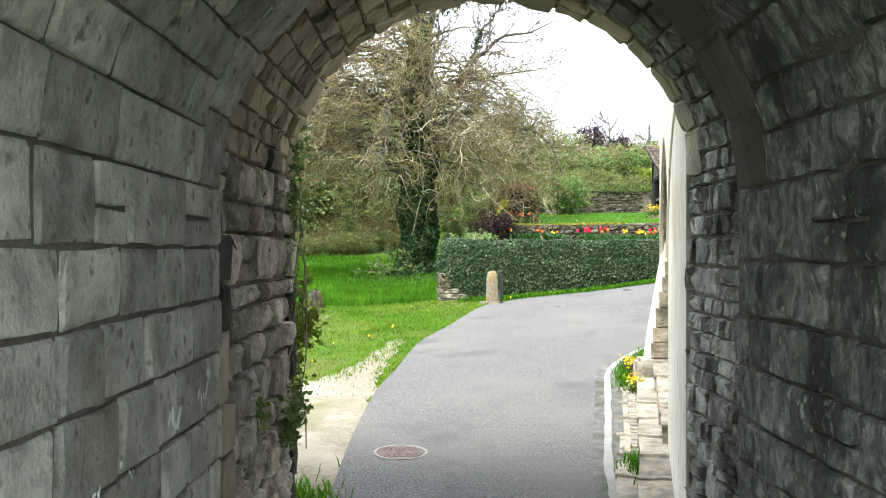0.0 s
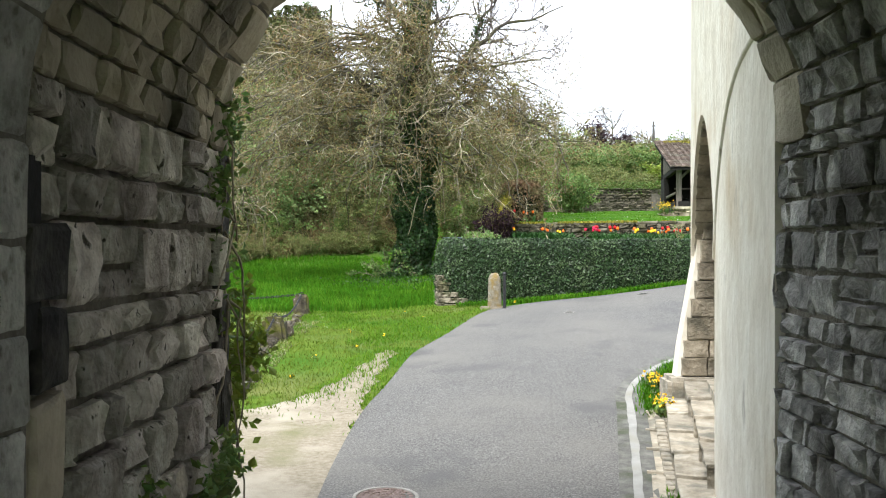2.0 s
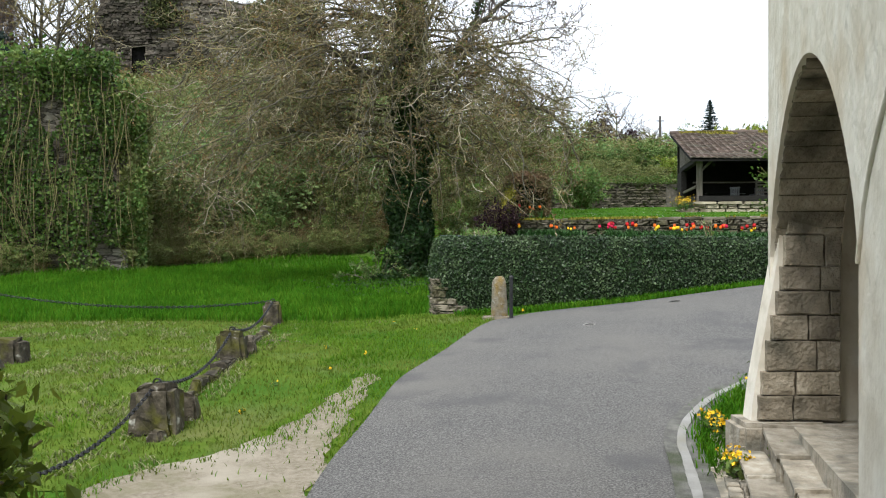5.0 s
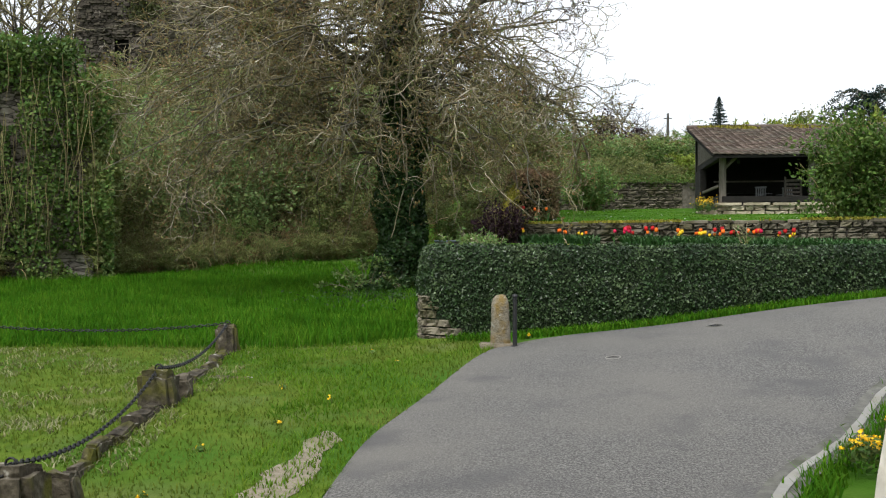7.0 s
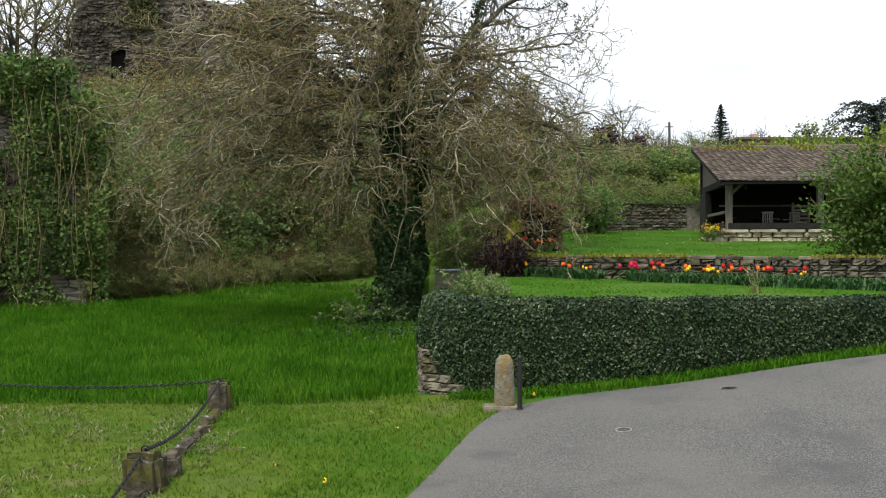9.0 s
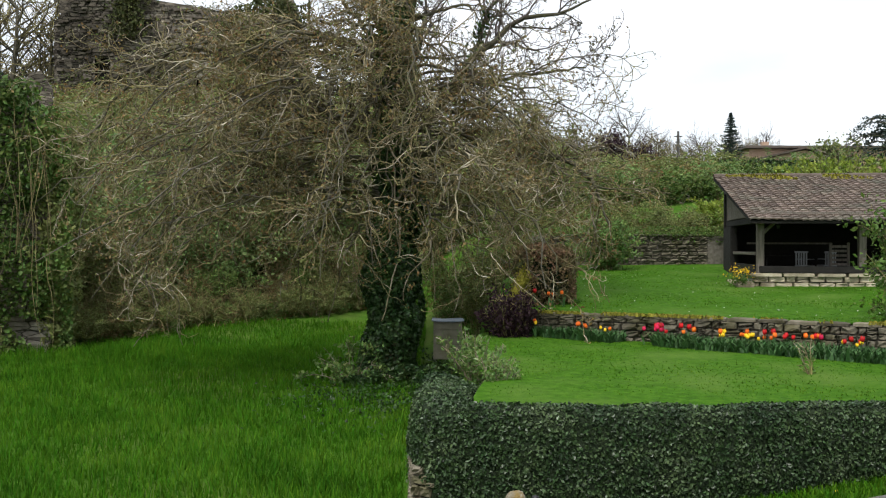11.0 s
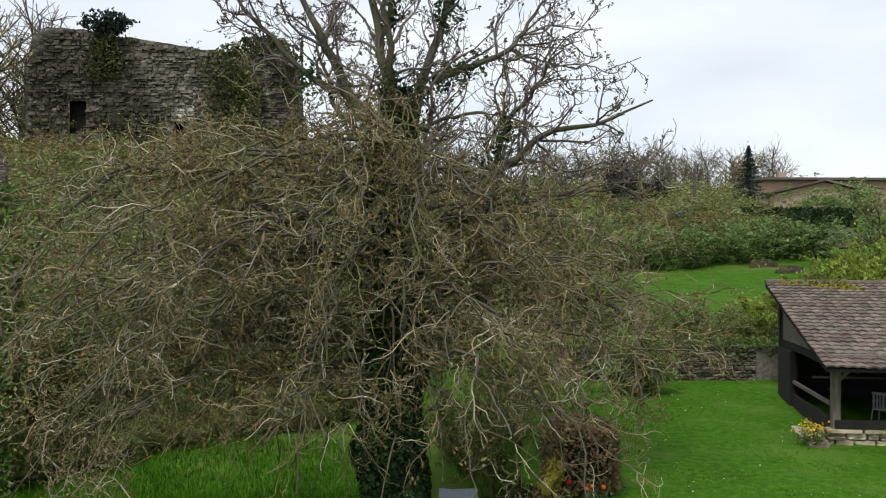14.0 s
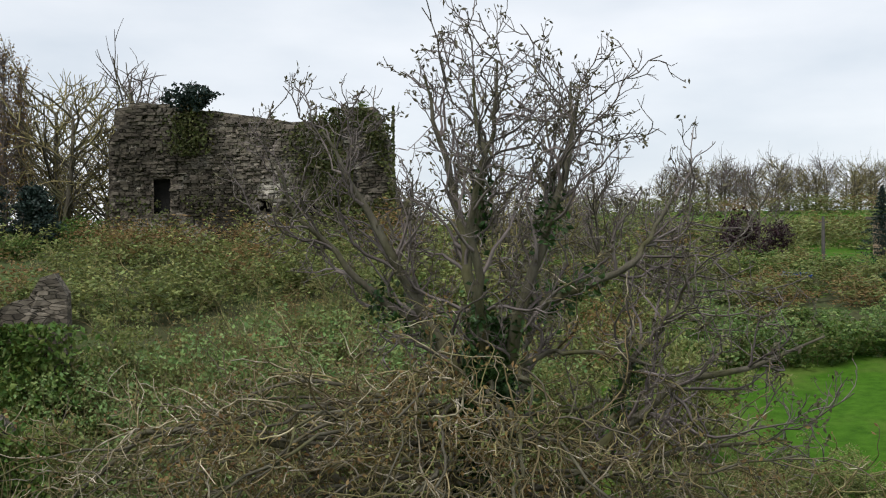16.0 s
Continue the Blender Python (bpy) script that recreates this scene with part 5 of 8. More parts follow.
# walls take the near-black that paints the shade deep inside
part("back_wall", box_bm(bmesh.new(), 10.0, SX1, 53.2, 53.45, 4.4, 8.1, 0.02), M_DARKWOOD_SHADE, shed)
part("end_wall", box_bm(bmesh.new(), SX1 - 0.25, SX1, 47.2, 53.3, 4.4, 7.4, 0.02), M_DARKWOOD_SHADE, shed)
part("shed_floor", box_bm(bmesh.new(), 10.05, SX1, 47.35, 53.3, 4.2, 4.72, 0.01), M_CONCRETE, shed)
part("low_board", box_bm(bmesh.new(), 10.15, SX1, 46.9, 47.12, 4.96, 5.16, 0.008), M_DARKWOOD_SHADE, shed)
part("upper_rail", box_bm(bmesh.new(), 10.3, 13.1, 50.1, 50.16, 5.85, 5.91, 0.005), M_WOOD, shed)
plinth = new("plinth")
plinth.parent = shed
S_PL = stone_set(M_PLINTH, 240, 8, 0.05, 0.16)
wall_stones(plinth, (9.95, 47.0, 4.35), (1, 0, 0), (0, -1, 0), 8.5, 0.5, S_PL, (0.14, 0.2, 0.25, 0.55), 51, proud=0.03, deep=0.3)
for i in range(9):
    put_stone(random.choice(S_PL), plinth, (10.4 + i * 0.95, 47.1, 4.89), (1, 0, 0), (0, 0, 1), (0, -1, 0), 0.93, 0.1, 0.42, "cap_stone")
put_stone(S_PL[0], plinth, (9.7, 47.8, 4.5), (0, 1, 0), (0, 0, 1), (1, 0, 0), 2.6, 0.35, 0.55, "side_step")


def garden_chair(x, y, z, turn):
    t = thing("garden_chair", "grey moulded plastic garden chair under the shed roof", "chair", "chairs in the shed")
    t.matrix_basis = SHED_M @ pose(x, y, z, 0, 0, turn)
    bm = box_bm(bmesh.new(), -0.24, 0.24, -0.24, 0.24, 0.40, 0.44, 0.015)
    part("seat", bm, M_GREYWOOD, t)
    for i in range(5):
        bm = box_bm(bmesh.new(), -0.2 + i * 0.09, -0.15 + i * 0.09, 0.2, 0.225, 0.44, 0.86, 0.008)
        part("back_slat", bm, M_GREYWOOD, t)
    part("top_rail", box_bm(bmesh.new(), -0.24, 0.24, 0.2, 0.235, 0.84, 0.9, 0.012), M_GREYWOOD, t)
    for sx in (-0.21, 0.21):
        part("armrest", box_bm(bmesh.new(), sx - 0.03, sx + 0.03, -0.22, 0.22, 0.62, 0.65, 0.01), M_GREYWOOD, t)
        for sy in (-0.21, 0.21):
            tubes("leg", [([(sx, sy, 0.42), (sx * 1.1, sy * 1.1, 0.2), (sx * 1.2, sy * 1.2, 0)], [0.022, 0.02, 0.02])], M_GREYWOOD, t, 6)


garden_chair(12.0, 49.2, 4.72, 140)
garden_chair(12.9, 50.0, 4.72, 200)
bench = thing("folding_lounger", "grey folded lounger leaning in the shed", "lounger")
bench.matrix_basis = SHED_M
for i in range(8):
    part("slat", box_bm(bmesh.new(), 12.55 + 0.0, 13.05, 47.95 + 0.01 * i, 47.98 + 0.01 * i, 4.75 + i * 0.14, 4.83 + i * 0.14, 0.005), M_WOOD, bench)
part("rail", box_bm(bmesh.new(), 12.5, 12.55, 47.9, 48.08, 4.72, 5.9, 0.01), M_WOOD, bench)
part("rail", box_bm(bmesh.new(), 13.05, 13.1, 47.9, 48.08, 4.72, 5.9, 0.01), M_WOOD, bench)
tbl = thing("garden_table", "dark wooden garden table inside the shed", "table")
tbl.matrix_basis = SHED_M
part("tabletop", box_bm(bmesh.new(), 10.9, 12.3, 50.2, 51.0, 5.42, 5.47, 0.01), M_DARKWOOD_SHADE, tbl)
for x, y in ((11.0, 50.3), (12.2, 50.3), (11.0, 50.9), (12.2, 50.9)):
    tubes("leg", [([(x, y, 5.43), (x, y, 5.0), (x, y, 4.72)], [0.025] * 3)], M_DARKWOOD_SHADE, tbl, 6)
lamp = thing("hanging_lantern", "small dark lantern hanging under the eave", "lantern", at=SHED_M @ Vector((10.75, 47.1, 6.42)))
tubes("chain", [([(0, 0, 0.24), (0, 0, 0.1), (0, 0, 0.08)], [0.008] * 3)], M_IRON, lamp, 5)
tubes("body", [([(0, 0, 0.1), (0, 0, 0.06), (0, 0, -0.08), (0, 0, -0.1)], [0.01, 0.07, 0.05, 0.01])], M_IRON, lamp, 8)

# ---- compost box and mossy post beside the trunk ----
cbox = thing("compost_box", "weathered board compost box with a blue-grey sheet on top", "box", at=(0.5, 45.55, 2.42))
for i in range(5):
    part("board", box_bm(bmesh.new(), -0.42, 0.42, -0.42, -0.38, 0.02 + i * 0.22, 0.23 + i * 0.22, 0.008), M_BIN, cbox)
for x in (-0.42, 0.38):
    for i in range(5):
        part("side_board", box_bm(bmesh.new(), x, x + 0.04, -0.37, 0.42, 0.02 + i * 0.22, 0.23 + i * 0.22, 0.008), M_BIN, cbox)
part("back_board", box_bm(bmesh.new(), -0.38, 0.38, 0.38, 0.42, 0.02, 1.12, 0.008), M_BIN, cbox)
bm = box_bm(bmesh.new(), -0.47, 0.47, -0.48, 0.48, 1.13, 1.17, 0.012)
bmesh.ops.subdivide_edges(bm, edges=bm.edges[:], cuts=2, use_grid_fill=True)
for v in bm.verts:
    v.co.z += 0.05 * noise.noise(v.co * 3.5)
part("cover_sheet", bm, M_BLUE, cbox, "crumpled blue-grey sheet")
mpost = thing("mossy_stump", "leaning dead stem thick with yellow moss", "stump", at=(2.0, 42.2, 3.5))
pts_, rad_ = grow(np.random.default_rng(3), (-0.12, 0, -0.2), (0.2, 0.05, 1), 1.75, 0.2, 0.12, 9, 0.06)
tubes("stem", [(pts_, rad_)], M_MOSS, mpost, 10)
rg = np.random.default_rng(4)
k_ = rg.integers(0, 10, 2600)
leaves("moss", pts_[k_] + rg.normal(size=(2600, 3)) * np.array([0.09, 0.09, 0.14]), 0.045, M_MOSS, mpost, 5)


# ---- the big tree ----
def bend(rng, start, way, length, r0, r1, n, wander, pull0, pull1):
    """A crooked branch whose downward or upward pull changes from pull0 to pull1 on its way."""
    p, d = np.array(start, dtype=float), np.array(way, dtype=float)
    d /= np.linalg.norm(d) + 1e-9
    pts = [p.copy()]
    for i in range(n):
        d = d + rng.normal(size=3) * wander + np.array([0, 0, pull0 + (pull1 - pull0) * i / max(1, n - 1)])
        d /= np.linalg.norm(d) + 1e-9
        p = p + d * (length / n)
        pts.append(p.copy())
    return np.array(pts), np.linspace(r0, r1, n + 1)


def side_way(rng, p, i, spread, lift=0.0):
    """A direction that leaves a branch sideways at its point i."""
    d = p[min(i + 1, len(p) - 1)] - p[max(i - 1, 0)]
    d = d / (np.linalg.norm(d) + 1e-9)
    s = np.cross(d, rng.normal(size=3))
    s /= np.linalg.norm(s) + 1e-9
    return d + s * spread + np.array([0, 0, lift])


def big_tree():
    rng = np.random.default_rng(17)
    base = np.array([-1.1, 45.0, 1.7])
    tree = thing("tree", "large bare walnut tree with ivy-clad trunk and drooping pale twigs", "tree", at=tuple(base))
    trunk_p = catmull([(0, 0, -0.2), (0.03, 0, 0.5), (0.0, 0.02, 1.6), (-0.05, 0, 3.2), (0.02, 0, 5.0), (0.08, 0.05, 6.8), (0.06, 0.0, 8.6), (0.02, 0, 10.4)], 18)
    trunk_r = np.interp(np.linspace(0, 1, 18), [0, 0.08, 0.2, 0.5, 0.8, 1], [0.74, 0.58, 0.5, 0.45, 0.37, 0.26])
    # leaders of the crown, and the great side limbs
    leaders = [
        ([(0, 0, 9.4), (-0.35, 0.1, 10.6), (-0.95, 0.1, 11.6), (-1.5, -0.1, 12.6), (-2.2, -0.2, 14.0), (-2.8, -0.3, 15.4)], 0.19),
        ([(-0.9, 0.1, 11.4), (-1.8, 0.3, 11.9), (-2.8, 0.3, 12.6), (-3.6, 0.2, 13.6), (-4.1, 0.1, 14.6)], 0.10),
        ([(0.0, 0, 10.0), (-0.1, 0.2, 11.6), (-0.25, 0.3, 13.2), (-0.7, 0.3, 14.8), (-1.05, 0.3, 16.3)], 0.17),
        ([(-0.2, 0.3, 13.0), (0.0, 0.0, 14.2), (0.3, -0.2, 15.3), (0.35, -0.3, 16.3)], 0.09),
        ([(0.1, 0.1, 10.2), (0.3, -0.6, 11.6), (0.1, -1.0, 13.0), (0.2, -1.3, 14.4), (0.0, -1.4, 15.7)], 0.12),
        ([(0.1, 0, 9.6), (0.5, -0.1, 10.9), (0.9, -0.2, 12.1), (1.1, -0.2, 13.3), (1.5, -0.3, 14.8), (1.7, -0.3, 16.1)], 0.17),
        ([(1.1, -0.2, 13.2), (1.7, -0.1, 14.1), (2.1, 0.1, 14.9), (2.3, 0.1, 15.6)], 0.08),
        ([(0.95, -0.2, 11.9), (1.7, -0.1, 12.5), (2.3, 0.1, 13.1), (2.8, 0.2, 13.9), (3.1, 0.2, 14.6)], 0.10),
        ([(0.2, 0, 7.0), (1.0, -0.1, 7.9), (1.7, -0.2, 8.9), (2.36, -0.3, 9.7), (3.4, -0.4, 10.6), (4.4, -0.4, 10.8), (5.4, -0.5, 11.2), (6.1, -0.5, 11.5)], 0.16),
        ([(2.3, -0.3, 9.6), (3.0, -0.3, 10.9), (3.6, -0.3, 11.9), (4.1, -0.3, 12.7)], 0.08),
        ([(0.1, 0.2, 9.0), (0.5, 1.3, 10.3), (0.8, 2.3, 11.6), (0.9, 2.8, 13.4)], 0.12),
        ([(-0.2, 0.2, 9.2), (-0.9, 1.3, 10.6), (-1.6, 2.0, 12.0), (-2.0, 2.3, 13.6)], 0.11),
        ([(1.0, -0.1, 8.0), (2.2, 0.2, 8.8), (3.6, 0.4, 9.1), (5.0, 0.4, 9.4), (6.0, 0.3, 9.4)], 0.09),
    ]
    arms = [
        ([(-0.1, 0, 6.6), (-1.3, -0.2, 7.3), (-2.1, -0.3, 8.2), (-3.1, -0.4, 9.0), (-4.3, -0.5, 9.2), (-5.8, -0.6, 8.9), (-7.0, -0.8, 8.0), (-7.9, -0.9, 6.4)], 0.12),
        ([(-0.1, 0, 5.4), (-1.5, -0.5, 6.2), (-2.8, -0.7, 6.3), (-4.6, -0.9, 6.0), (-6.2, -1.2, 5.0), (-7.3, -1.4, 3.4)], 0.10),
        ([(0.3, 0, 6.4), (1.5, -0.3, 6.9), (2.6, -0.4, 6.7), (3.8, -0.5, 6.9), (5.2, -0.6, 6.8), (6.3, -0.7, 6.0), (6.9, -0.8, 4.7)], 0.15),
    ]
    limbs = [(trunk_p, trunk_r)]
    pale, dull, tops, tips, droop_tips = [], [], [], [], []

    def crown(p, r, count):
        n = len(p)
        for k in range(count):
            i = int(rng.integers(max(1, n // 5), n - 1))
            r1 = min(r[i] * 0.6, 0.045)
            q, rr = bend(rng, p[i], side_way(rng, p, i, rng.uniform(0.6, 1.4), 0.15), rng.uniform(1.2, 2.7) * (1.15 - 0.3 * i / n), r1, 0.012, 8, 0.3, 0.0, 0.16)
            tops.append((q, rr))
            for m in range(6):
                j = 2 + m
                q2, r2 = bend(rng, q[j], side_way(rng, q, j, rng.uniform(0.6, 1.4), 0.1), rng.uniform(0.35, 0.95), 0.013, 0.008, 5, 0.34, 0.0, 0.25)
                tops.append((q2, r2))
                tips.append(q2[-1])
                for e in range(2):
                    j2 = int(rng.integers(1, 5))
                    q3, r3 = bend(rng, q2[j2], side_way(rng, q2, j2, 1.0, 0.15), rng.uniform(0.15, 0.42), 0.0085, 0.007, 3, 0.3, 0.05, 0.3)
                    tops.append((q3, r3))
                    tips.append(q3[-1])

    def hanging(p, r, count, keep=1.0):
        n = len(p)
        for k in range(count):
            i = int(rng.integers(max(2, n // 4), n))
            q, rr = bend(rng, p[i], side_way(rng, p, i, rng.uniform(0.5, 1.3), 0.15), rng.uniform(1.1, 2.7), min(r[i] * 0.75, 0.025), 0.0095, 10, 0.3, 0.04, -0.2)
            (pale if rng.random() < 0.4 else dull).append((q, rr))
            for m in range(7):
                j = 2 + m
                q2, r2 = bend(rng, q[j], side_way(rng, q, j, rng.uniform(0.5, 1.2)), rng.uniform(0.4, 1.15), 0.0115, 0.007, 6, 0.4, -0.14, 0.22)
                (pale if rng.random() < 0.36 else dull).append((q2, r2))
                droop_tips.append(q2[-1])
                for e in range(1 + (m % 2)):
                    j2 = int(rng.integers(1, 6))
                    q3 = bend(rng, q2[j2], side_way(rng, q2, j2, 1.1), rng.uniform(0.14, 0.42), 0.0072, 0.0058, 3, 0.34, -0.05, 0.25)
                    (pale if rng.random() < 0.3 else dull).append(q3)
                    droop_tips.append(q3[0][-1])

    for pts_, r0 in leaders:
        p = catmull(pts_, 16) + np.cumsum(rng.normal(size=(16, 3)) * 0.06, axis=0)
        r = np.linspace(r0, 0.022, 16)
        limbs.append((p, r))
        crown(p, r, 17 if r0 > 0.15 else 13)
    for pts_, r0 in arms:
        p = catmull(pts_, 20) + np.cumsum(rng.normal(size=(20, 3)) * 0.11, axis=0)
        r = np.linspace(r0, 0.03, 20)
        limbs.append((p, r))
        hanging(p, r, 24)
    # crooked limbs that rise, arch over and hang at their ends, all round the trunk
    for k in range(123):
        if k >= 110:
            az, length, end = rng.uniform(200, 360), rng.uniform(2.6, 5.0), rng.uniform(6.5, 9.5)
        elif k >= 84:
            az, length, end = rng.uniform(168, 236), rng.uniform(5.6, 9.6), rng.uniform(4.5, 9.0)
        elif k < 22:
            az, length, end = rng.uniform(150, 222), rng.uniform(4.2, 8.4), rng.uniform(2.4, 8.6)
        elif k < 46:
            az, length, end = rng.uniform(222, 318), rng.uniform(2.6, 7.6), rng.uniform(2.4, 8.6)
            az += math.copysign((48 - abs(az - 270)) * 0.2, az - 270)
        elif k < 66:
            az, length, end = rng.uniform(312, 390), rng.uniform(3.4, 6.9), rng.uniform(4.8, 8.8)
        else:
            az, length, end = rng.uniform(35, 150), rng.uniform(3.2, 6.0), rng.uniform(4, 9)
        a = radians(az)
        z0 = rng.uniform(9.0, 11.0) if k >= 110 else rng.uniform(6.4, 10.0) if k >= 84 else rng.uniform(4.6, 9.6)
        rise = rng.uniform(0.6, 1.9) if 84 <= k < 110 else rng.uniform(0.5, 2.0)
        drop = max(z0 + rise - end, rise * 0.9)
        s_ = np.linspace(0, 1, 18)
        wob = np.cumsum(rng.normal(size=(18, 3)) * np.array([0.2, 0.2, 0.15]), axis=0) * s_[:, None] ** 0.5
        p = np.stack([0.05 + math.cos(a) * length * s_ ** 0.9, math.sin(a) * length * s_ ** 0.9, z0 + rise * s_ ** 0.9 - drop * s_ ** 2.5], 1) + wob
        r = np.linspace(rng.uniform(0.042, 0.062), 0.012, 18)
        limbs.append((p, r))
        hanging(p, r, 7)
    tubes("trunk", limbs[:1], M_BARK, tree, 14)
    for ln in limbs[1:]:
        tubes("limb", [ln], M_BARK, tree, 7)
    tagged(tubes("drooping_twigwork", pale, M_TWIG, tree, 4), kind="stuff")
    tagged(tubes("fine_twigwork", dull, M_TWIG_FINE, tree, 3), kind="stuff")
    tagged(tubes("crown_twigwork", tops, M_TWIG_TOP, tree, 3), kind="stuff")
    # tufts of curled young leaves at the crown's tips, a few withered and budding leaves below
    tips = np.array(tips)
    tips = tips[rng.random(len(tips)) < 0.45]
    tp = np.repeat(tips, 4, axis=0) + rng.normal(size=(len(tips) * 4, 3)) * np.array([0.045, 0.045, 0.05]) - np.array([0, 0, 0.02])
    tagged(leaves("young_foliage", tp, 0.055, leaf_material("bronze_young_leaves", [(0.085, 0.075, 0.05), (0.14, 0.125, 0.075)], 1.0, 0.4, 0.02), tree, 8, None, 1.0, 2.0), kind="stuff")
    dt = np.array(droop_tips)
    brown = dt[np.array([noise.noise(Vector(c) * 0.55) for c in dt]) > 0.02]
    leaves("withered_foliage", np.repeat(brown, 2, axis=0) + rng.normal(size=(len(brown) * 2, 3)) * 0.06, 0.06, M_BROWN_LEAF, tree, 9)
    bud = dt[rng.random(len(dt)) < 0.85]
    leaves("budding_foliage", bud + rng.normal(size=(len(bud), 3)) * 0.05, 0.05, M_OLIVE, tree, 19)
    # ivy round the trunk and up the leaders
    n = 29000
    z = rng.random(n) * 11.6
    a = rng.random(n) * 2 * np.pi
    bulge = np.array([0.36 * noise.noise(Vector((math.cos(t) * 1.3, math.sin(t) * 1.3, h * 0.8))) for t, h in zip(a, z)])
    rad = np.interp(z, [0, 1.2, 4, 7, 9.4, 11.6], [0.95, 0.80, 0.78, 0.70, 0.56, 0.34]) + bulge - rng.random(n) ** 2 * 0.2
    nr = np.stack([np.cos(a), np.sin(a), np.full(n, 0.2)], 1)
    leaves("ivy", np.stack([np.cos(a) * rad, np.sin(a) * rad, z], 1), 0.115, M_IVY, tree, 10, nr, 0.8, 1.2)
    lp = []
    for p, r in limbs[1:13]:
        for i in range(0, 5):
            lp.append(p[i] * 0.5 + p[i + 1] * 0.5 + rng.normal(size=(50, 3)) * np.array([0.13, 0.13, 0.2]))
    leaves("limb_ivy", np.concatenate(lp), 0.09, M_IVY, tree, 11)
    # a few loose stems that hang down the ivy
    for k in range(9):
        a = radians(rng.uniform(200, 340))
        p, r = bend(rng, (math.cos(a) * 0.75, math.sin(a) * 0.75, rng.uniform(4.5, 8)), (math.cos(a) * 0.5, math.sin(a) * 0.5, -1), rng.uniform(2, 4.4), 0.03, 0.014, 10, 0.2, -0.1, -0.1)
        tubes("hanging_stem", [(p, r)], M_TWIG, tree, 5)
    return tree


big_tree()


# ---- shrubs ----
def shrub(name, label, category, seed, rad, tall, stems, leaf_n, leaf_size, leaf_mat, twig_mat, droop=0.0, group="", twigs_per=7, r0=0.02, clump=1.0):
    rng = np.random.default_rng(seed)
    t = thing(name, label, category, group)
    lines, ends = [], []
    for s in range(stems):
        a = rng.random() * 2 * np.pi
        sp = rng.random() ** 0.6
        way = (math.cos(a) * sp * rad / tall * 1.1, math.sin(a) * sp * rad / tall * 1.1, 1)
        p, r = grow(rng, (math.cos(a) * rad * 0.25 * rng.random(), math.sin(a) * rad * 0.25 * rng.random(), -0.1), way, tall * rng.uniform(0.7, 1.08), r0, 0.007, 6, 0.13, droop)
        lines.append((p, r))
        for k in range(twigs_per):
            i = rng.integers(1, 6)
            d = p[i + 1] - p[i]
            d = d / np.linalg.norm(d) + rng.normal(size=3) * 0.65
            q = grow(rng, p[i], d, tall * rng.uniform(0.12, 0.32), 0.012, 0.005, 3, 0.25, droop)
            lines.append(q)
            ends += [q[0][1], q[0][2], q[0][3]]
    tagged(tubes("brushwood", lines, twig_mat, t, 3), kind="stuff")
    if leaf_n:
        ends = np.array(ends)
        ends = ends[rng.permutation(len(ends))[: max(12, int(len(ends) * clump))]]
        e = ends[rng.integers(0, len(ends), leaf_n)] + rng.normal(size=(leaf_n, 3)) * np.array([1, 1, 0.75]) * tall * (0.036 if clump < 1 else 0.05)
        leaves("foliage", e, leaf_size, leaf_mat, t, seed + 1)
    return t


def place(ob, x, y, s=1.0, turn=0.0, sz=None, dz=0.0):
    m = pose(x, y, float(height(x, y)) + dz, 0, 0, turn) @ Matrix.Diagonal((s, s, sz or s, 1))
    return copy_thing(ob, m)


def move(ob, x, y, z, s=1.0, turn=0.0, sz=None):
    ob.matrix_basis = pose(x, y, z, 0, 0, turn) @ Matrix.Diagonal((s, s, sz or s, 1))
    return ob


# thicket on the bank: green, olive and bare brown kinds
kinds = [
    shrub("shrub", "tall olive green shrub in the thicket", "shrub", 401, 1.9, 4.6, 16, 3600, 0.10, M_OLIVE, M_TWIG_DARK, 0.0, "thicket", clump=0.3),
    shrub("shrub", "bare brown brushwood in the thicket", "shrub", 402, 2.0, 4.4, 26, 1500, 0.085, M_BROWN_LEAF, M_TWIG_DARK, -0.03, "thicket", twigs_per=8, clump=0.3),
    shrub("shrub", "dull green tangled shrub in the thicket", "shrub", 403, 2.1, 4.0, 16, 3600, 0.10, M_DULL, M_TWIG_DARK, -0.03, "thicket", clump=0.3),
    shrub("shrub", "fresh spring green shrub in the thicket", "shrub", 404, 1.7, 5.2, 16, 5200, 0.10, M_SPRING, M_TWIG_DARK, 0.02, "thicket", clump=0.3),
    shrub("shrub", "grey twiggy bare shrub in the thicket", "shrub", 405, 2.2, 5.0, 26, 1500, 0.09, M_OLIVE, M_TWIG_DARK, -0.02, "thicket", twigs_per=8, clump=0.3),
]
kinds += [
    shrub("shrub", "tall pale green spring shrub in the thicket", "shrub", 406, 2.5, 7.4, 20, 5600, 0.105, M_SPRING, M_TWIG_DARK, 0.0, "thicket", twigs_per=12, clump=0.3),
    shrub("shrub", "tall olive budding shrub in the thicket", "shrub", 407, 2.5, 7.2, 22, 4400, 0.10, M_OLIVE, M_TWIG_FINE, -0.01, "thicket", twigs_per=12, clump=0.3),
]
rv = random.Random(99)
first = [True] * 7


far_scrub = []


TALL = (5.0, 4.8, 4.4, 5.6, 5.4, 8.2, 8.0)


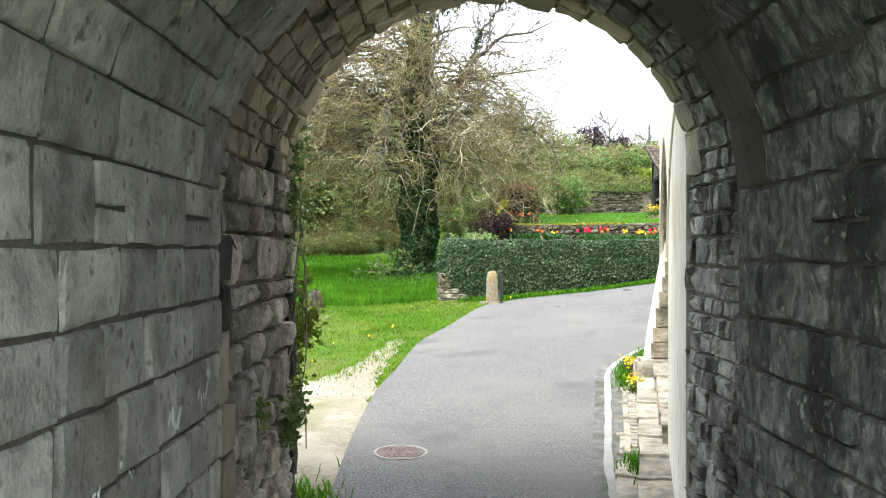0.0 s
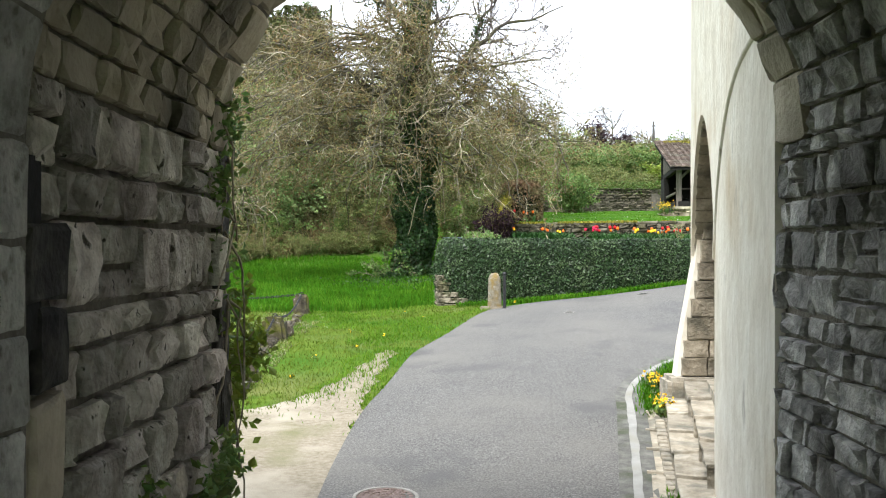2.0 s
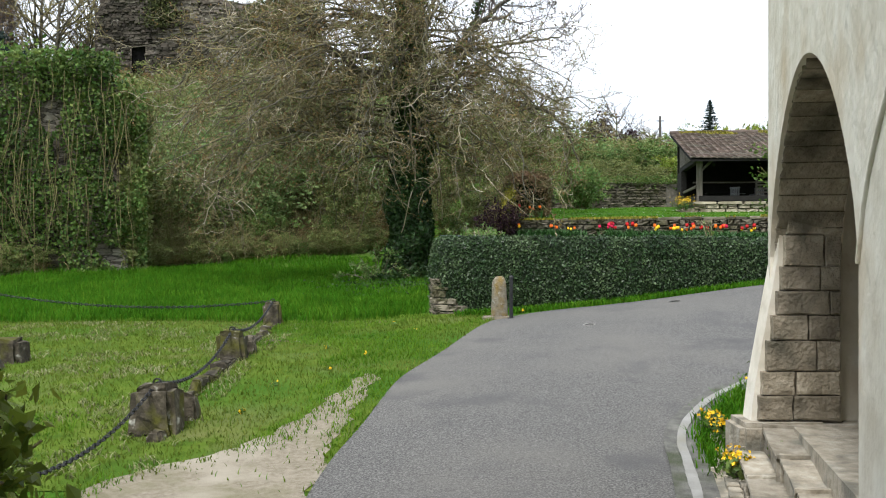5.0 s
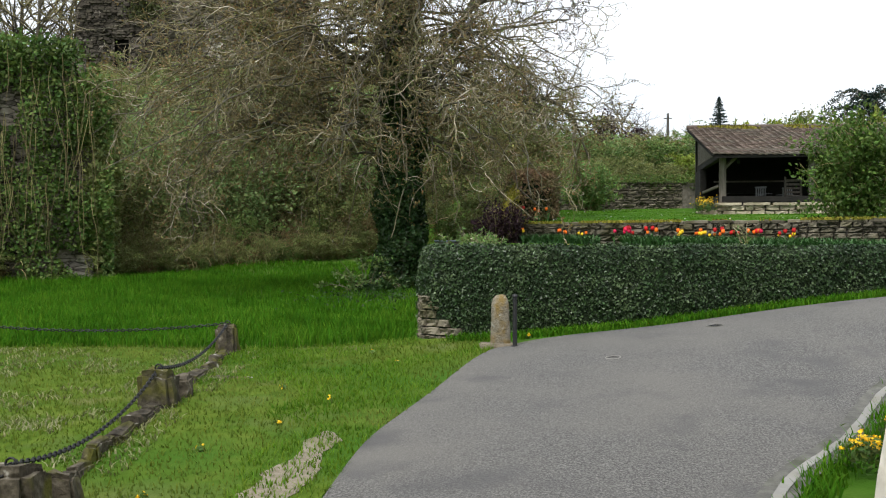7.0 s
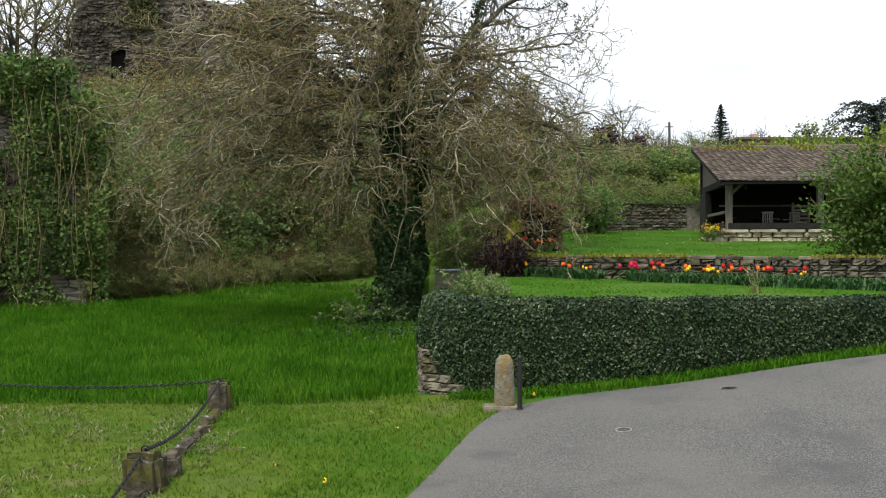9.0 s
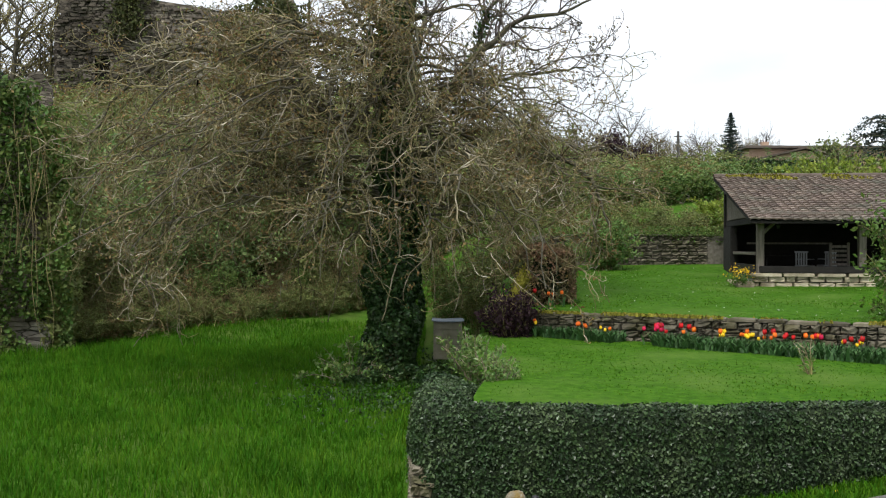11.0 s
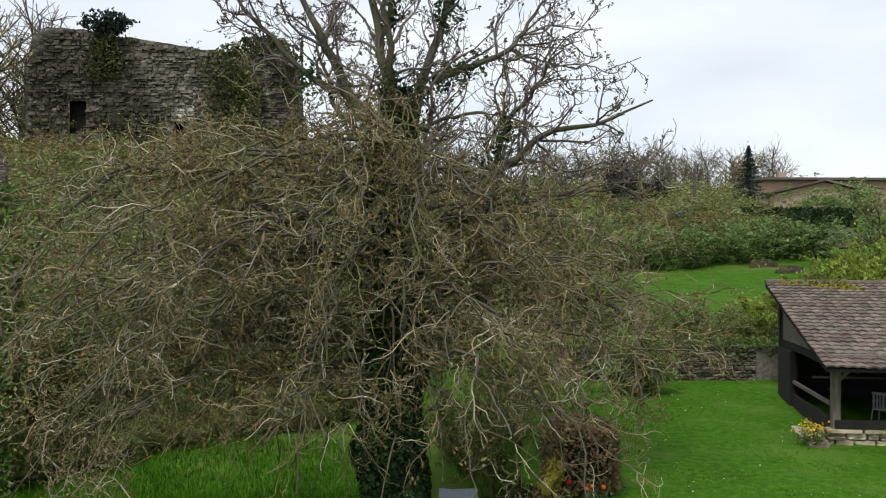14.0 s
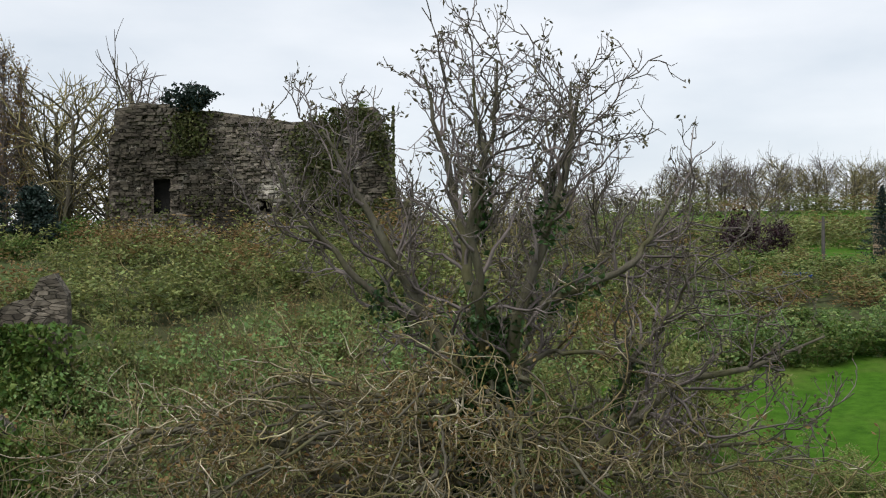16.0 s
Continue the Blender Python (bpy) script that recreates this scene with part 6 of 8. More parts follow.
def plant(k, x, y, s, sz=None, dz=0.0):
    if x < -2.5 and y > 50:
        room = 4.3 + (y - 11) * (0.178 if k in (1, 4) else 0.162) - float(height(x, y)) - dz
        sz = min(sz or s, max(room, 1.0) * rv.uniform(0.82, 1.04) / TALL[k])
        s = min(s, sz * 1.7)
    if y > 72 or x < -23 or x > 24:
        far_scrub.append((k, pose(x, y, float(height(x, y)) + dz, 0, 0, rv.uniform(0, 360)) @ Matrix.Diagonal((s, s, sz or s, 1))))
        return None
    if first[k]:
        first[k] = False
        return move(kinds[k], x, y, float(height(x, y)) + dz, s, rv.uniform(0, 360), sz)
    return place(kinds[k], x, y, s, rv.uniform(0, 360), sz, dz)


for row in range(5):
    n = 13 - row // 2
    for i in range(n + 1):
        u = i / n
        x = -22 + 21 * u + rv.uniform(-0.7, 0.7)
        edge = float(np.interp(x, [-24, -19, -15, -10, -4, -1], [47, 49, 51.5, 56, 60.5, 62.5]))
        y = edge + 1.6 + row * 3.1 + rv.uniform(-0.9, 0.9)
        k = rv.choice(([5, 5, 6] if -14.5 < x < -7 else [6, 6, 5, 4]) if row in (1, 2) else [2, 1, 0, 1, 4] if row == 0 else [1, 4, 0, 1, 4, 2])
        plant(k, x, y, rv.uniform(0.6, 1.0) if row == 0 else rv.uniform(0.85, 1.2), None, -0.1)
for i in range(30):
    x = -22 + i * 0.72 + rv.uniform(-0.3, 0.3)
    y = float(np.interp(x, [-24, -19, -15, -10, -4, -1], [47, 49, 51.5, 56, 60.5, 62.5])) + rv.uniform(-0.2, 0.9)
    plant(rv.choice([1, 4, 4]), x, y, rv.uniform(0.34, 0.55), None, -0.1)
for i in range(46):
    x = -21 + i * 0.45 + rv.uniform(-0.3, 0.3)
    y = float(np.interp(x, [-24, -19, -15, -10, -4, -1], [47, 49, 51.5, 56, 60.5, 62.5])) + rv.uniform(-1.0, 0.3)
    plant(rv.choice([0, 2, 1, 0]), x, y, rv.uniform(0.28, 0.5), rv.uniform(0.22, 0.36), -0.1)
# brush and young trees behind the trunk and the garden
for i in range(34):
    x, y = rv.uniform(-6, 8), rv.uniform(58.5, 84)
    plant(rv.choice([0, 2, 1, 4, 0]), x, y, rv.uniform(0.75, 1.1), None, -0.1)
for i in range(12):
    x = rv.uniform(-0.5, 3.2)
    plant(rv.choice([1, 2, 0]), x, rv.uniform(47.5, 56), rv.uniform(0.45, 0.7), None, 0.0)
for i in range(40):
    plant(rv.choice([1, 4, 2, 0, 0]), rv.uniform(2.5, 18), rv.uniform(57.0, 61.5), rv.uniform(0.45, 0.7), rv.uniform(0.28, 0.42), 0.0)
# hedgerow across the upper field, and scrub near the house
for i in range(26):
    x = 6 + i * 0.68
    plant(rv.choice([2, 2, 0, 3]), x + rv.uniform(-0.4, 0.4), 80 + 0.2 * (x - 8) + rv.uniform(-0.9, 0.9), rv.uniform(0.7, 1.0), rv.uniform(0.42, 0.78), -0.2)
for i in range(56):
    x = rv.uniform(-2, 24)
    plant(rv.choice([0, 2, 2, 4, 1]), x, rv.uniform(85, 118), rv.uniform(1.0, 1.4), rv.uniform(0.35, 0.55), -0.2)
for i in range(34):
    plant(rv.choice([1, 4, 0, 2]), rv.uniform(6, 24), rv.uniform(94, 122), rv.uniform(0.9, 1.4), rv.uniform(0.4, 0.7), -0.2)
for i in range(16):
    plant(2, rv.uniform(-38, -28.5), rv.uniform(82, 94), rv.uniform(1.2, 1.7), rv.uniform(1.2, 1.7), -0.2)
for i in range(14):
    plant(rv.choice([2, 0, 1]), rv.uniform(20, 27), rv.uniform(99, 108), rv.uniform(0.8, 1.1), rv.uniform(0.2, 0.32), -0.2)
for i in range(9):
    plant(rv.choice([3, 3, 0]), rv.uniform(36, 48), rv.uniform(112, 126), rv.uniform(0.9, 1.3), rv.uniform(0.5, 0.75), -0.2)
for i in range(9):
    plant(rv.choice([2, 3]), rv.uniform(22, 32), rv.uniform(66, 80), rv.uniform(0.6, 0.9), rv.uniform(0.4, 0.6), -0.2)
bright = shrub("bank_bush", "bright yellow-green spring bush on the bank behind the shed", "bush", 419, 1.6, 2.6, 16, 4200, 0.095, M_YGREEN, M_TWIG_DARK, 0.0, "bank bushes", clump=0.55)
move(bright, 14.0, 57.6, float(height(14.0, 57.6)) - 0.2, 1.1, 0, 1.3)
for i in range(16):
    bx, by = 13.2 + i * 0.75 + rv.uniform(-0.5, 0.5), rv.uniform(57.2, 61)
    place(bright, bx, by, rv.uniform(0.8, 1.15), rv.uniform(0, 360), rv.uniform(0.9, 1.3), -0.2)
for i in range(14):
    bx, by = 17.6 + i * 0.55 + rv.uniform(-0.4, 0.4), rv.uniform(61.5, 66)
    place(bright, bx, by, rv.uniform(0.9, 1.25), rv.uniform(0, 360), rv.uniform(0.85, 1.1) + 0.02 * i, -0.2)
for i in range(16):
    plant(rv.choice([0, 3, 2]), rv.uniform(36, 60), rv.uniform(78, 104), rv.uniform(0.4, 0.6), None, -0.2)
for i in range(36):
    plant(rv.choice([4, 1, 0, 4]), rv.uniform(-58, -19), rv.uniform(60, 104), rv.uniform(1.5, 2.3), rv.uniform(1.0, 1.5), -0.3)
for i in range(60):
    plant(rv.choice([1, 4, 0, 4]), rv.uniform(-27, -4), rv.uniform(72, 86.5), rv.uniform(1.3, 1.8), rv.uniform(0.9, 1.3), -0.3)
# brown scrub under the skyline
for i in range(46):
    plant(rv.choice([1, 4, 4, 0]), -12 + i * 2.6 + rv.uniform(-1, 1), rv.uniform(128, 158) + (24 if i > 15 else 0), rv.uniform(1.7, 2.6), rv.uniform(0.8, 1.15), -0.3)

for i in range(64):
    plant(rv.choice([1, 4, 0, 4, 2]), -70 + i * 2.4 + rv.uniform(-1, 1), rv.uniform(160, 185), rv.uniform(2.2, 2.9), rv.uniform(0.75, 1.0), -0.3)
for bx, by in ((37.4, 125), (38.9, 124.4), (40.1, 125.2), (41.4, 124.8)):
    plant(3, bx, by, 0.65, rv.uniform(0.36, 0.46), -0.2)
for i in range(40):
    plant(rv.choice([1, 4, 4]), -60 + i * 4.2 + rv.uniform(-1, 1), rv.uniform(262, 276), rv.uniform(3.5, 4.5), rv.uniform(0.7, 1.0), -0.3)
for sx in (14.6, 15.4, 16.3):
    plant(2, sx, 90.3, 0.8, 0.28, 0)
scrub = thing("hillside_scrub", "far brown and olive scrub covering the hillside", "scrub", kind="stuff")
for k in range(7):
    ms = [m for i, m in far_scrub if i == k]
    if not ms:
        continue
    for child in kinds[k].children:
        me = child.data
        co = np.empty(len(me.vertices) * 3, dtype=np.float32)
        me.vertices.foreach_get("co", co)
        co = co.reshape(-1, 3)
        li = np.empty(len(me.loops), dtype=np.int32)
        me.loops.foreach_get("vertex_index", li)
        li = li.reshape(-1, 4)
        half = li[: int(len(li) * 0.2)]
        if not child.name.startswith("brushwood"):
            # coarser clumps on the far hillside
            quad = co.reshape(-1, 4, 3)
            mid = quad.mean(1, keepdims=True)
            co = (mid + (quad - mid) * 1.75)[::4 if k in (0, 2, 3, 5, 6) else 2].reshape(-1, 3)
            half = np.arange(len(co)).reshape(-1, 4)
        vv = np.concatenate([co @ np.array(m.to_3x3()).T + np.array(m.translation) for m in ms])
        ff = np.concatenate([half + i * len(co) for i in range(len(ms))])
        tagged(fast("scrub_" + child.name.split(".")[0], vv, ff, me.materials[0], scrub), kind="stuff")

# ground cover and brambles on the bank's foot
rg = np.random.default_rng(77)
n = 42000
ux = rg.uniform(-23, 1.5, n)
ue = np.interp(ux, [-24, -19, -15, -10, -4, -1, 3], [47, 49, 51.5, 56, 60.5, 62.5, 66])
uy = ue - 0.9 + rg.random(n) ** 1.4 * 9
lump = np.array([noise.noise(Vector((a * 0.8, b * 0.8, 4))) for a, b in zip(ux, uy)])
okm = lump > -0.12
ux, uy, ue, lump = ux[okm], uy[okm], ue[okm], lump[okm]
uz = height(ux, uy) + rg.random(len(ux)) * (0.25 + 0.9 * np.clip(lump, 0, 1)) * np.clip(uy - ue + 1.2, 0.2, 1.2)
brake = thing("undergrowth_leaves", "low ivy, nettles and brambles on the bank", "undergrowth", kind="stuff")
pick = rg.random(len(ux))
for nm, lo_, hi_, mt in (("ground_ivy", 0.0, 0.45, M_DULL), ("nettles", 0.45, 0.75, M_OLIVE), ("dead_leaves", 0.75, 1.0, M_BROWN_LEAF)):
    k_ = (pick >= lo_) & (pick < hi_)
    leaves(nm, np.column_stack([ux, uy, uz])[k_], 0.095, mt, brake, 78, np.tile([0, -0.4, 0.6], (int(k_.sum()), 1)), 0.9)
arcs = []
for i in range(1500):
    x_ = rg.uniform(-22.5, 1.0)
    y_ = float(np.interp(x_, [-24, -19, -15, -10, -4, -1, 3], [47, 49, 51.5, 56, 60.5, 62.5, 66])) + rg.random() ** 1.3 * 7 - 0.3
    arcs.append(bend(rg, (x_, y_, float(height(x_, y_)) - 0.05), (rg.normal() * 0.5, -0.5 + rg.normal() * 0.4, 1), rg.uniform(0.9, 2.6), 0.016, 0.009, 7, 0.14, 0.05, -0.5))
tagged(tubes("bramble_stems", arcs, M_TWIG_DARK, brake, 3), kind="stuff")

# garden plants
g1 = shrub("garden_bush", "bright green rounded garden bush by the back wall", "bush", 411, 0.85, 2.1, 26, 6000, 0.085, M_GREEN, M_TWIG_DARK)
move(g1, 6.4, 53.4, 4.85)
g2 = shrub("garden_bush", "large leafy green bush standing on the terrace", "bush", 412, 1.5, 3.1, 34, 11000, 0.085, M_BUSH, M_TWIG_DARK)
move(g2, 11.55, 38.4, 3.95)
g3 = shrub("purple_bush", "dense dark purple garden shrub", "bush", 413, 0.62, 1.35, 36, 5200, 0.06, M_PURPLE, M_TWIG_DARK)
move(g3, 2.05, 41.0, 3.35)
g4 = shrub("sapling", "pale green young shrub at the lawn's edge", "shrub", 414, 0.4, 1.05, 12, 900, 0.06, M_GREEN, M_TWIG)
move(g4, 1.2, 36.2, 2.9)
place(g4, 1.45, 34.6, 0.8, 80, 0.8, 1.2)
place(g4, 1.0, 38.5, 1.1, 150, 1.2, 0.9)
g5 = shrub("gate_bush", "leafy green shrub rooted in the gate's outer face", "bush", 415, 0.42, 1.35, 26, 9000, 0.055, M_YGREEN, M_TWIG_DARK, -0.02)
g5.matrix_basis = pose(-1.78, 9.36, 1.7, -38, 0, 0)
g6 = shrub("ivy_clump", "dark ivy clump at the tree's foot", "ivy", 416, 1.1, 1.1, 18, 6500, 0.09, M_IVY, M_TWIG_DARK, -0.08)
move(g6, -0.2, 43.6, 1.75)
place(g6, -1.7, 43.7, 0.75, 100, 0.6)
place(g6, 0.3, 41.2, 0.7, 40, 0.8, 0.3)
rg = np.random.default_rng(79)
n = 7000
gx, gy = rg.normal(-0.4, 1.3, n), rg.normal(42.6, 1.9, n)
okm = (np.array([noise.noise(Vector((a * 1.2, b * 1.2, 8))) for a, b in zip(gx, gy)]) > -0.2) & (gx < 0.9)
gx, gy = gx[okm], gy[okm]
cover = thing("ground_ivy", "dark ivy creeping over the bare earth round the tree", "ivy", kind="stuff")
leaves("leafage", np.column_stack([gx, gy, height(gx, gy) + 0.02 + rg.random(len(gx)) * 0.16]), 0.095, M_IVY, cover, 80, np.tile([0, 0, 1.0], (len(gx), 1)), 0.7, 1.2)
g7 = shrub("young_branches", "spray of bright young leaves by the trunk", "shrub", 417, 1.5, 1.4, 12, 1100, 0.085, M_GREEN, M_TWIG, -0.12)
move(g7, -2.2, 44.0, 1.9)
sap = shrub("sapling", "thin young rose stem on the lawn", "shrub", 418, 0.22, 0.8, 4, 60, 0.05, M_GREEN, M_TWIG)
move(sap, 7.6, 35.2, low_lawn(7.6, 35.2))

# clipped reddish hedge block
rh_ = thing("clipped_hedge", "clipped reddish photinia hedge block", "hedge", at=(3.15, 43.2, 4.15))
bm = box_bm(bmesh.new(), -0.72, 0.72, -0.6, 0.6, -0.1, 1.5, 0.42)
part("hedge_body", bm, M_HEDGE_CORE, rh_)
rg = np.random.default_rng(6)
n = 7000
q = rg.uniform(-1, 1, (n, 3))
ax = rg.integers(0, 3, n)
q[np.arange(n), ax] = np.sign(q[np.arange(n), ax])
q[:, 2] = np.where(ax == 2, 1, q[:, 2])
q /= (np.abs(q) ** 4).sum(1)[:, None] ** (1 / 4)
leaves("foliage", q * np.array([0.78, 0.66, 0.82]) + np.array([0, 0, 0.78]) + rg.normal(size=(n, 3)) * 0.04, 0.07, M_RED_HEDGE, rh_, 7)


# ---- tulips ----
def tulip(mat, label):
    t = thing("tulip", label, "tulip", "tulips along the terrace wall")
    tubes("stem", [([(0, 0, -0.05), (0.01, 0, 0.2), (0.0, 0.01, 0.40)], [0.009, 0.008, 0.007])], M_TUL_LEAF, t, 5)
    bm = bmesh.new()
    rows_ = []
    for z, r_ in ((0.385, 0.012), (0.40, 0.042), (0.435, 0.056), (0.475, 0.05), (0.50, 0.034)):
        rows_.append([bm.verts.new((r_ * (1 + 0.12 * math.cos(3 * a)) * math.cos(a), r_ * (1 + 0.12 * math.cos(3 * a)) * math.sin(a), z + (0.018 * math.cos(6 * a) if z > 0.49 else 0))) for a in [i * math.pi / 6 for i in range(12)]])
    for p, q in zip(rows_, rows_[1:]):
        for i in range(12):
            bm.faces.new((p[i], p[(i + 1) % 12], q[(i + 1) % 12], q[i]))
    part("bloom", bm, mat, t, smooth=True)
    for k in range(3):
        a = k * 2.2
        bm = bmesh.new()
        l_ = [((0.0, 0.02), 0.0), ((0.05, 0.035), 0.12), ((0.11, 0.03), 0.24), ((0.19, 0.0), 0.30)]
        left, right = [], []
        for (o, w), z in l_:
            c = Vector((o * math.cos(a), o * math.sin(a), z))
            s = Vector((-math.sin(a), math.cos(a), 0)) * max(w, 0.001)
            left.append(bm.verts.new(c - s))
            right.append(bm.verts.new(c + s + Vector((0, 0, 0.004))))
        for i in range(3):
            bm.faces.new((left[i], right[i], right[i + 1], left[i + 1]))
        part("leaf", bm, M_TUL_LEAF, t)
    return t


tul = [tulip(M_RED, "red tulip in bloom before the terrace wall"), tulip(M_ORANGE, "orange tulip in bloom before the terrace wall"),
       tulip(M_YELLOW, "yellow tulip in bloom before the terrace wall"), tulip(M_PINK, "crimson tulip in bloom before the terrace wall")]
used = [False] * 4


def put_tulip(k, x, y, z, s=1.0):
    m = pose(x, y, z, rv.uniform(-9, 9), rv.uniform(-9, 9), rv.uniform(0, 360)) @ Matrix.Diagonal((s * 0.85, s * 0.85, s * 0.88, 1))
    if not used[k]:
        used[k] = True
        tul[k].matrix_basis = m
        return
    copy_thing(tul[k], m)


BEDS = [(2.75, 0.1, 2, [2, 1]), (3.75, 0.22, 4, [1, 0]), (4.3, 0.15, 3, [1, 2]), (5.35, 0.3, 11, [3, 3, 0]), (6.1, 0.12, 4, [1, 0]), (6.85, 0.14, 4, [2, 2, 1]), (7.35, 0.2, 9, [2, 2, 2, 1]),
        (7.75, 0.15, 5, [0, 1]), (8.4, 0.4, 8, [0, 0, 3, 1]), (9.3, 0.4, 8, [0, 1, 0, 2])]
for x, w, n, cs in BEDS:
    for i in range(n):
        px = x + rv.uniform(-w, w)
        py = float(np.interp(px, [p[0] for p in FW], [p[1] for p in FW])) - rv.uniform(0.2, 0.75)
        put_tulip(rv.choice(cs), px, py, low_lawn(px, py), rv.uniform(0.9, 1.25))
for i in range(4):
    put_tulip(rv.choice([0, 1]), 2.6 + rv.uniform(-0.35, 1.2), 42.0 + rv.uniform(0, 0.5), 4.15, rv.uniform(0.9, 1.2))
rg = np.random.default_rng(44)
n = 3600
fx = rg.uniform(2.6, 12.5, n)
fy = np.interp(fx, [p[0] for p in FW], [p[1] for p in FW]) - 0.1 - rg.random(n) * np.interp(fx, [2.6, 6, 12], [0.35, 0.85, 1.1])
dens = np.array([noise.noise(Vector((x * 1.1, y * 1.1, 7))) for x, y in zip(fx, fy)]) > np.interp(fx, [2.6, 5, 7], [0.1, -0.1, -0.5])
fx, fy = fx[dens], fy[dens]
bed = thing("flower_bed_leaves", "broad green tulip and perennial leaves in the bed", "flower bed", kind="stuff")
blades("leaves", np.column_stack([fx, fy, 3.08 + 0.042 * (fy - 31.5)]), 0.25, M_TUL_LEAF, bed, 5, 1.1, 0.034)

# yellow flowers by the pier, shed and gutter
def flower_clump(x, y, z, r_, n, label="clump of small yellow flowers", seed=1):
    rg = np.random.default_rng(seed)
    t = thing("flower_clump", label, "flowers", at=(x, y, z))
    p = rg.normal(size=(n * 4, 3)) * np.array([r_, r_, r_ * 0.6]) + np.array([0, 0, r_ * 0.8])
    leaves("foliage", p, 0.05, M_DULL, t, seed)
    c = rg.normal(size=(n, 3)) * np.array([r_ * 0.8, r_ * 0.8, r_ * 0.4]) + np.array([0, 0, r_ * 1.7])
    leaves("blossoms", np.repeat(c, 3, axis=0) + rg.normal(size=(n * 3, 3)) * 0.012, 0.04, M_YELLOW, t, seed + 1, None, 1.0, 1.0)


flower_clump(3.2, 17.35, 0.72, 0.11, 42, seed=3)
flower_clump(3.38, 18.55, 0.95, 0.08, 26, seed=4)
flower_clump(3.42, 19.1, 0.95, 0.08, 22, seed=5)
flower_clump(4.6, 20.9, 1.15, 0.13, 50, seed=6)
flower_clump(5.3, 21.6, 1.25, 0.14, 55, seed=7)
flower_clump(9.55, 46.9, 4.6, 0.22, 120, seed=8)
flower_clump(3.6, 17.25, 0.96, 0.07, 2, "small green weed on the step", 9)
for i, (x, y) in enumerate([(4.1, 29.75), (6.1, 29.95), (1.9, 29.3), (-1.2, 24.7), (-2.0, 25.8), (-0.4, 27.5), (-2.4, 22.2), (-1.7, 23.4), (-0.9, 28.8), (-2.6, 20.6)]):
    flower_clump(x, y, float(height(x, y)) + 0.02, 0.025, 2, "tiny yellow dandelions in the grass", 20 + i)

# ferns and creepers on the gate's stones
for i, (x, y, z, n, r_) in enumerate([(ELX + 0.1, 8.55, 1.72, 420, 0.13), (ELX + 0.08, 8.95, 1.8, 260, 0.1), (ELX + 0.06, 7.3, 1.95, 90, 0.07), (ELX + 0.05, 8.9, 3.5, 160, 0.12), (ELX + 0.04, 9.2, 3.9, 260, 0.2), (ELX + 0.02, 9.25, 2.9, 160, 0.3)]):
    rg = np.random.default_rng(60 + i)
    t = thing("wall_fern", "small green creeper rooted in the wall joints", "creeper", at=(x, y, z))
    leaves("foliage", rg.normal(size=(n, 3)) * np.array([0.05, r_, r_ * 0.8]), 0.042, M_GREEN, t, 70 + i)
rg = np.random.default_rng(88)
vines = []
for i in range(12):
    y0 = 9.05 + rg.random() * 0.2
    vines.append(grow(rg, (ELX + 0.06, y0, rg.uniform(2.2, 3.9)), (0.05, rg.normal() * 0.4, -1), rg.uniform(0.5, 1.6), 0.009, 0.005, 9, 0.35, -0.1))
vines = [(np.column_stack([np.clip(p[:, 0], ELX + 0.03, ELX + 0.14), np.clip(p[:, 1], 8.3, 9.3), p[:, 2]]), r) for p, r in vines]
cr = thing("dry_creeper", "thin dry creeper stems clinging to the jamb", "creeper")
for ln in vines:
    tubes("stem", [ln], M_TWIG, cr, 4)

# ---- grass ----
rg = np.random.default_rng(5)


def inside(x, y, a, b):
    """True between two curves of the plan, by y."""
    la, lb = catmull(a, 80), catmull(b, 80)
    return (x > np.interp(y, la[:, 1], la[:, 0])) & (x < np.interp(y, lb[:, 1], lb[:, 0]))


n = 80000
x = rg.uniform(-17, 0.6, n)
y = 30.2 + rg.random(n) ** 1.15 * 27
edge = np.interp(x, [-19, -15, -10, -4, -1], [49.5, 52, 56.5, 61, 63])
ok = (y < edge + 1.5) & ~((x > -0.25) & (y > 30)) & (np.hypot(x + 1.1, y - 45) > 0.8)
x, y = x[ok], y[ok]
meadow = thing("meadow_grass", "lush long green meadow grass", "grass", kind="stuff")
patch = np.array([0.9 + 0.5 * noise.noise(Vector((a * 0.25, b * 0.25, 0))) for a, b in zip(x, y)])
blades("blades", np.column_stack([x, y, height(x, y)]), 0.26 * patch, M_GRASS, meadow, 6, 0.6, 0.013)
n = 90000
x = rg.uniform(-12, 2.2, n)
y = 16.5 + rg.random(n) * 14
la, lb = catmull(SAND_L, 80), catmull(SAND_R, 80)
sl, sr = np.interp(y, la[:, 1], la[:, 0]), np.interp(y, lb[:, 1], lb[:, 0])
deep_in = np.minimum((x - sl) / 0.55, (sr - x) / 0.18) + 0.45 * np.array([noise.noise(Vector((a * 1.7, b * 1.7, 2))) for a, b in zip(x, y)])
bald = np.clip(deep_in, 0, 1) * np.interp(y, [17, 19.5, 21, 22.5], [1.0, 0.85, 0.4, 0.0])
ok = ~((x > sl - 0.1) & (x < sr + 0.1) & (y < 24.2) & (rg.random(n) < bald)) & ~inside(x, y, ROAD_L[:11], [(a + 0.0, b) for a, b in ROAD_R[:11]])
ok &= (x < np.interp(y, [16, 18, 20, 22.5, 25, 27.6, 28.7, 31], [-1.2, -1.15, -0.85, -0.5, 0.15, 0.95, 1.4, 1.4])) & ~((x > -0.1) & (y > 29.9))
x, y = x[ok], y[ok]
verge = thing("verge_grass", "short bright grass with dry patches beside the lane", "grass", kind="stuff")
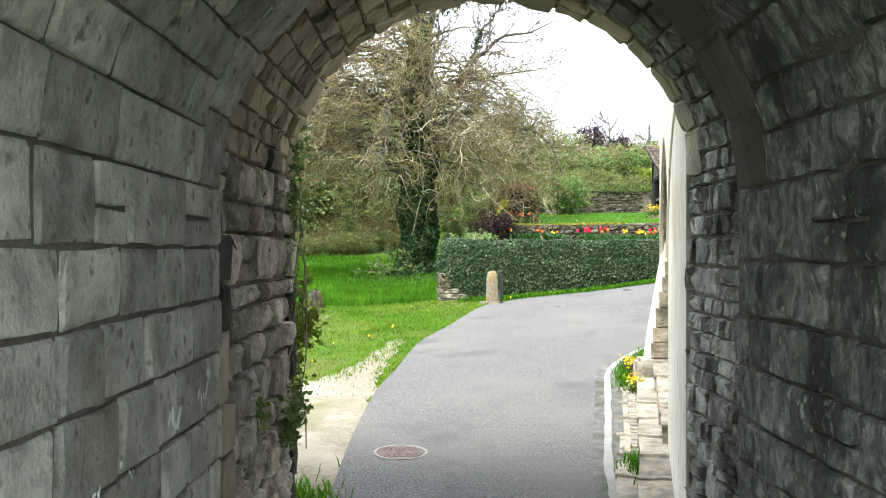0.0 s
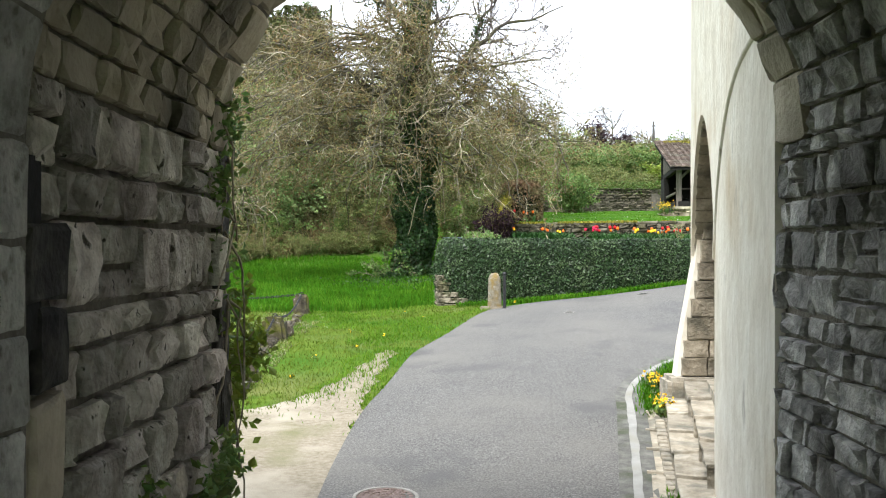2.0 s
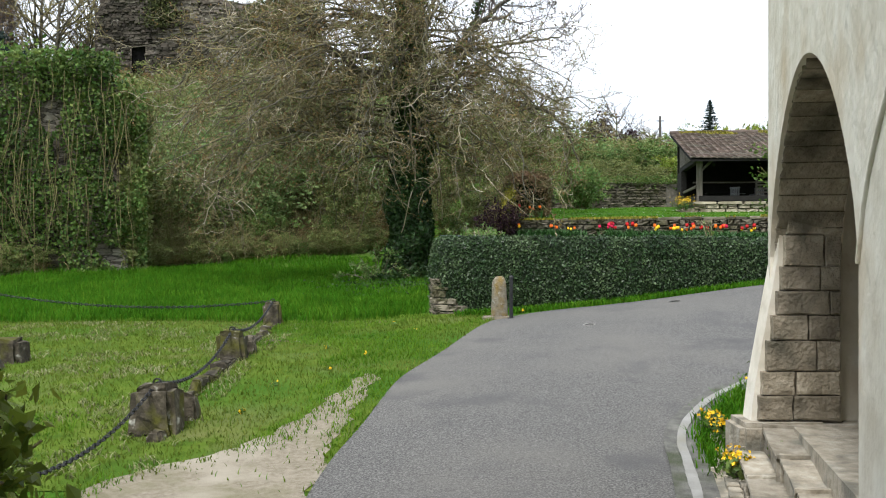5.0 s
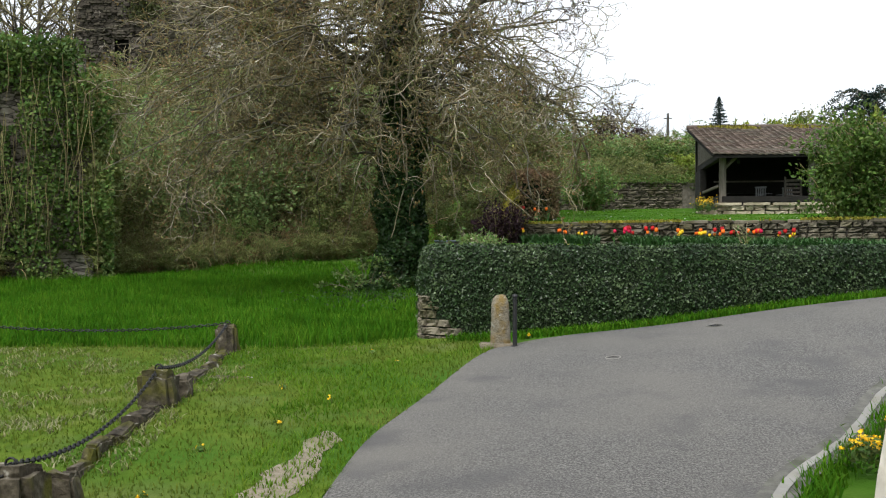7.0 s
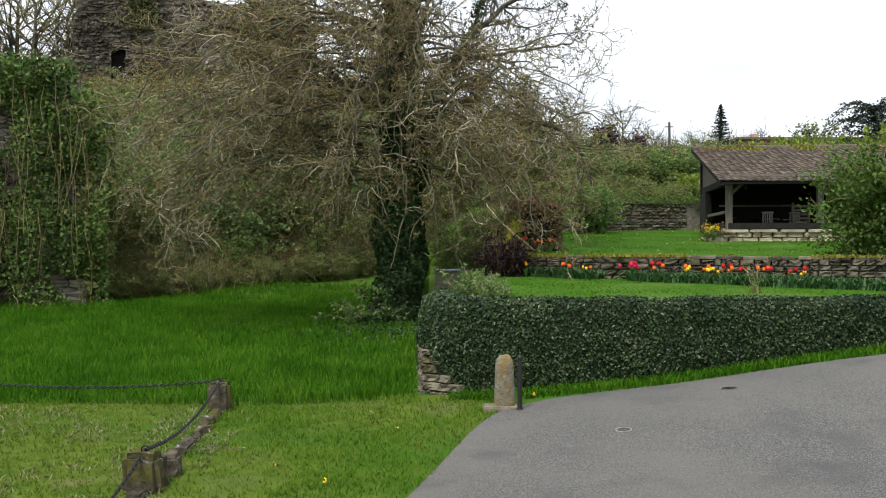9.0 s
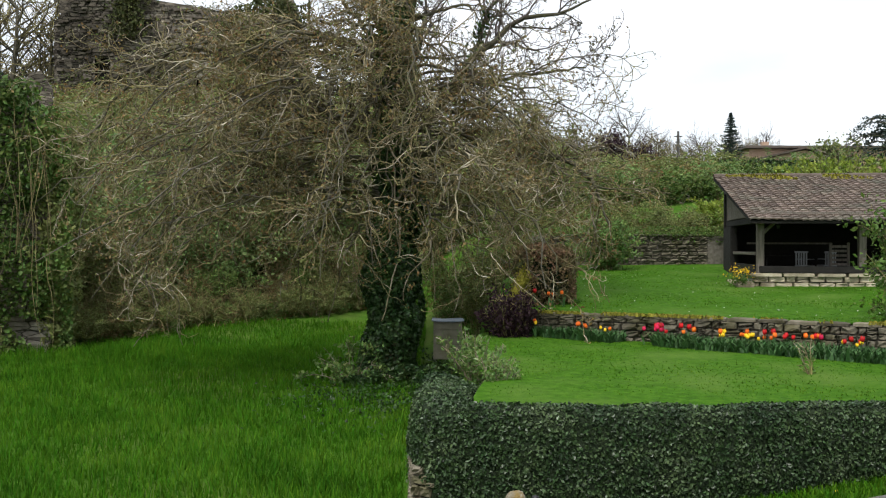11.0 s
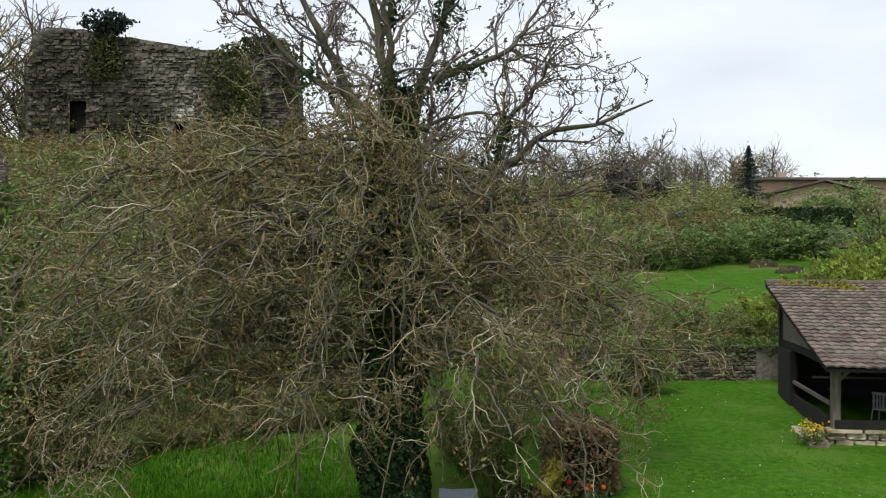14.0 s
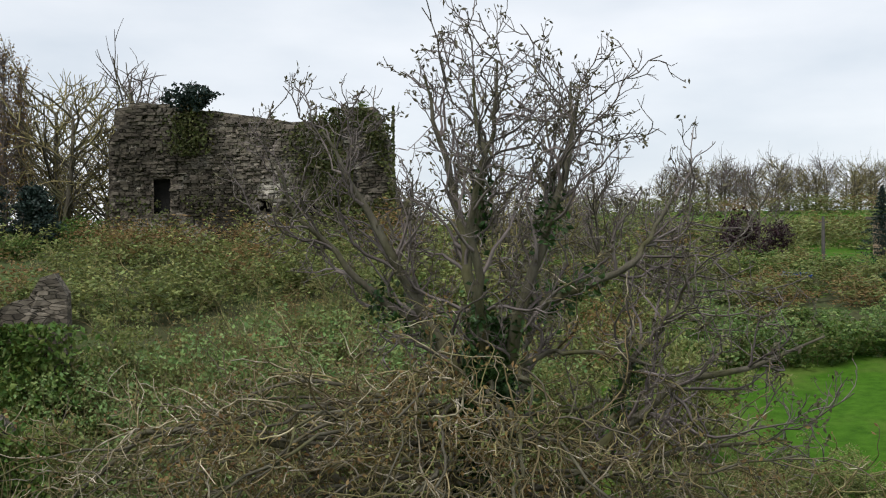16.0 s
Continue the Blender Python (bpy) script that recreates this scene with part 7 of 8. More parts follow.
mask = np.array([noise.noise(Vector((a * 0.5, b * 0.5, 9))) for a, b in zip(x, y)]) + 0.4 * (x < -3.6) > -0.02
for nm, sel, mt, h in (("green_blades", ~mask, M_VERGEGRASS, 0.085), ("dry_blades", mask, M_DRYGRASS, 0.07)):
    sel &= rg.random(len(x)) < (0.6 if nm == "dry_blades" else 1.0)
    blades(nm, np.column_stack([x[sel], y[sel], height(x[sel], y[sel])]), h, mt, verge, 7, 1.2, 0.009)
hx, hy = rg.uniform(-13, -3.0, 26000), rg.uniform(17.6, 29.8, 26000)
hk = np.array([noise.noise(Vector((a * 1.1, b * 0.7, 4))) + 0.6 * noise.noise(Vector((a * 4, b * 2.6, 1))) for a, b in zip(hx, hy)]) > 0.12
hx, hy = hx[hk], hy[hk]
blades("dry_hay", np.column_stack([hx, hy, height(hx, hy) + 0.02]), 0.05, M_HAY, verge, 17, 2.4, 0.011)
# strip before the hedge and beside the gutter
hp1 = catmull(HEDGE[3:], 9000)
hp1 = hp1 + np.column_stack([rg.normal(size=9000) * 0.05, -rg.random(9000) ** 1.3 * 0.75])
strip = thing("hedge_verge_grass", "narrow grass strip under the hedge", "grass", kind="stuff")
blades("blades", np.column_stack([hp1, height(hp1[:, 0], hp1[:, 1])]), 0.12, M_GRASS, strip, 8, 0.8, 0.014)
gp = np.concatenate([catmull([(x + 0.42, y) for x, y in GUT[3:]], 2600) + rg.normal(size=(2600, 2)) * np.array([0.1, 0.1]), rg.normal(size=(900, 2)) * np.array([0.12, 0.28]) + np.array([2.62, 13.2]), rg.normal(size=(900, 2)) * np.array([0.25, 0.5]) + np.array([-1.75, 11.6])])
gw = thing("gutter_weeds", "tufts of weeds along the gutter and wall foot", "grass", kind="stuff")
blades("blades", np.column_stack([gp, height(gp[:, 0], gp[:, 1]) + 0.03]), 0.15, M_GRASS, gw, 9, 0.9, 0.012)
# lawns
n = 30000
x, y = rg.uniform(1.2, 16, n), rg.uniform(31.4, 55.4, n)
fwy = np.interp(x, [p[0] for p in FW], [p[1] for p in FW])
hin = np.interp(x, [p[0] for p in HEDGE_IN[3:]], [p[1] for p in HEDGE_IN[3:]])
lo, hi = (y > hin + 0.1) & (y < fwy - 0.3), (y > fwy + 0.3) & (x > 2.6 + 0.1 * (y - 42)) & ~((x > 9.6) & (y > 46.6))
lawn_g = thing("lawn_grass", "short mown lawn grass with tiny daisies", "grass", kind="stuff")
z = np.where(lo, 3.08 + 0.042 * (y - 31.5), 4.02 + 0.062 * np.clip(y - 39.5, 0, None) + 0.012 * (x - 6))
sel = lo | hi
blades("blades", np.column_stack([x, y, z])[sel], 0.022, M_LAWNGRASS, lawn_g, 10, 1.4, 0.014)
k = rg.choice(np.flatnonzero(hi), 260)
leaves("daisies", np.column_stack([x, y, z + 0.07])[k], 0.035, M_WHITE, lawn_g, 11, np.tile([0, 0, 1.0], (260, 1)), 0.3, 1.0)

# ---- ruined keep and ivy wall ----
keep = thing("ruined_keep", "ruined medieval stone keep with ivy and broken top", "tower")


def ragged_wall(name, a, b, z0, tops, thick, mat, parent, step=0.45, amp=0.22, holes=()):
    """A thick wall from a to b with an uneven top and a lumpy face."""
    a, b = Vector((*a, 0)), Vector((*b, 0))
    u = (b - a)
    L = u.length
    u.normalize()
    n_ = Vector((u.y, -u.x, 0))
    nx = int(L / step)
    nz = int((max(t for _, t in tops) - z0) / step)
    v, f = [], []
    for side in (0, 1):
        for j in range(nz + 1):
            for i in range(nx + 1):
                s = L * i / nx
                top = float(np.interp(s / L, [t[0] for t in tops], [t[1] for t in tops])) + 0.22 * noise.noise(Vector((s * 0.9, 3, side)))
                z = z0 + (top - z0) * j / nz
                p = a + u * s + n_ * (0 if side == 0 else -thick)
                q = noise.noise(Vector((s * 0.8, z * 0.8, side * 9))) * amp + noise.noise(Vector((s * 1.2, z * 5, side))) * amp * 0.9
                p = p + n_ * q * (1 if side == 0 else -1)
                v.append((p.x, p.y, z))
    m = nx + 1
    half = m * (nz + 1)
    for j in range(nz):
        for i in range(nx):
            k = j * m + i
            mid = (Vector(v[k]) + Vector(v[k + m + 1])) / 2
            if not any(abs(mid.x - hx) < hw / 2 and abs(mid.z - hz_) < hh / 2 for hx, hz_, hw, hh in holes):
                f.append((k, k + 1, k + m + 1, k + m))
            f.append((half + k, half + k + m, half + k + m + 1, half + k + 1))
    for i in range(nx):
        k = nz * m + i
        f.append((k, k + 1, half + k + 1, half + k))
    for j in range(nz):
        k = j * m
        f.append((k, k + m, half + k + m, half + k))
        k += nx
        f.append((k, half + k, half + k + m, k + m))
    return fast(name, v, f, mat, parent, False)


KX0, KX1, KY = -27.3, -9.3, 88.0
HOLES = ((-23.9, 18.0, 1.3, 2.2), (-17.2, 17.2, 0.8, 0.8), (-14.5, 17.0, 0.7, 0.7))
ragged_wall("front_wall", (KX0, KY), (KX1, KY), 5.0, [(0, 21.5), (0.05, 22.6), (0.07, 24.0), (0.22, 23.7), (0.4, 23.2), (0.6, 22.6), (0.86, 22.2), (0.885, 23.2), (0.94, 23.3), (0.955, 22.2), (0.985, 21.2), (1, 18.0)], 2.0, M_TOWER, keep, 0.36, 0.13, HOLES)
ragged_wall("side_wall", (KX0 + 0.3, KY + 12), (KX0 + 0.3, KY + 0.4), 5.0, [(0, 21.5), (0.5, 22.5), (1, 23.7)], 2.0, M_TOWER, keep)
ragged_wall("far_side_wall", (KX1 - 0.3, KY + 0.4), (KX1 - 0.3, KY + 12), 5.0, [(0, 21.0), (0.3, 18.5), (1, 15.5)], 2.0, M_TOWER, keep)
# near-black boxes behind the holes paint the darkness inside the keep
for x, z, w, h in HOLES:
    part("opening", box_bm(bmesh.new(), x - w, x + w, KY + 0.7, KY + 1.2, z - h, z + h, 0.1), M_HOLE, keep, "ruined window opening, its shade a near-black backing")


def stone_face(name, x0, x1, y, z0, tops, mat, parent, seed, holes=(), toward=-1):
    """Coursed rubble on a wall's face: many small chamfered stones, some missing."""
    rng = np.random.default_rng(seed)
    cells, z = [], z0
    while z < max(t for _, t in tops):
        h = rng.uniform(0.11, 0.25)
        x = x0 + rng.uniform(0, 0.3)
        while x < x1 - 0.15:
            w = rng.uniform(0.16, 0.58)
            cx, cz = x + w / 2, z + h / 2
            top = float(np.interp((cx - x0) / (x1 - x0), [t[0] for t in tops], [t[1] for t in tops]))
            clear = not any(abs(cx - hx) < hw / 2 + 0.1 and abs(cz - hz_) < hh / 2 + 0.1 for hx, hz_, hw, hh in holes)
            if cz < top and clear and rng.random() < 0.96:
                cells.append((cx, cz, w, h))
            x += w
        z += h
    c = np.array(cells)
    n_ = len(c)
    jit = rng.normal(size=(n_, 4, 2)) * 0.025
    sx, sz_ = np.array([-0.5, 0.5, 0.5, -0.5]), np.array([-0.5, -0.5, 0.5, 0.5])
    px_ = c[:, 0, None] + sx * (c[:, 2, None] - 0.016) + jit[..., 0]
    pz_ = c[:, 1, None] + sz_ * (c[:, 3, None] - 0.012) + jit[..., 1]
    out = toward * (0.05 + rng.random(n_) ** 2 * 0.2)[:, None]
    wob = np.array([noise.noise(Vector((a * 0.8, 0, b * 0.8))) for a, b in c[:, :2]])[:, None] * 0.13
    back = np.stack([px_, np.full_like(px_, y + 0.25), pz_], -1)
    rim = np.stack([px_, np.broadcast_to(y + out * 0.7 + wob, px_.shape), pz_], -1)
    mid = rim.mean(1, keepdims=True)
    front = mid + (rim - mid) * 0.8
    front[..., 1] += out * 0.35 + rng.normal(size=(n_, 4)) * 0.015
    v = np.concatenate([back, rim, front], 1).reshape(-1, 3)
    b = np.arange(n_)[:, None] * 12
    quads = [[8, 9, 10, 11]] + [[k, (k + 1) % 4, 4 + (k + 1) % 4, 4 + k] for k in range(4)] + [[4 + k, 4 + (k + 1) % 4, 8 + (k + 1) % 4, 8 + k] for k in range(4)]
    f = np.concatenate([b + np.array([q]) for q in quads])
    return tagged(fast(name, v, f, mat, parent), kind="stuff")


stone_face("facing_rubble", KX0 + 0.15, KX1 - 0.3, KY, 13.2, [(0, 21.3), (0.05, 22.4), (0.07, 23.8), (0.22, 23.5), (0.4, 23.0), (0.6, 22.4), (0.86, 22.0), (0.885, 23.0), (0.94, 23.0), (0.955, 22.0), (0.985, 21.0), (1, 17.9)], M_KEEP, keep, 91, HOLES)
rg = np.random.default_rng(31)
n = 20000
ix = np.concatenate([rg.normal(-12.0, 1.7, n), rg.uniform(KX0, KX1, 6500), rg.normal(-22.0, 0.7, 900)])
iz = np.concatenate([rg.uniform(8, 23.2, n), 9 + rg.random(6500) ** 1.6 * 9, rg.uniform(20.5, 23.4, 900)])
ik = np.array([noise.noise(Vector((a * 0.5, b * 0.4, 2))) for a, b in zip(ix, iz)]) > -0.15
ix, iz = np.clip(ix, KX0, KX1 + 0.15)[ik], iz[ik]
leaves("ivy", np.column_stack([ix, KY - 0.25 - rg.random(len(ix)) * 0.4, iz]), 0.18, M_OLIVE_DARK, keep, 12, np.tile([0, -1.0, 0], (len(ix), 1)), 0.8, 1.2)
pine = shrub("stunted_pine", "dark stunted pine growing on the keep's top", "tree", 431, 1.6, 2.0, 16, 2200, 0.16, M_FIR, M_TWIG_DARK, 0.05)
move(pine, -21.8, KY - 0.4, 23.2)
place(kinds[2], -11.2, KY + 0.5, 0.5, 30, 0.5, 22.6 - float(height(-11.2, KY + 0.5)))

ivy_wall = thing("ivy_covered_ruin", "ruined wall smothered in ivy and hanging stems", "ruin")
ragged_wall("masonry", (-24, 47.5), (-13.4, 51.0), 1.5, [(0, 10.5), (0.5, 11.2), (0.85, 10.9), (0.95, 10.2), (1, 9.0)], 1.5, M_TOWER, ivy_wall)
rg = np.random.default_rng(32)
n = 20000
u = rg.random(n) ** 0.8 * 1.05
zz = 1.8 + rg.random(n) * (9.6 - 1.5 * (u > 0.93))
px, py = -24 + 10.8 * u, 47.5 + 3.5 * u
bul = np.array([noise.noise(Vector((a * 0.7, c * 0.5, 5))) for a, c in zip(px, zz)])
off = 0.35 + 0.5 * np.clip(bul, -0.3, 1) + rg.random(n) * 0.3
ok = bul > -0.4
px, py, zz, off = px[ok], py[ok], zz[ok], off[ok]
leaves("ivy", np.column_stack([px + off * 0.31, py - off * 0.95, zz]), 0.14, M_DULL, ivy_wall, 13, np.tile([0.3, -0.9, 0.1], (len(px), 1)), 0.9, 1.2)
n = 3800
top_u = rg.random(n)
leaves("ivy_top", np.column_stack([-24 + 10.8 * top_u, 47.4 + 3.5 * top_u + rg.normal(size=n) * 0.6, 10.9 + rg.normal(size=n) * 0.35 - 1.2 * (top_u > 0.95)]), 0.15, M_DULL, ivy_wall, 14)
hang = []
for i in range(230):
    u_ = rg.random()
    hang.append(grow(rg, (-24 + 10.8 * u_ + 0.2, 47.5 + 3.5 * u_ - 0.7 - rg.random() * 0.4, rg.uniform(5, 10.8)), (rg.normal() * 0.12, rg.normal() * 0.12, -1), rg.uniform(1.5, 4.5), 0.016, 0.008, 8, 0.07, -0.05))
tagged(tubes("hanging_growth", hang, M_TWIG_DARK, ivy_wall, 3), kind="stuff")
n = 2600
a_ = rg.random(n) * math.pi - math.pi / 2 - 0.3
leaves("ivy_end", np.column_stack([-13.6 + np.cos(a_) * 0.5 + rg.random(n) * 0.5, 51.6 + np.sin(a_) * 1.1, 1.8 + rg.random(n) ** 0.8 * 8.2]), 0.16, M_OLIVE, ivy_wall, 15)
stub = thing("ruin_stub", "broken masonry stub against the sky", "ruin")
ragged_wall("masonry", (-20.4, 61.6), (-17.7, 62.4), 4, [(0, 11.6), (0.2, 12.7), (0.5, 12.9), (0.6, 13.7), (0.85, 13.8), (1, 13.0)], 1.0, M_TOWER, stub)
n = 5200
leaves("ivy", np.column_stack([rg.normal(-19.0, 1.2, n), 61.4 - rg.random(n) * 0.5, 5 + rg.random(n) * 7.0]), 0.19, M_DULL, stub, 16)

# ---- far things ----
def bare_tree(seed, label, tall=9.0, spread=0.5, mat=None, leaf=None):
    rng = np.random.default_rng(seed)
    t = thing("tree", label, "tree", "distant trees")
    p, r = grow(rng, (0, 0, -0.3), (0, 0, 1), tall * 0.62, 0.17, 0.06, 8, 0.05, 0.05)
    lines, tw, ends = [(p, r)], [], []
    for k in range(22):
        i = rng.integers(1, 9)
        a = rng.random() * 6.283
        q, rr = grow(rng, p[i], (math.cos(a) * spread * 1.5, math.sin(a) * spread * 1.5, 0.75), tall * rng.uniform(0.25, 0.5) * (1.25 - i * 0.06), 0.06, 0.02, 6, 0.15, 0.06)
        lines.append((q, rr))
        for m in range(6):
            j = rng.integers(1, 6)
            d = q[j + 1] - q[j]
            d = d / np.linalg.norm(d) + rng.normal(size=3) * 0.6
            q2 = grow(rng, q[j], d, tall * rng.uniform(0.08, 0.2), 0.03, 0.016, 3, 0.2, 0.05)
            tw.append(q2)
            ends += [q2[0][2], q2[0][3]]
            for e in range(1):
                j2 = rng.integers(1, 3)
                d3 = q2[0][j2] - q2[0][j2 - 1]
                d3 = d3 / np.linalg.norm(d3) + rng.normal(size=3) * 0.7
                tw.append(grow(rng, q2[0][j2], d3, tall * rng.uniform(0.05, 0.12), 0.022, 0.012, 2, 0.2, 0.05))
    tubes("trunk", lines[:1], M_BARK, t, 6)
    tagged(tubes("branchwork", lines[1:], M_BARK, t, 4), kind="stuff")
    tagged(tubes("twigwork", tw, mat or M_TWIG_TOP, t, 3), kind="stuff")
    if leaf:
        ends = np.array(ends)
        e = np.repeat(ends, 5, axis=0) + rng.normal(size=(len(ends) * 5, 3)) * 0.3
        leaves("foliage", e, 0.22, leaf, t, seed)
    return t


far = [bare_tree(501, "distant bare grey tree on the skyline", 10, 0.45), bare_tree(502, "distant bare brown tree on the skyline", 9, 0.6, M_TWIG_DARK),
       bare_tree(503, "distant tree in early leaf on the hillside", 8, 0.6, None, M_OLIVE), bare_tree(504, "dark purple-leaved tree on the hillside", 6, 0.6, None, M_PURPLE)]
fu = [False] * 4


def far_tree(k, x, y, s):
    if not fu[k]:
        fu[k] = True
        return move(far[k], x, y, float(height(x, y)) - 0.1, s, rv.uniform(0, 360))
    return place(far[k], x, y, s, rv.uniform(0, 360))


for i in range(44):
    x = 29 + i * 1.35 + rv.uniform(-0.9, 0.9)
    far_tree(rv.choice([0, 0, 1]), x, 290 + rv.uniform(-14, 14), rv.uniform(1.0, 1.35))
for i in range(30):
    x = -70 + i * 3.3 + rv.uniform(-1.5, 1.5)
    far_tree(rv.choice([0, 1, 1]), x, 285 + rv.uniform(-20, 20), rv.uniform(0.55, 0.8))
for i in range(16):
    x = rv.uniform(0, 30)
    far_tree(rv.choice([1, 2, 2, 0]), x, rv.uniform(122, 150), rv.uniform(0.55, 0.9))
far_tree(3, 17, 118, 0.95)
far_tree(3, 21, 122, 0.8)
for i in range(16):
    far_tree(rv.choice([0, 1, 1]), rv.uniform(-75, -29), rv.uniform(96, 130), rv.uniform(0.9, 1.5))
for i in range(10):
    far_tree(rv.choice([2, 0, 1]), rv.uniform(-8, 8), rv.uniform(78, 105), rv.uniform(0.7, 1.05))
far_tree(2, 25.2, 79.4, 0.7)
for x, y, s in ((-32.6, 93, 1.25), (-30.6, 95, 1.1), (-34.6, 96, 1.3)):
    far_tree(1, x, y, s)


def poplar(x, y, tall, seed):
    rng = np.random.default_rng(seed)
    t = thing("poplar_tree", "slender upright bare poplar beside the ruined keep", "tree", "poplars", at=(x, y, float(height(x, y)) - 0.2))
    p, r = grow(rng, (0, 0, 0), (0, 0, 1), tall, 0.24, 0.03, 12, 0.02, 0.04)
    tubes("trunk", [(p, r)], M_BARK, t, 7)
    boughs, ends = [], []
    for k in range(120):
        f = rng.uniform(0.12, 0.97)
        a = rng.random() * 6.283
        q, rr = grow(rng, p[int(f * 12)], (math.cos(a) * 0.34, math.sin(a) * 0.34, 1), tall * (0.26 - 0.16 * f), 0.04, 0.012, 6, 0.1, 0.08)
        boughs.append((q, rr))
        for m in range(5):
            j = int(rng.integers(1, 6))
            w = grow(rng, q[j], q[j + 1] - q[j] + rng.normal(size=3) * 0.35, rng.uniform(0.4, 1.1), 0.018, 0.01, 3, 0.15, 0.1)
            boughs.append(w)
            ends.append(w[0][-1])
    tagged(tubes("branchwork", boughs, M_TWIG_TOP, t, 3), kind="stuff")
    e = np.repeat(np.array(ends), 3, axis=0)
    leaves("foliage", e + rng.normal(size=e.shape) * 0.15, 0.12, M_BROWN_LEAF, t, seed)


poplar(-36.4, 92, 13.2, 71)
poplar(-38.0, 93.5, 12.0, 72)
poplar(-37.0, 95.5, 12.6, 73)

def dark_conifer(x, y, tall, wide, seed):
    rng = np.random.default_rng(seed)
    t = thing("conifer", "broad black-green conifer beside the ruined keep", "tree", "dark conifers", at=(x, y, float(height(x, y)) - 0.2))
    tubes("trunk", [([(0, 0, 0), (0, 0, tall * 0.5), (0.1, 0, tall * 0.95)], [0.25, 0.16, 0.03])], M_BARK, t, 7)
    boughs, pts = [], []
    for k in range(110):
        f = rng.uniform(0.1, 0.98)
        a = rng.random() * 6.283
        L = wide * (1.1 - f) ** 0.6 * rng.uniform(0.6, 1.1)
        p, r = grow(rng, (0, 0, tall * f), (math.cos(a), math.sin(a), 0.25), L, 0.04, 0.01, 5, 0.12, -0.02)
        boughs.append((p, r))
        u = rng.random((60, 1))
        pts.append(p[1] * (1 - u) + p[-1] * u + rng.normal(size=(60, 3)) * np.array([0.22, 0.22, 0.14]))
    tagged(tubes("boughwork", boughs, M_BARK, t, 3), kind="stuff")
    leaves("needles", np.concatenate(pts), 0.15, M_FIR, t, seed)


dark_conifer(-34.2, 85, 5.6, 2.4, 81)
dark_conifer(-36.6, 87, 6.6, 2.8, 82)
dark_conifer(-32.2, 88, 4.2, 2.0, 83)

fir = thing("fir_tree", "dark blue-green fir tree standing beside the house", "tree", at=(30.2, 122.5, float(height(30.2, 122.5)) - 0.3))
rg = np.random.default_rng(61)
H = 20.2 - float(height(30.2, 122.5))
tubes("trunk", [([(0, 0, 0), (0, 0, H * 0.5), (0, 0, H)], [0.14, 0.08, 0.01])], M_BARK, fir, 6)
fl, fb = [], []
for k in range(150):
    z = 0.3 + (H - 0.4) * (k / 150) ** 0.9
    L = (1 - z / H) * 2.7 + 0.05
    a = k * 2.4
    p, r = grow(rg, (0, 0, z), (math.cos(a), math.sin(a), 0.1), L * rg.uniform(0.8, 1.15), 0.025, 0.006, 4, 0.06, -0.03)
    fb.append((p, r))
    t = rg.random((44, 1))
    fl.append(p[0] * (1 - t) + p[-1] * t + rg.normal(size=(44, 3)) * np.array([0.13, 0.13, 0.05]) * (0.15 + L * 0.42))
tubes("boughwork", fb, M_BARK, fir, 3)
leaves("needles", np.concatenate(fl), 0.11, M_FIR, fir, 62)

cedar = thing("cedar", "dark cedar with flat arching boughs on the slope", "tree", at=(29.6, 81, float(height(29.6, 81)) - 0.2))
ctop = 14.0 - float(height(29.6, 81))
tubes("trunk", [([(0, 0, 0), (0.1, 0, ctop * 0.5), (-0.1, 0, ctop * 0.95)], [0.26, 0.2, 0.06])], M_BARK, cedar, 8)
cb, cl = [], []
for k in range(46):
    f, a = rg.uniform(0.45, 0.97), k * 2.4
    L = rg.uniform(2.0, 3.6) * (1.2 - 0.3 * f)
    u = np.linspace(0, 1, 7)
    p = np.stack([math.cos(a) * L * u, math.sin(a) * L * u, ctop * f + 0.75 * np.sin(u * 2.6) - 0.9 * u ** 3], 1)
    cb.append((p, np.linspace(0.06, 0.012, 7)))
    w = rg.random(130)
    q = np.stack([np.interp(w, u, p[:, i]) for i in range(3)], 1)
    cl.append(q + rg.normal(size=(130, 3)) * np.array([0.22, 0.22, 0.07]))
tagged(tubes("boughwork", cb, M_BARK, cedar, 4), kind="stuff")
leaves("needles", np.concatenate(cl), 0.13, M_FIR, cedar, 64, np.tile([0, 0, 1.0], (46 * 130, 1)), 0.6, 1.6)

pz = float(height(22.8, 114))
pole = thing("utility_pole", "tall grey wooden utility pole on the hillside", "pole", at=(22.8, 114, pz))
tubes("shaft", [([(0, 0, -0.3), (0, 0, 3), (0, 0, 16.9 - pz)], [0.17, 0.15, 0.12])], M_POLE, pole, 8)
part("crossarm", box_bm(bmesh.new(), -0.4, 0.4, -0.05, 0.05, 16.35 - pz, 16.45 - pz, 0.01), M_POLE, pole)

hz = float(height(42, 134)) - 0.7
house = thing("house", "low peach rendered house with a flat brown roof edge", "house", at=(1.6, 22.3, 0.7))
house.scale = (1.18, 1, 1)
part("wall", box_bm(bmesh.new(), 28.8, 48, 112, 121, hz - 1.5, 16.5, 0.02), M_PEACH, house)
part("roof", box_bm(bmesh.new(), 28.3, 48.6, 111.2, 121.6, 16.5, 16.8, 0.05), M_SLATE, house)
bm = bmesh.new()
vs = [bm.verts.new(c) for c in ((29.1, 110.2, 14.9), (33.7, 110.2, 16.2), (38.3, 110.2, 14.9), (38.3, 110.2, hz - 1.5), (29.1, 110.2, hz - 1.5))]
f = bm.faces.new(vs)
r = bmesh.ops.extrude_face_region(bm, geom=[f])
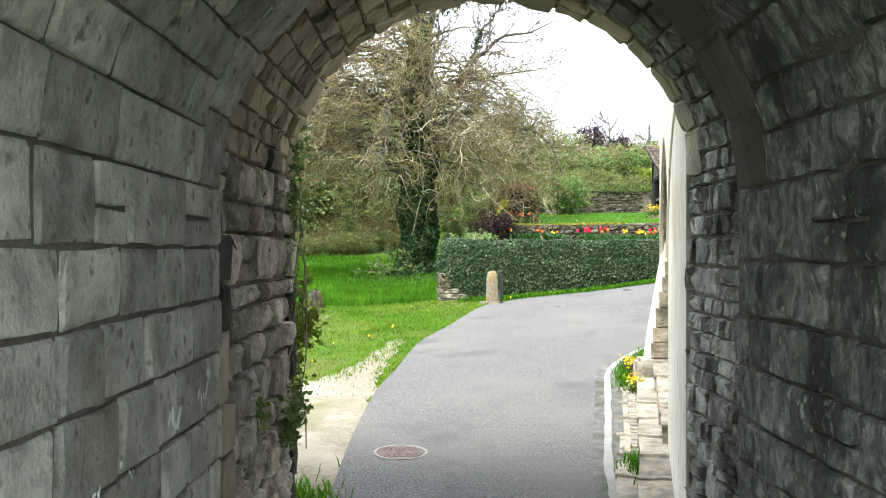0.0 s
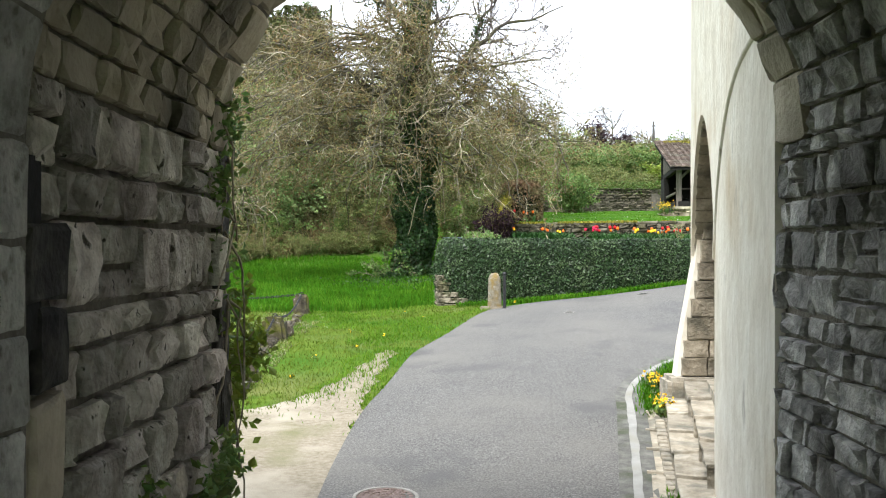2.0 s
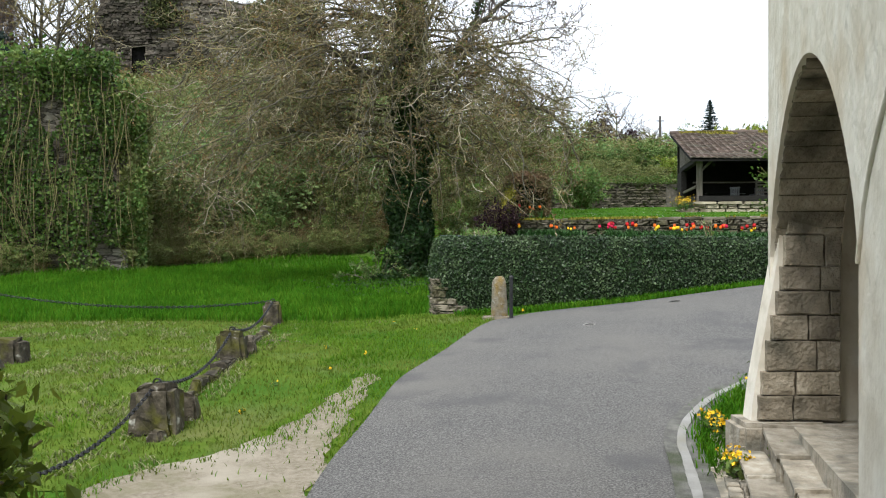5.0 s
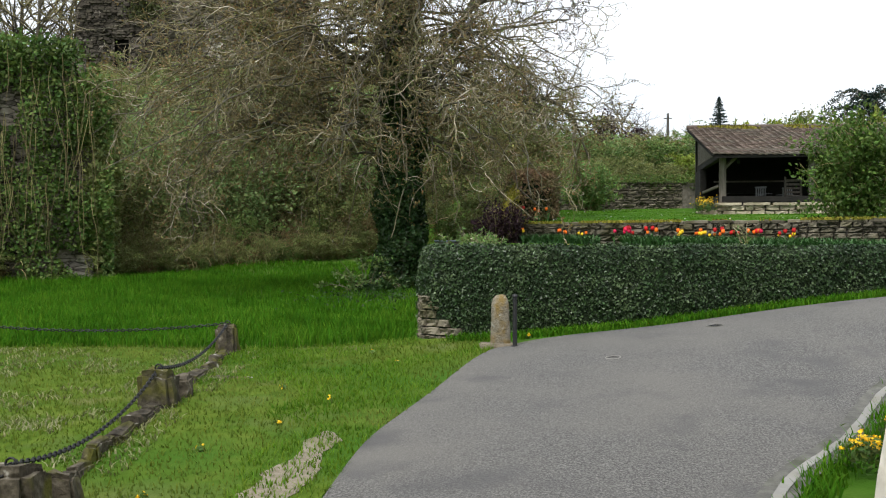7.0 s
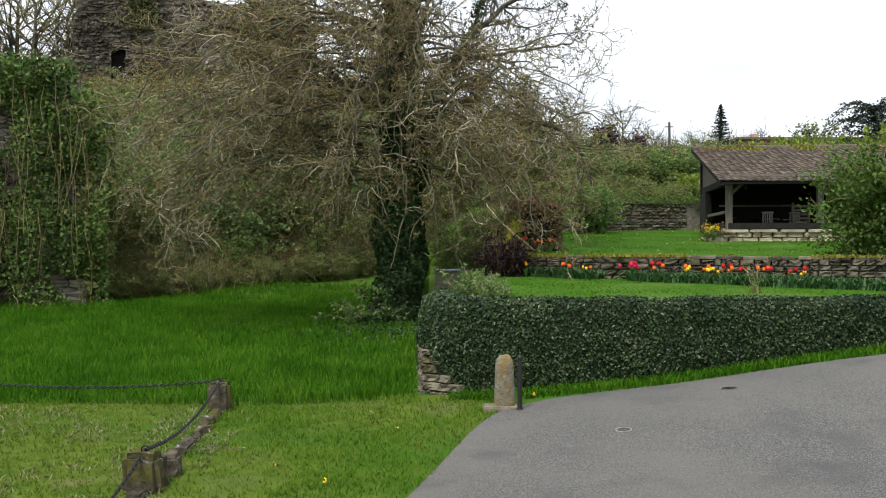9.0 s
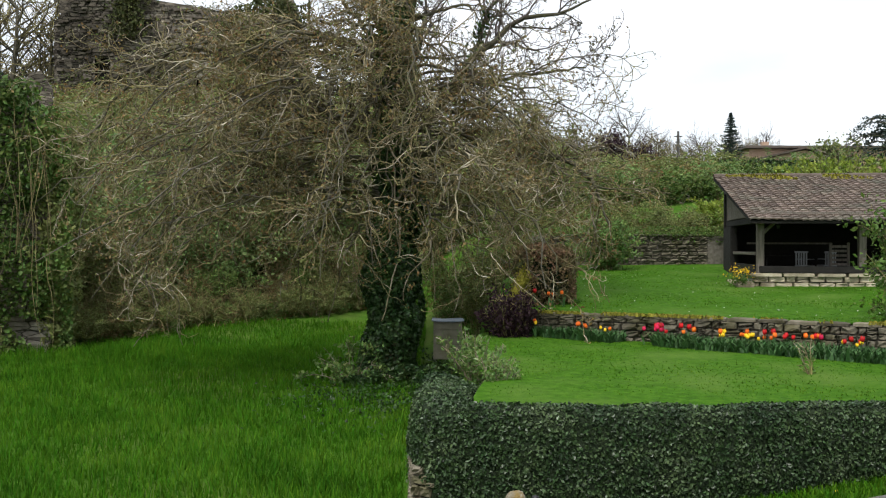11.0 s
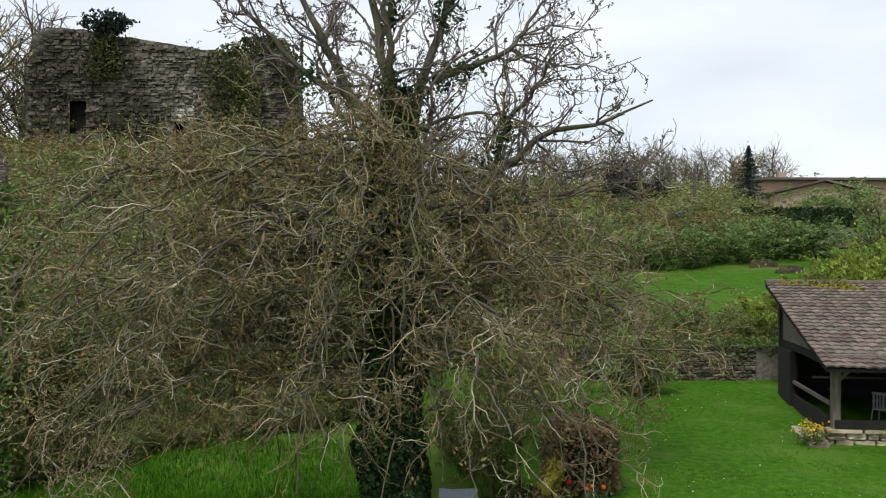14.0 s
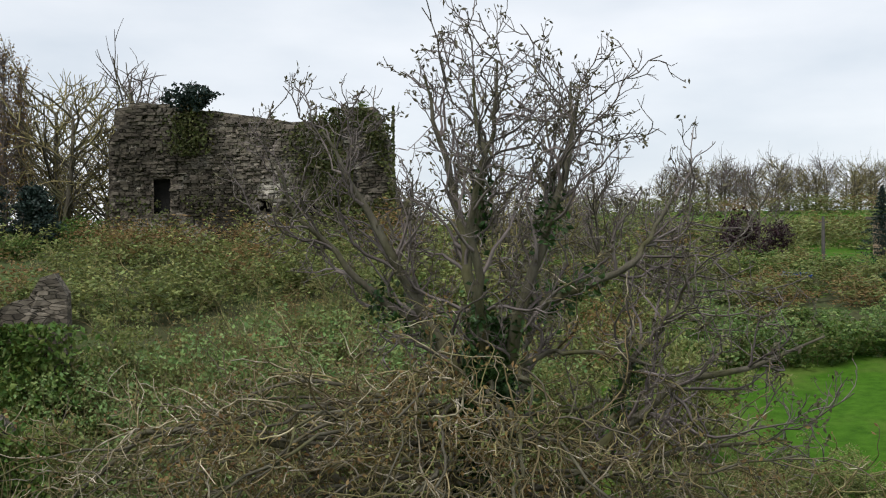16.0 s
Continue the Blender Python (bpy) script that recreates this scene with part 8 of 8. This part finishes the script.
for v in [g for g in r["geom"] if isinstance(g, bmesh.types.BMVert)]:
    v.co.y = 112.2
part("gable_wall", bm, M_PEACH, house)
for s in (-1, 1):
    bm = bmesh.new()
    c = [(33.7, 109.6, 16.32), (33.7 + s * 5.2, 109.6, 14.86), (33.7 + s * 5.2, 112.4, 14.86), (33.7, 112.4, 16.32)]
    lo_, hi_ = [bm.verts.new((a, b, d)) for a, b, d in c], [bm.verts.new((a, b, d + 0.2)) for a, b, d in c]
    bm.faces.new(hi_)
    bm.faces.new(lo_)
    for i in range(4):
        bm.faces.new((lo_[i], lo_[(i + 1) % 4], hi_[(i + 1) % 4], hi_[i]))
    part("gable_roof", bm, M_TILE, house)
for x0, x1, z0, z1 in ((35.0, 36.8, hz + 0.9, hz + 1.9), (42.4, 44.4, hz + 0.9, hz + 2.1)):
    yy = 110.2 if x1 < 40 else 112.0
    w = part("window", box_bm(bmesh.new(), x0, x1, yy - 0.06, yy + 0.05, z0, z1, 0.02), M_GREYWOOD, house)
    part("pane", box_bm(bmesh.new(), x0 + 0.12, (x0 + x1) / 2 - 0.05, yy - 0.075, yy - 0.02, z0 + 0.12, z1 - 0.12, 0.005), M_GLASS, w)
    part("pane", box_bm(bmesh.new(), (x0 + x1) / 2 + 0.05, x1 - 0.12, yy - 0.075, yy - 0.02, z0 + 0.12, z1 - 0.12, 0.005), M_GLASS, w)
part("chimney", box_bm(bmesh.new(), 30.6, 31.3, 114, 114.7, 16.7, 17.5, 0.03), M_PEACH, house)
dh = thing("clipped_hedge", "long dark green clipped hedge below the house", "hedge")
dz = float(height(30, 97))
bm = box_bm(bmesh.new(), 22.2, 30.4, 96.4, 97.8, dz - 1.5, 12.55, 0.5)
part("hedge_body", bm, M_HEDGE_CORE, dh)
n = 9000
leaves("foliage", np.column_stack([rg.uniform(22.1, 30.5, n), 96.35 + (rg.random(n) < 0.4) * rg.random(n) * 1.4, dz - 1.4 + rg.random(n) ** 0.8 * (12.65 - dz + 1.4)]), 0.17, M_HEDGE, dh, 63)
tp = thing("tarpaulin", "blue tarpaulin over a heap behind the hedgerow", "tarpaulin", at=(18.5, 105, 11.15))
bm = box_bm(bmesh.new(), -1.2, 1.2, -0.7, 0.7, 0.9, 1.35, 0.15)
bmesh.ops.subdivide_edges(bm, edges=bm.edges[:], cuts=2, use_grid_fill=True)
for v in bm.verts:
    v.co += Vector(noise.noise_vector(v.co * 1.6)) * 0.2
part("sheet", bm, M_TARP, tp)
part("timber_base", box_bm(bmesh.new(), -1.3, 1.3, -0.6, 0.6, -1.6, 0.95, 0.1), M_WOOD, tp)
for i in range(5):
    t = thing("stone_slab", "mossy upright stone slab edging the grassy bank", "stone", "field slabs")
    old_block("slab", 18.4 + i * 0.75, 79.5 - i * 2.3, 1.7, 0.3, 0.42, t, i * 3.1, M_OLDSTONE)
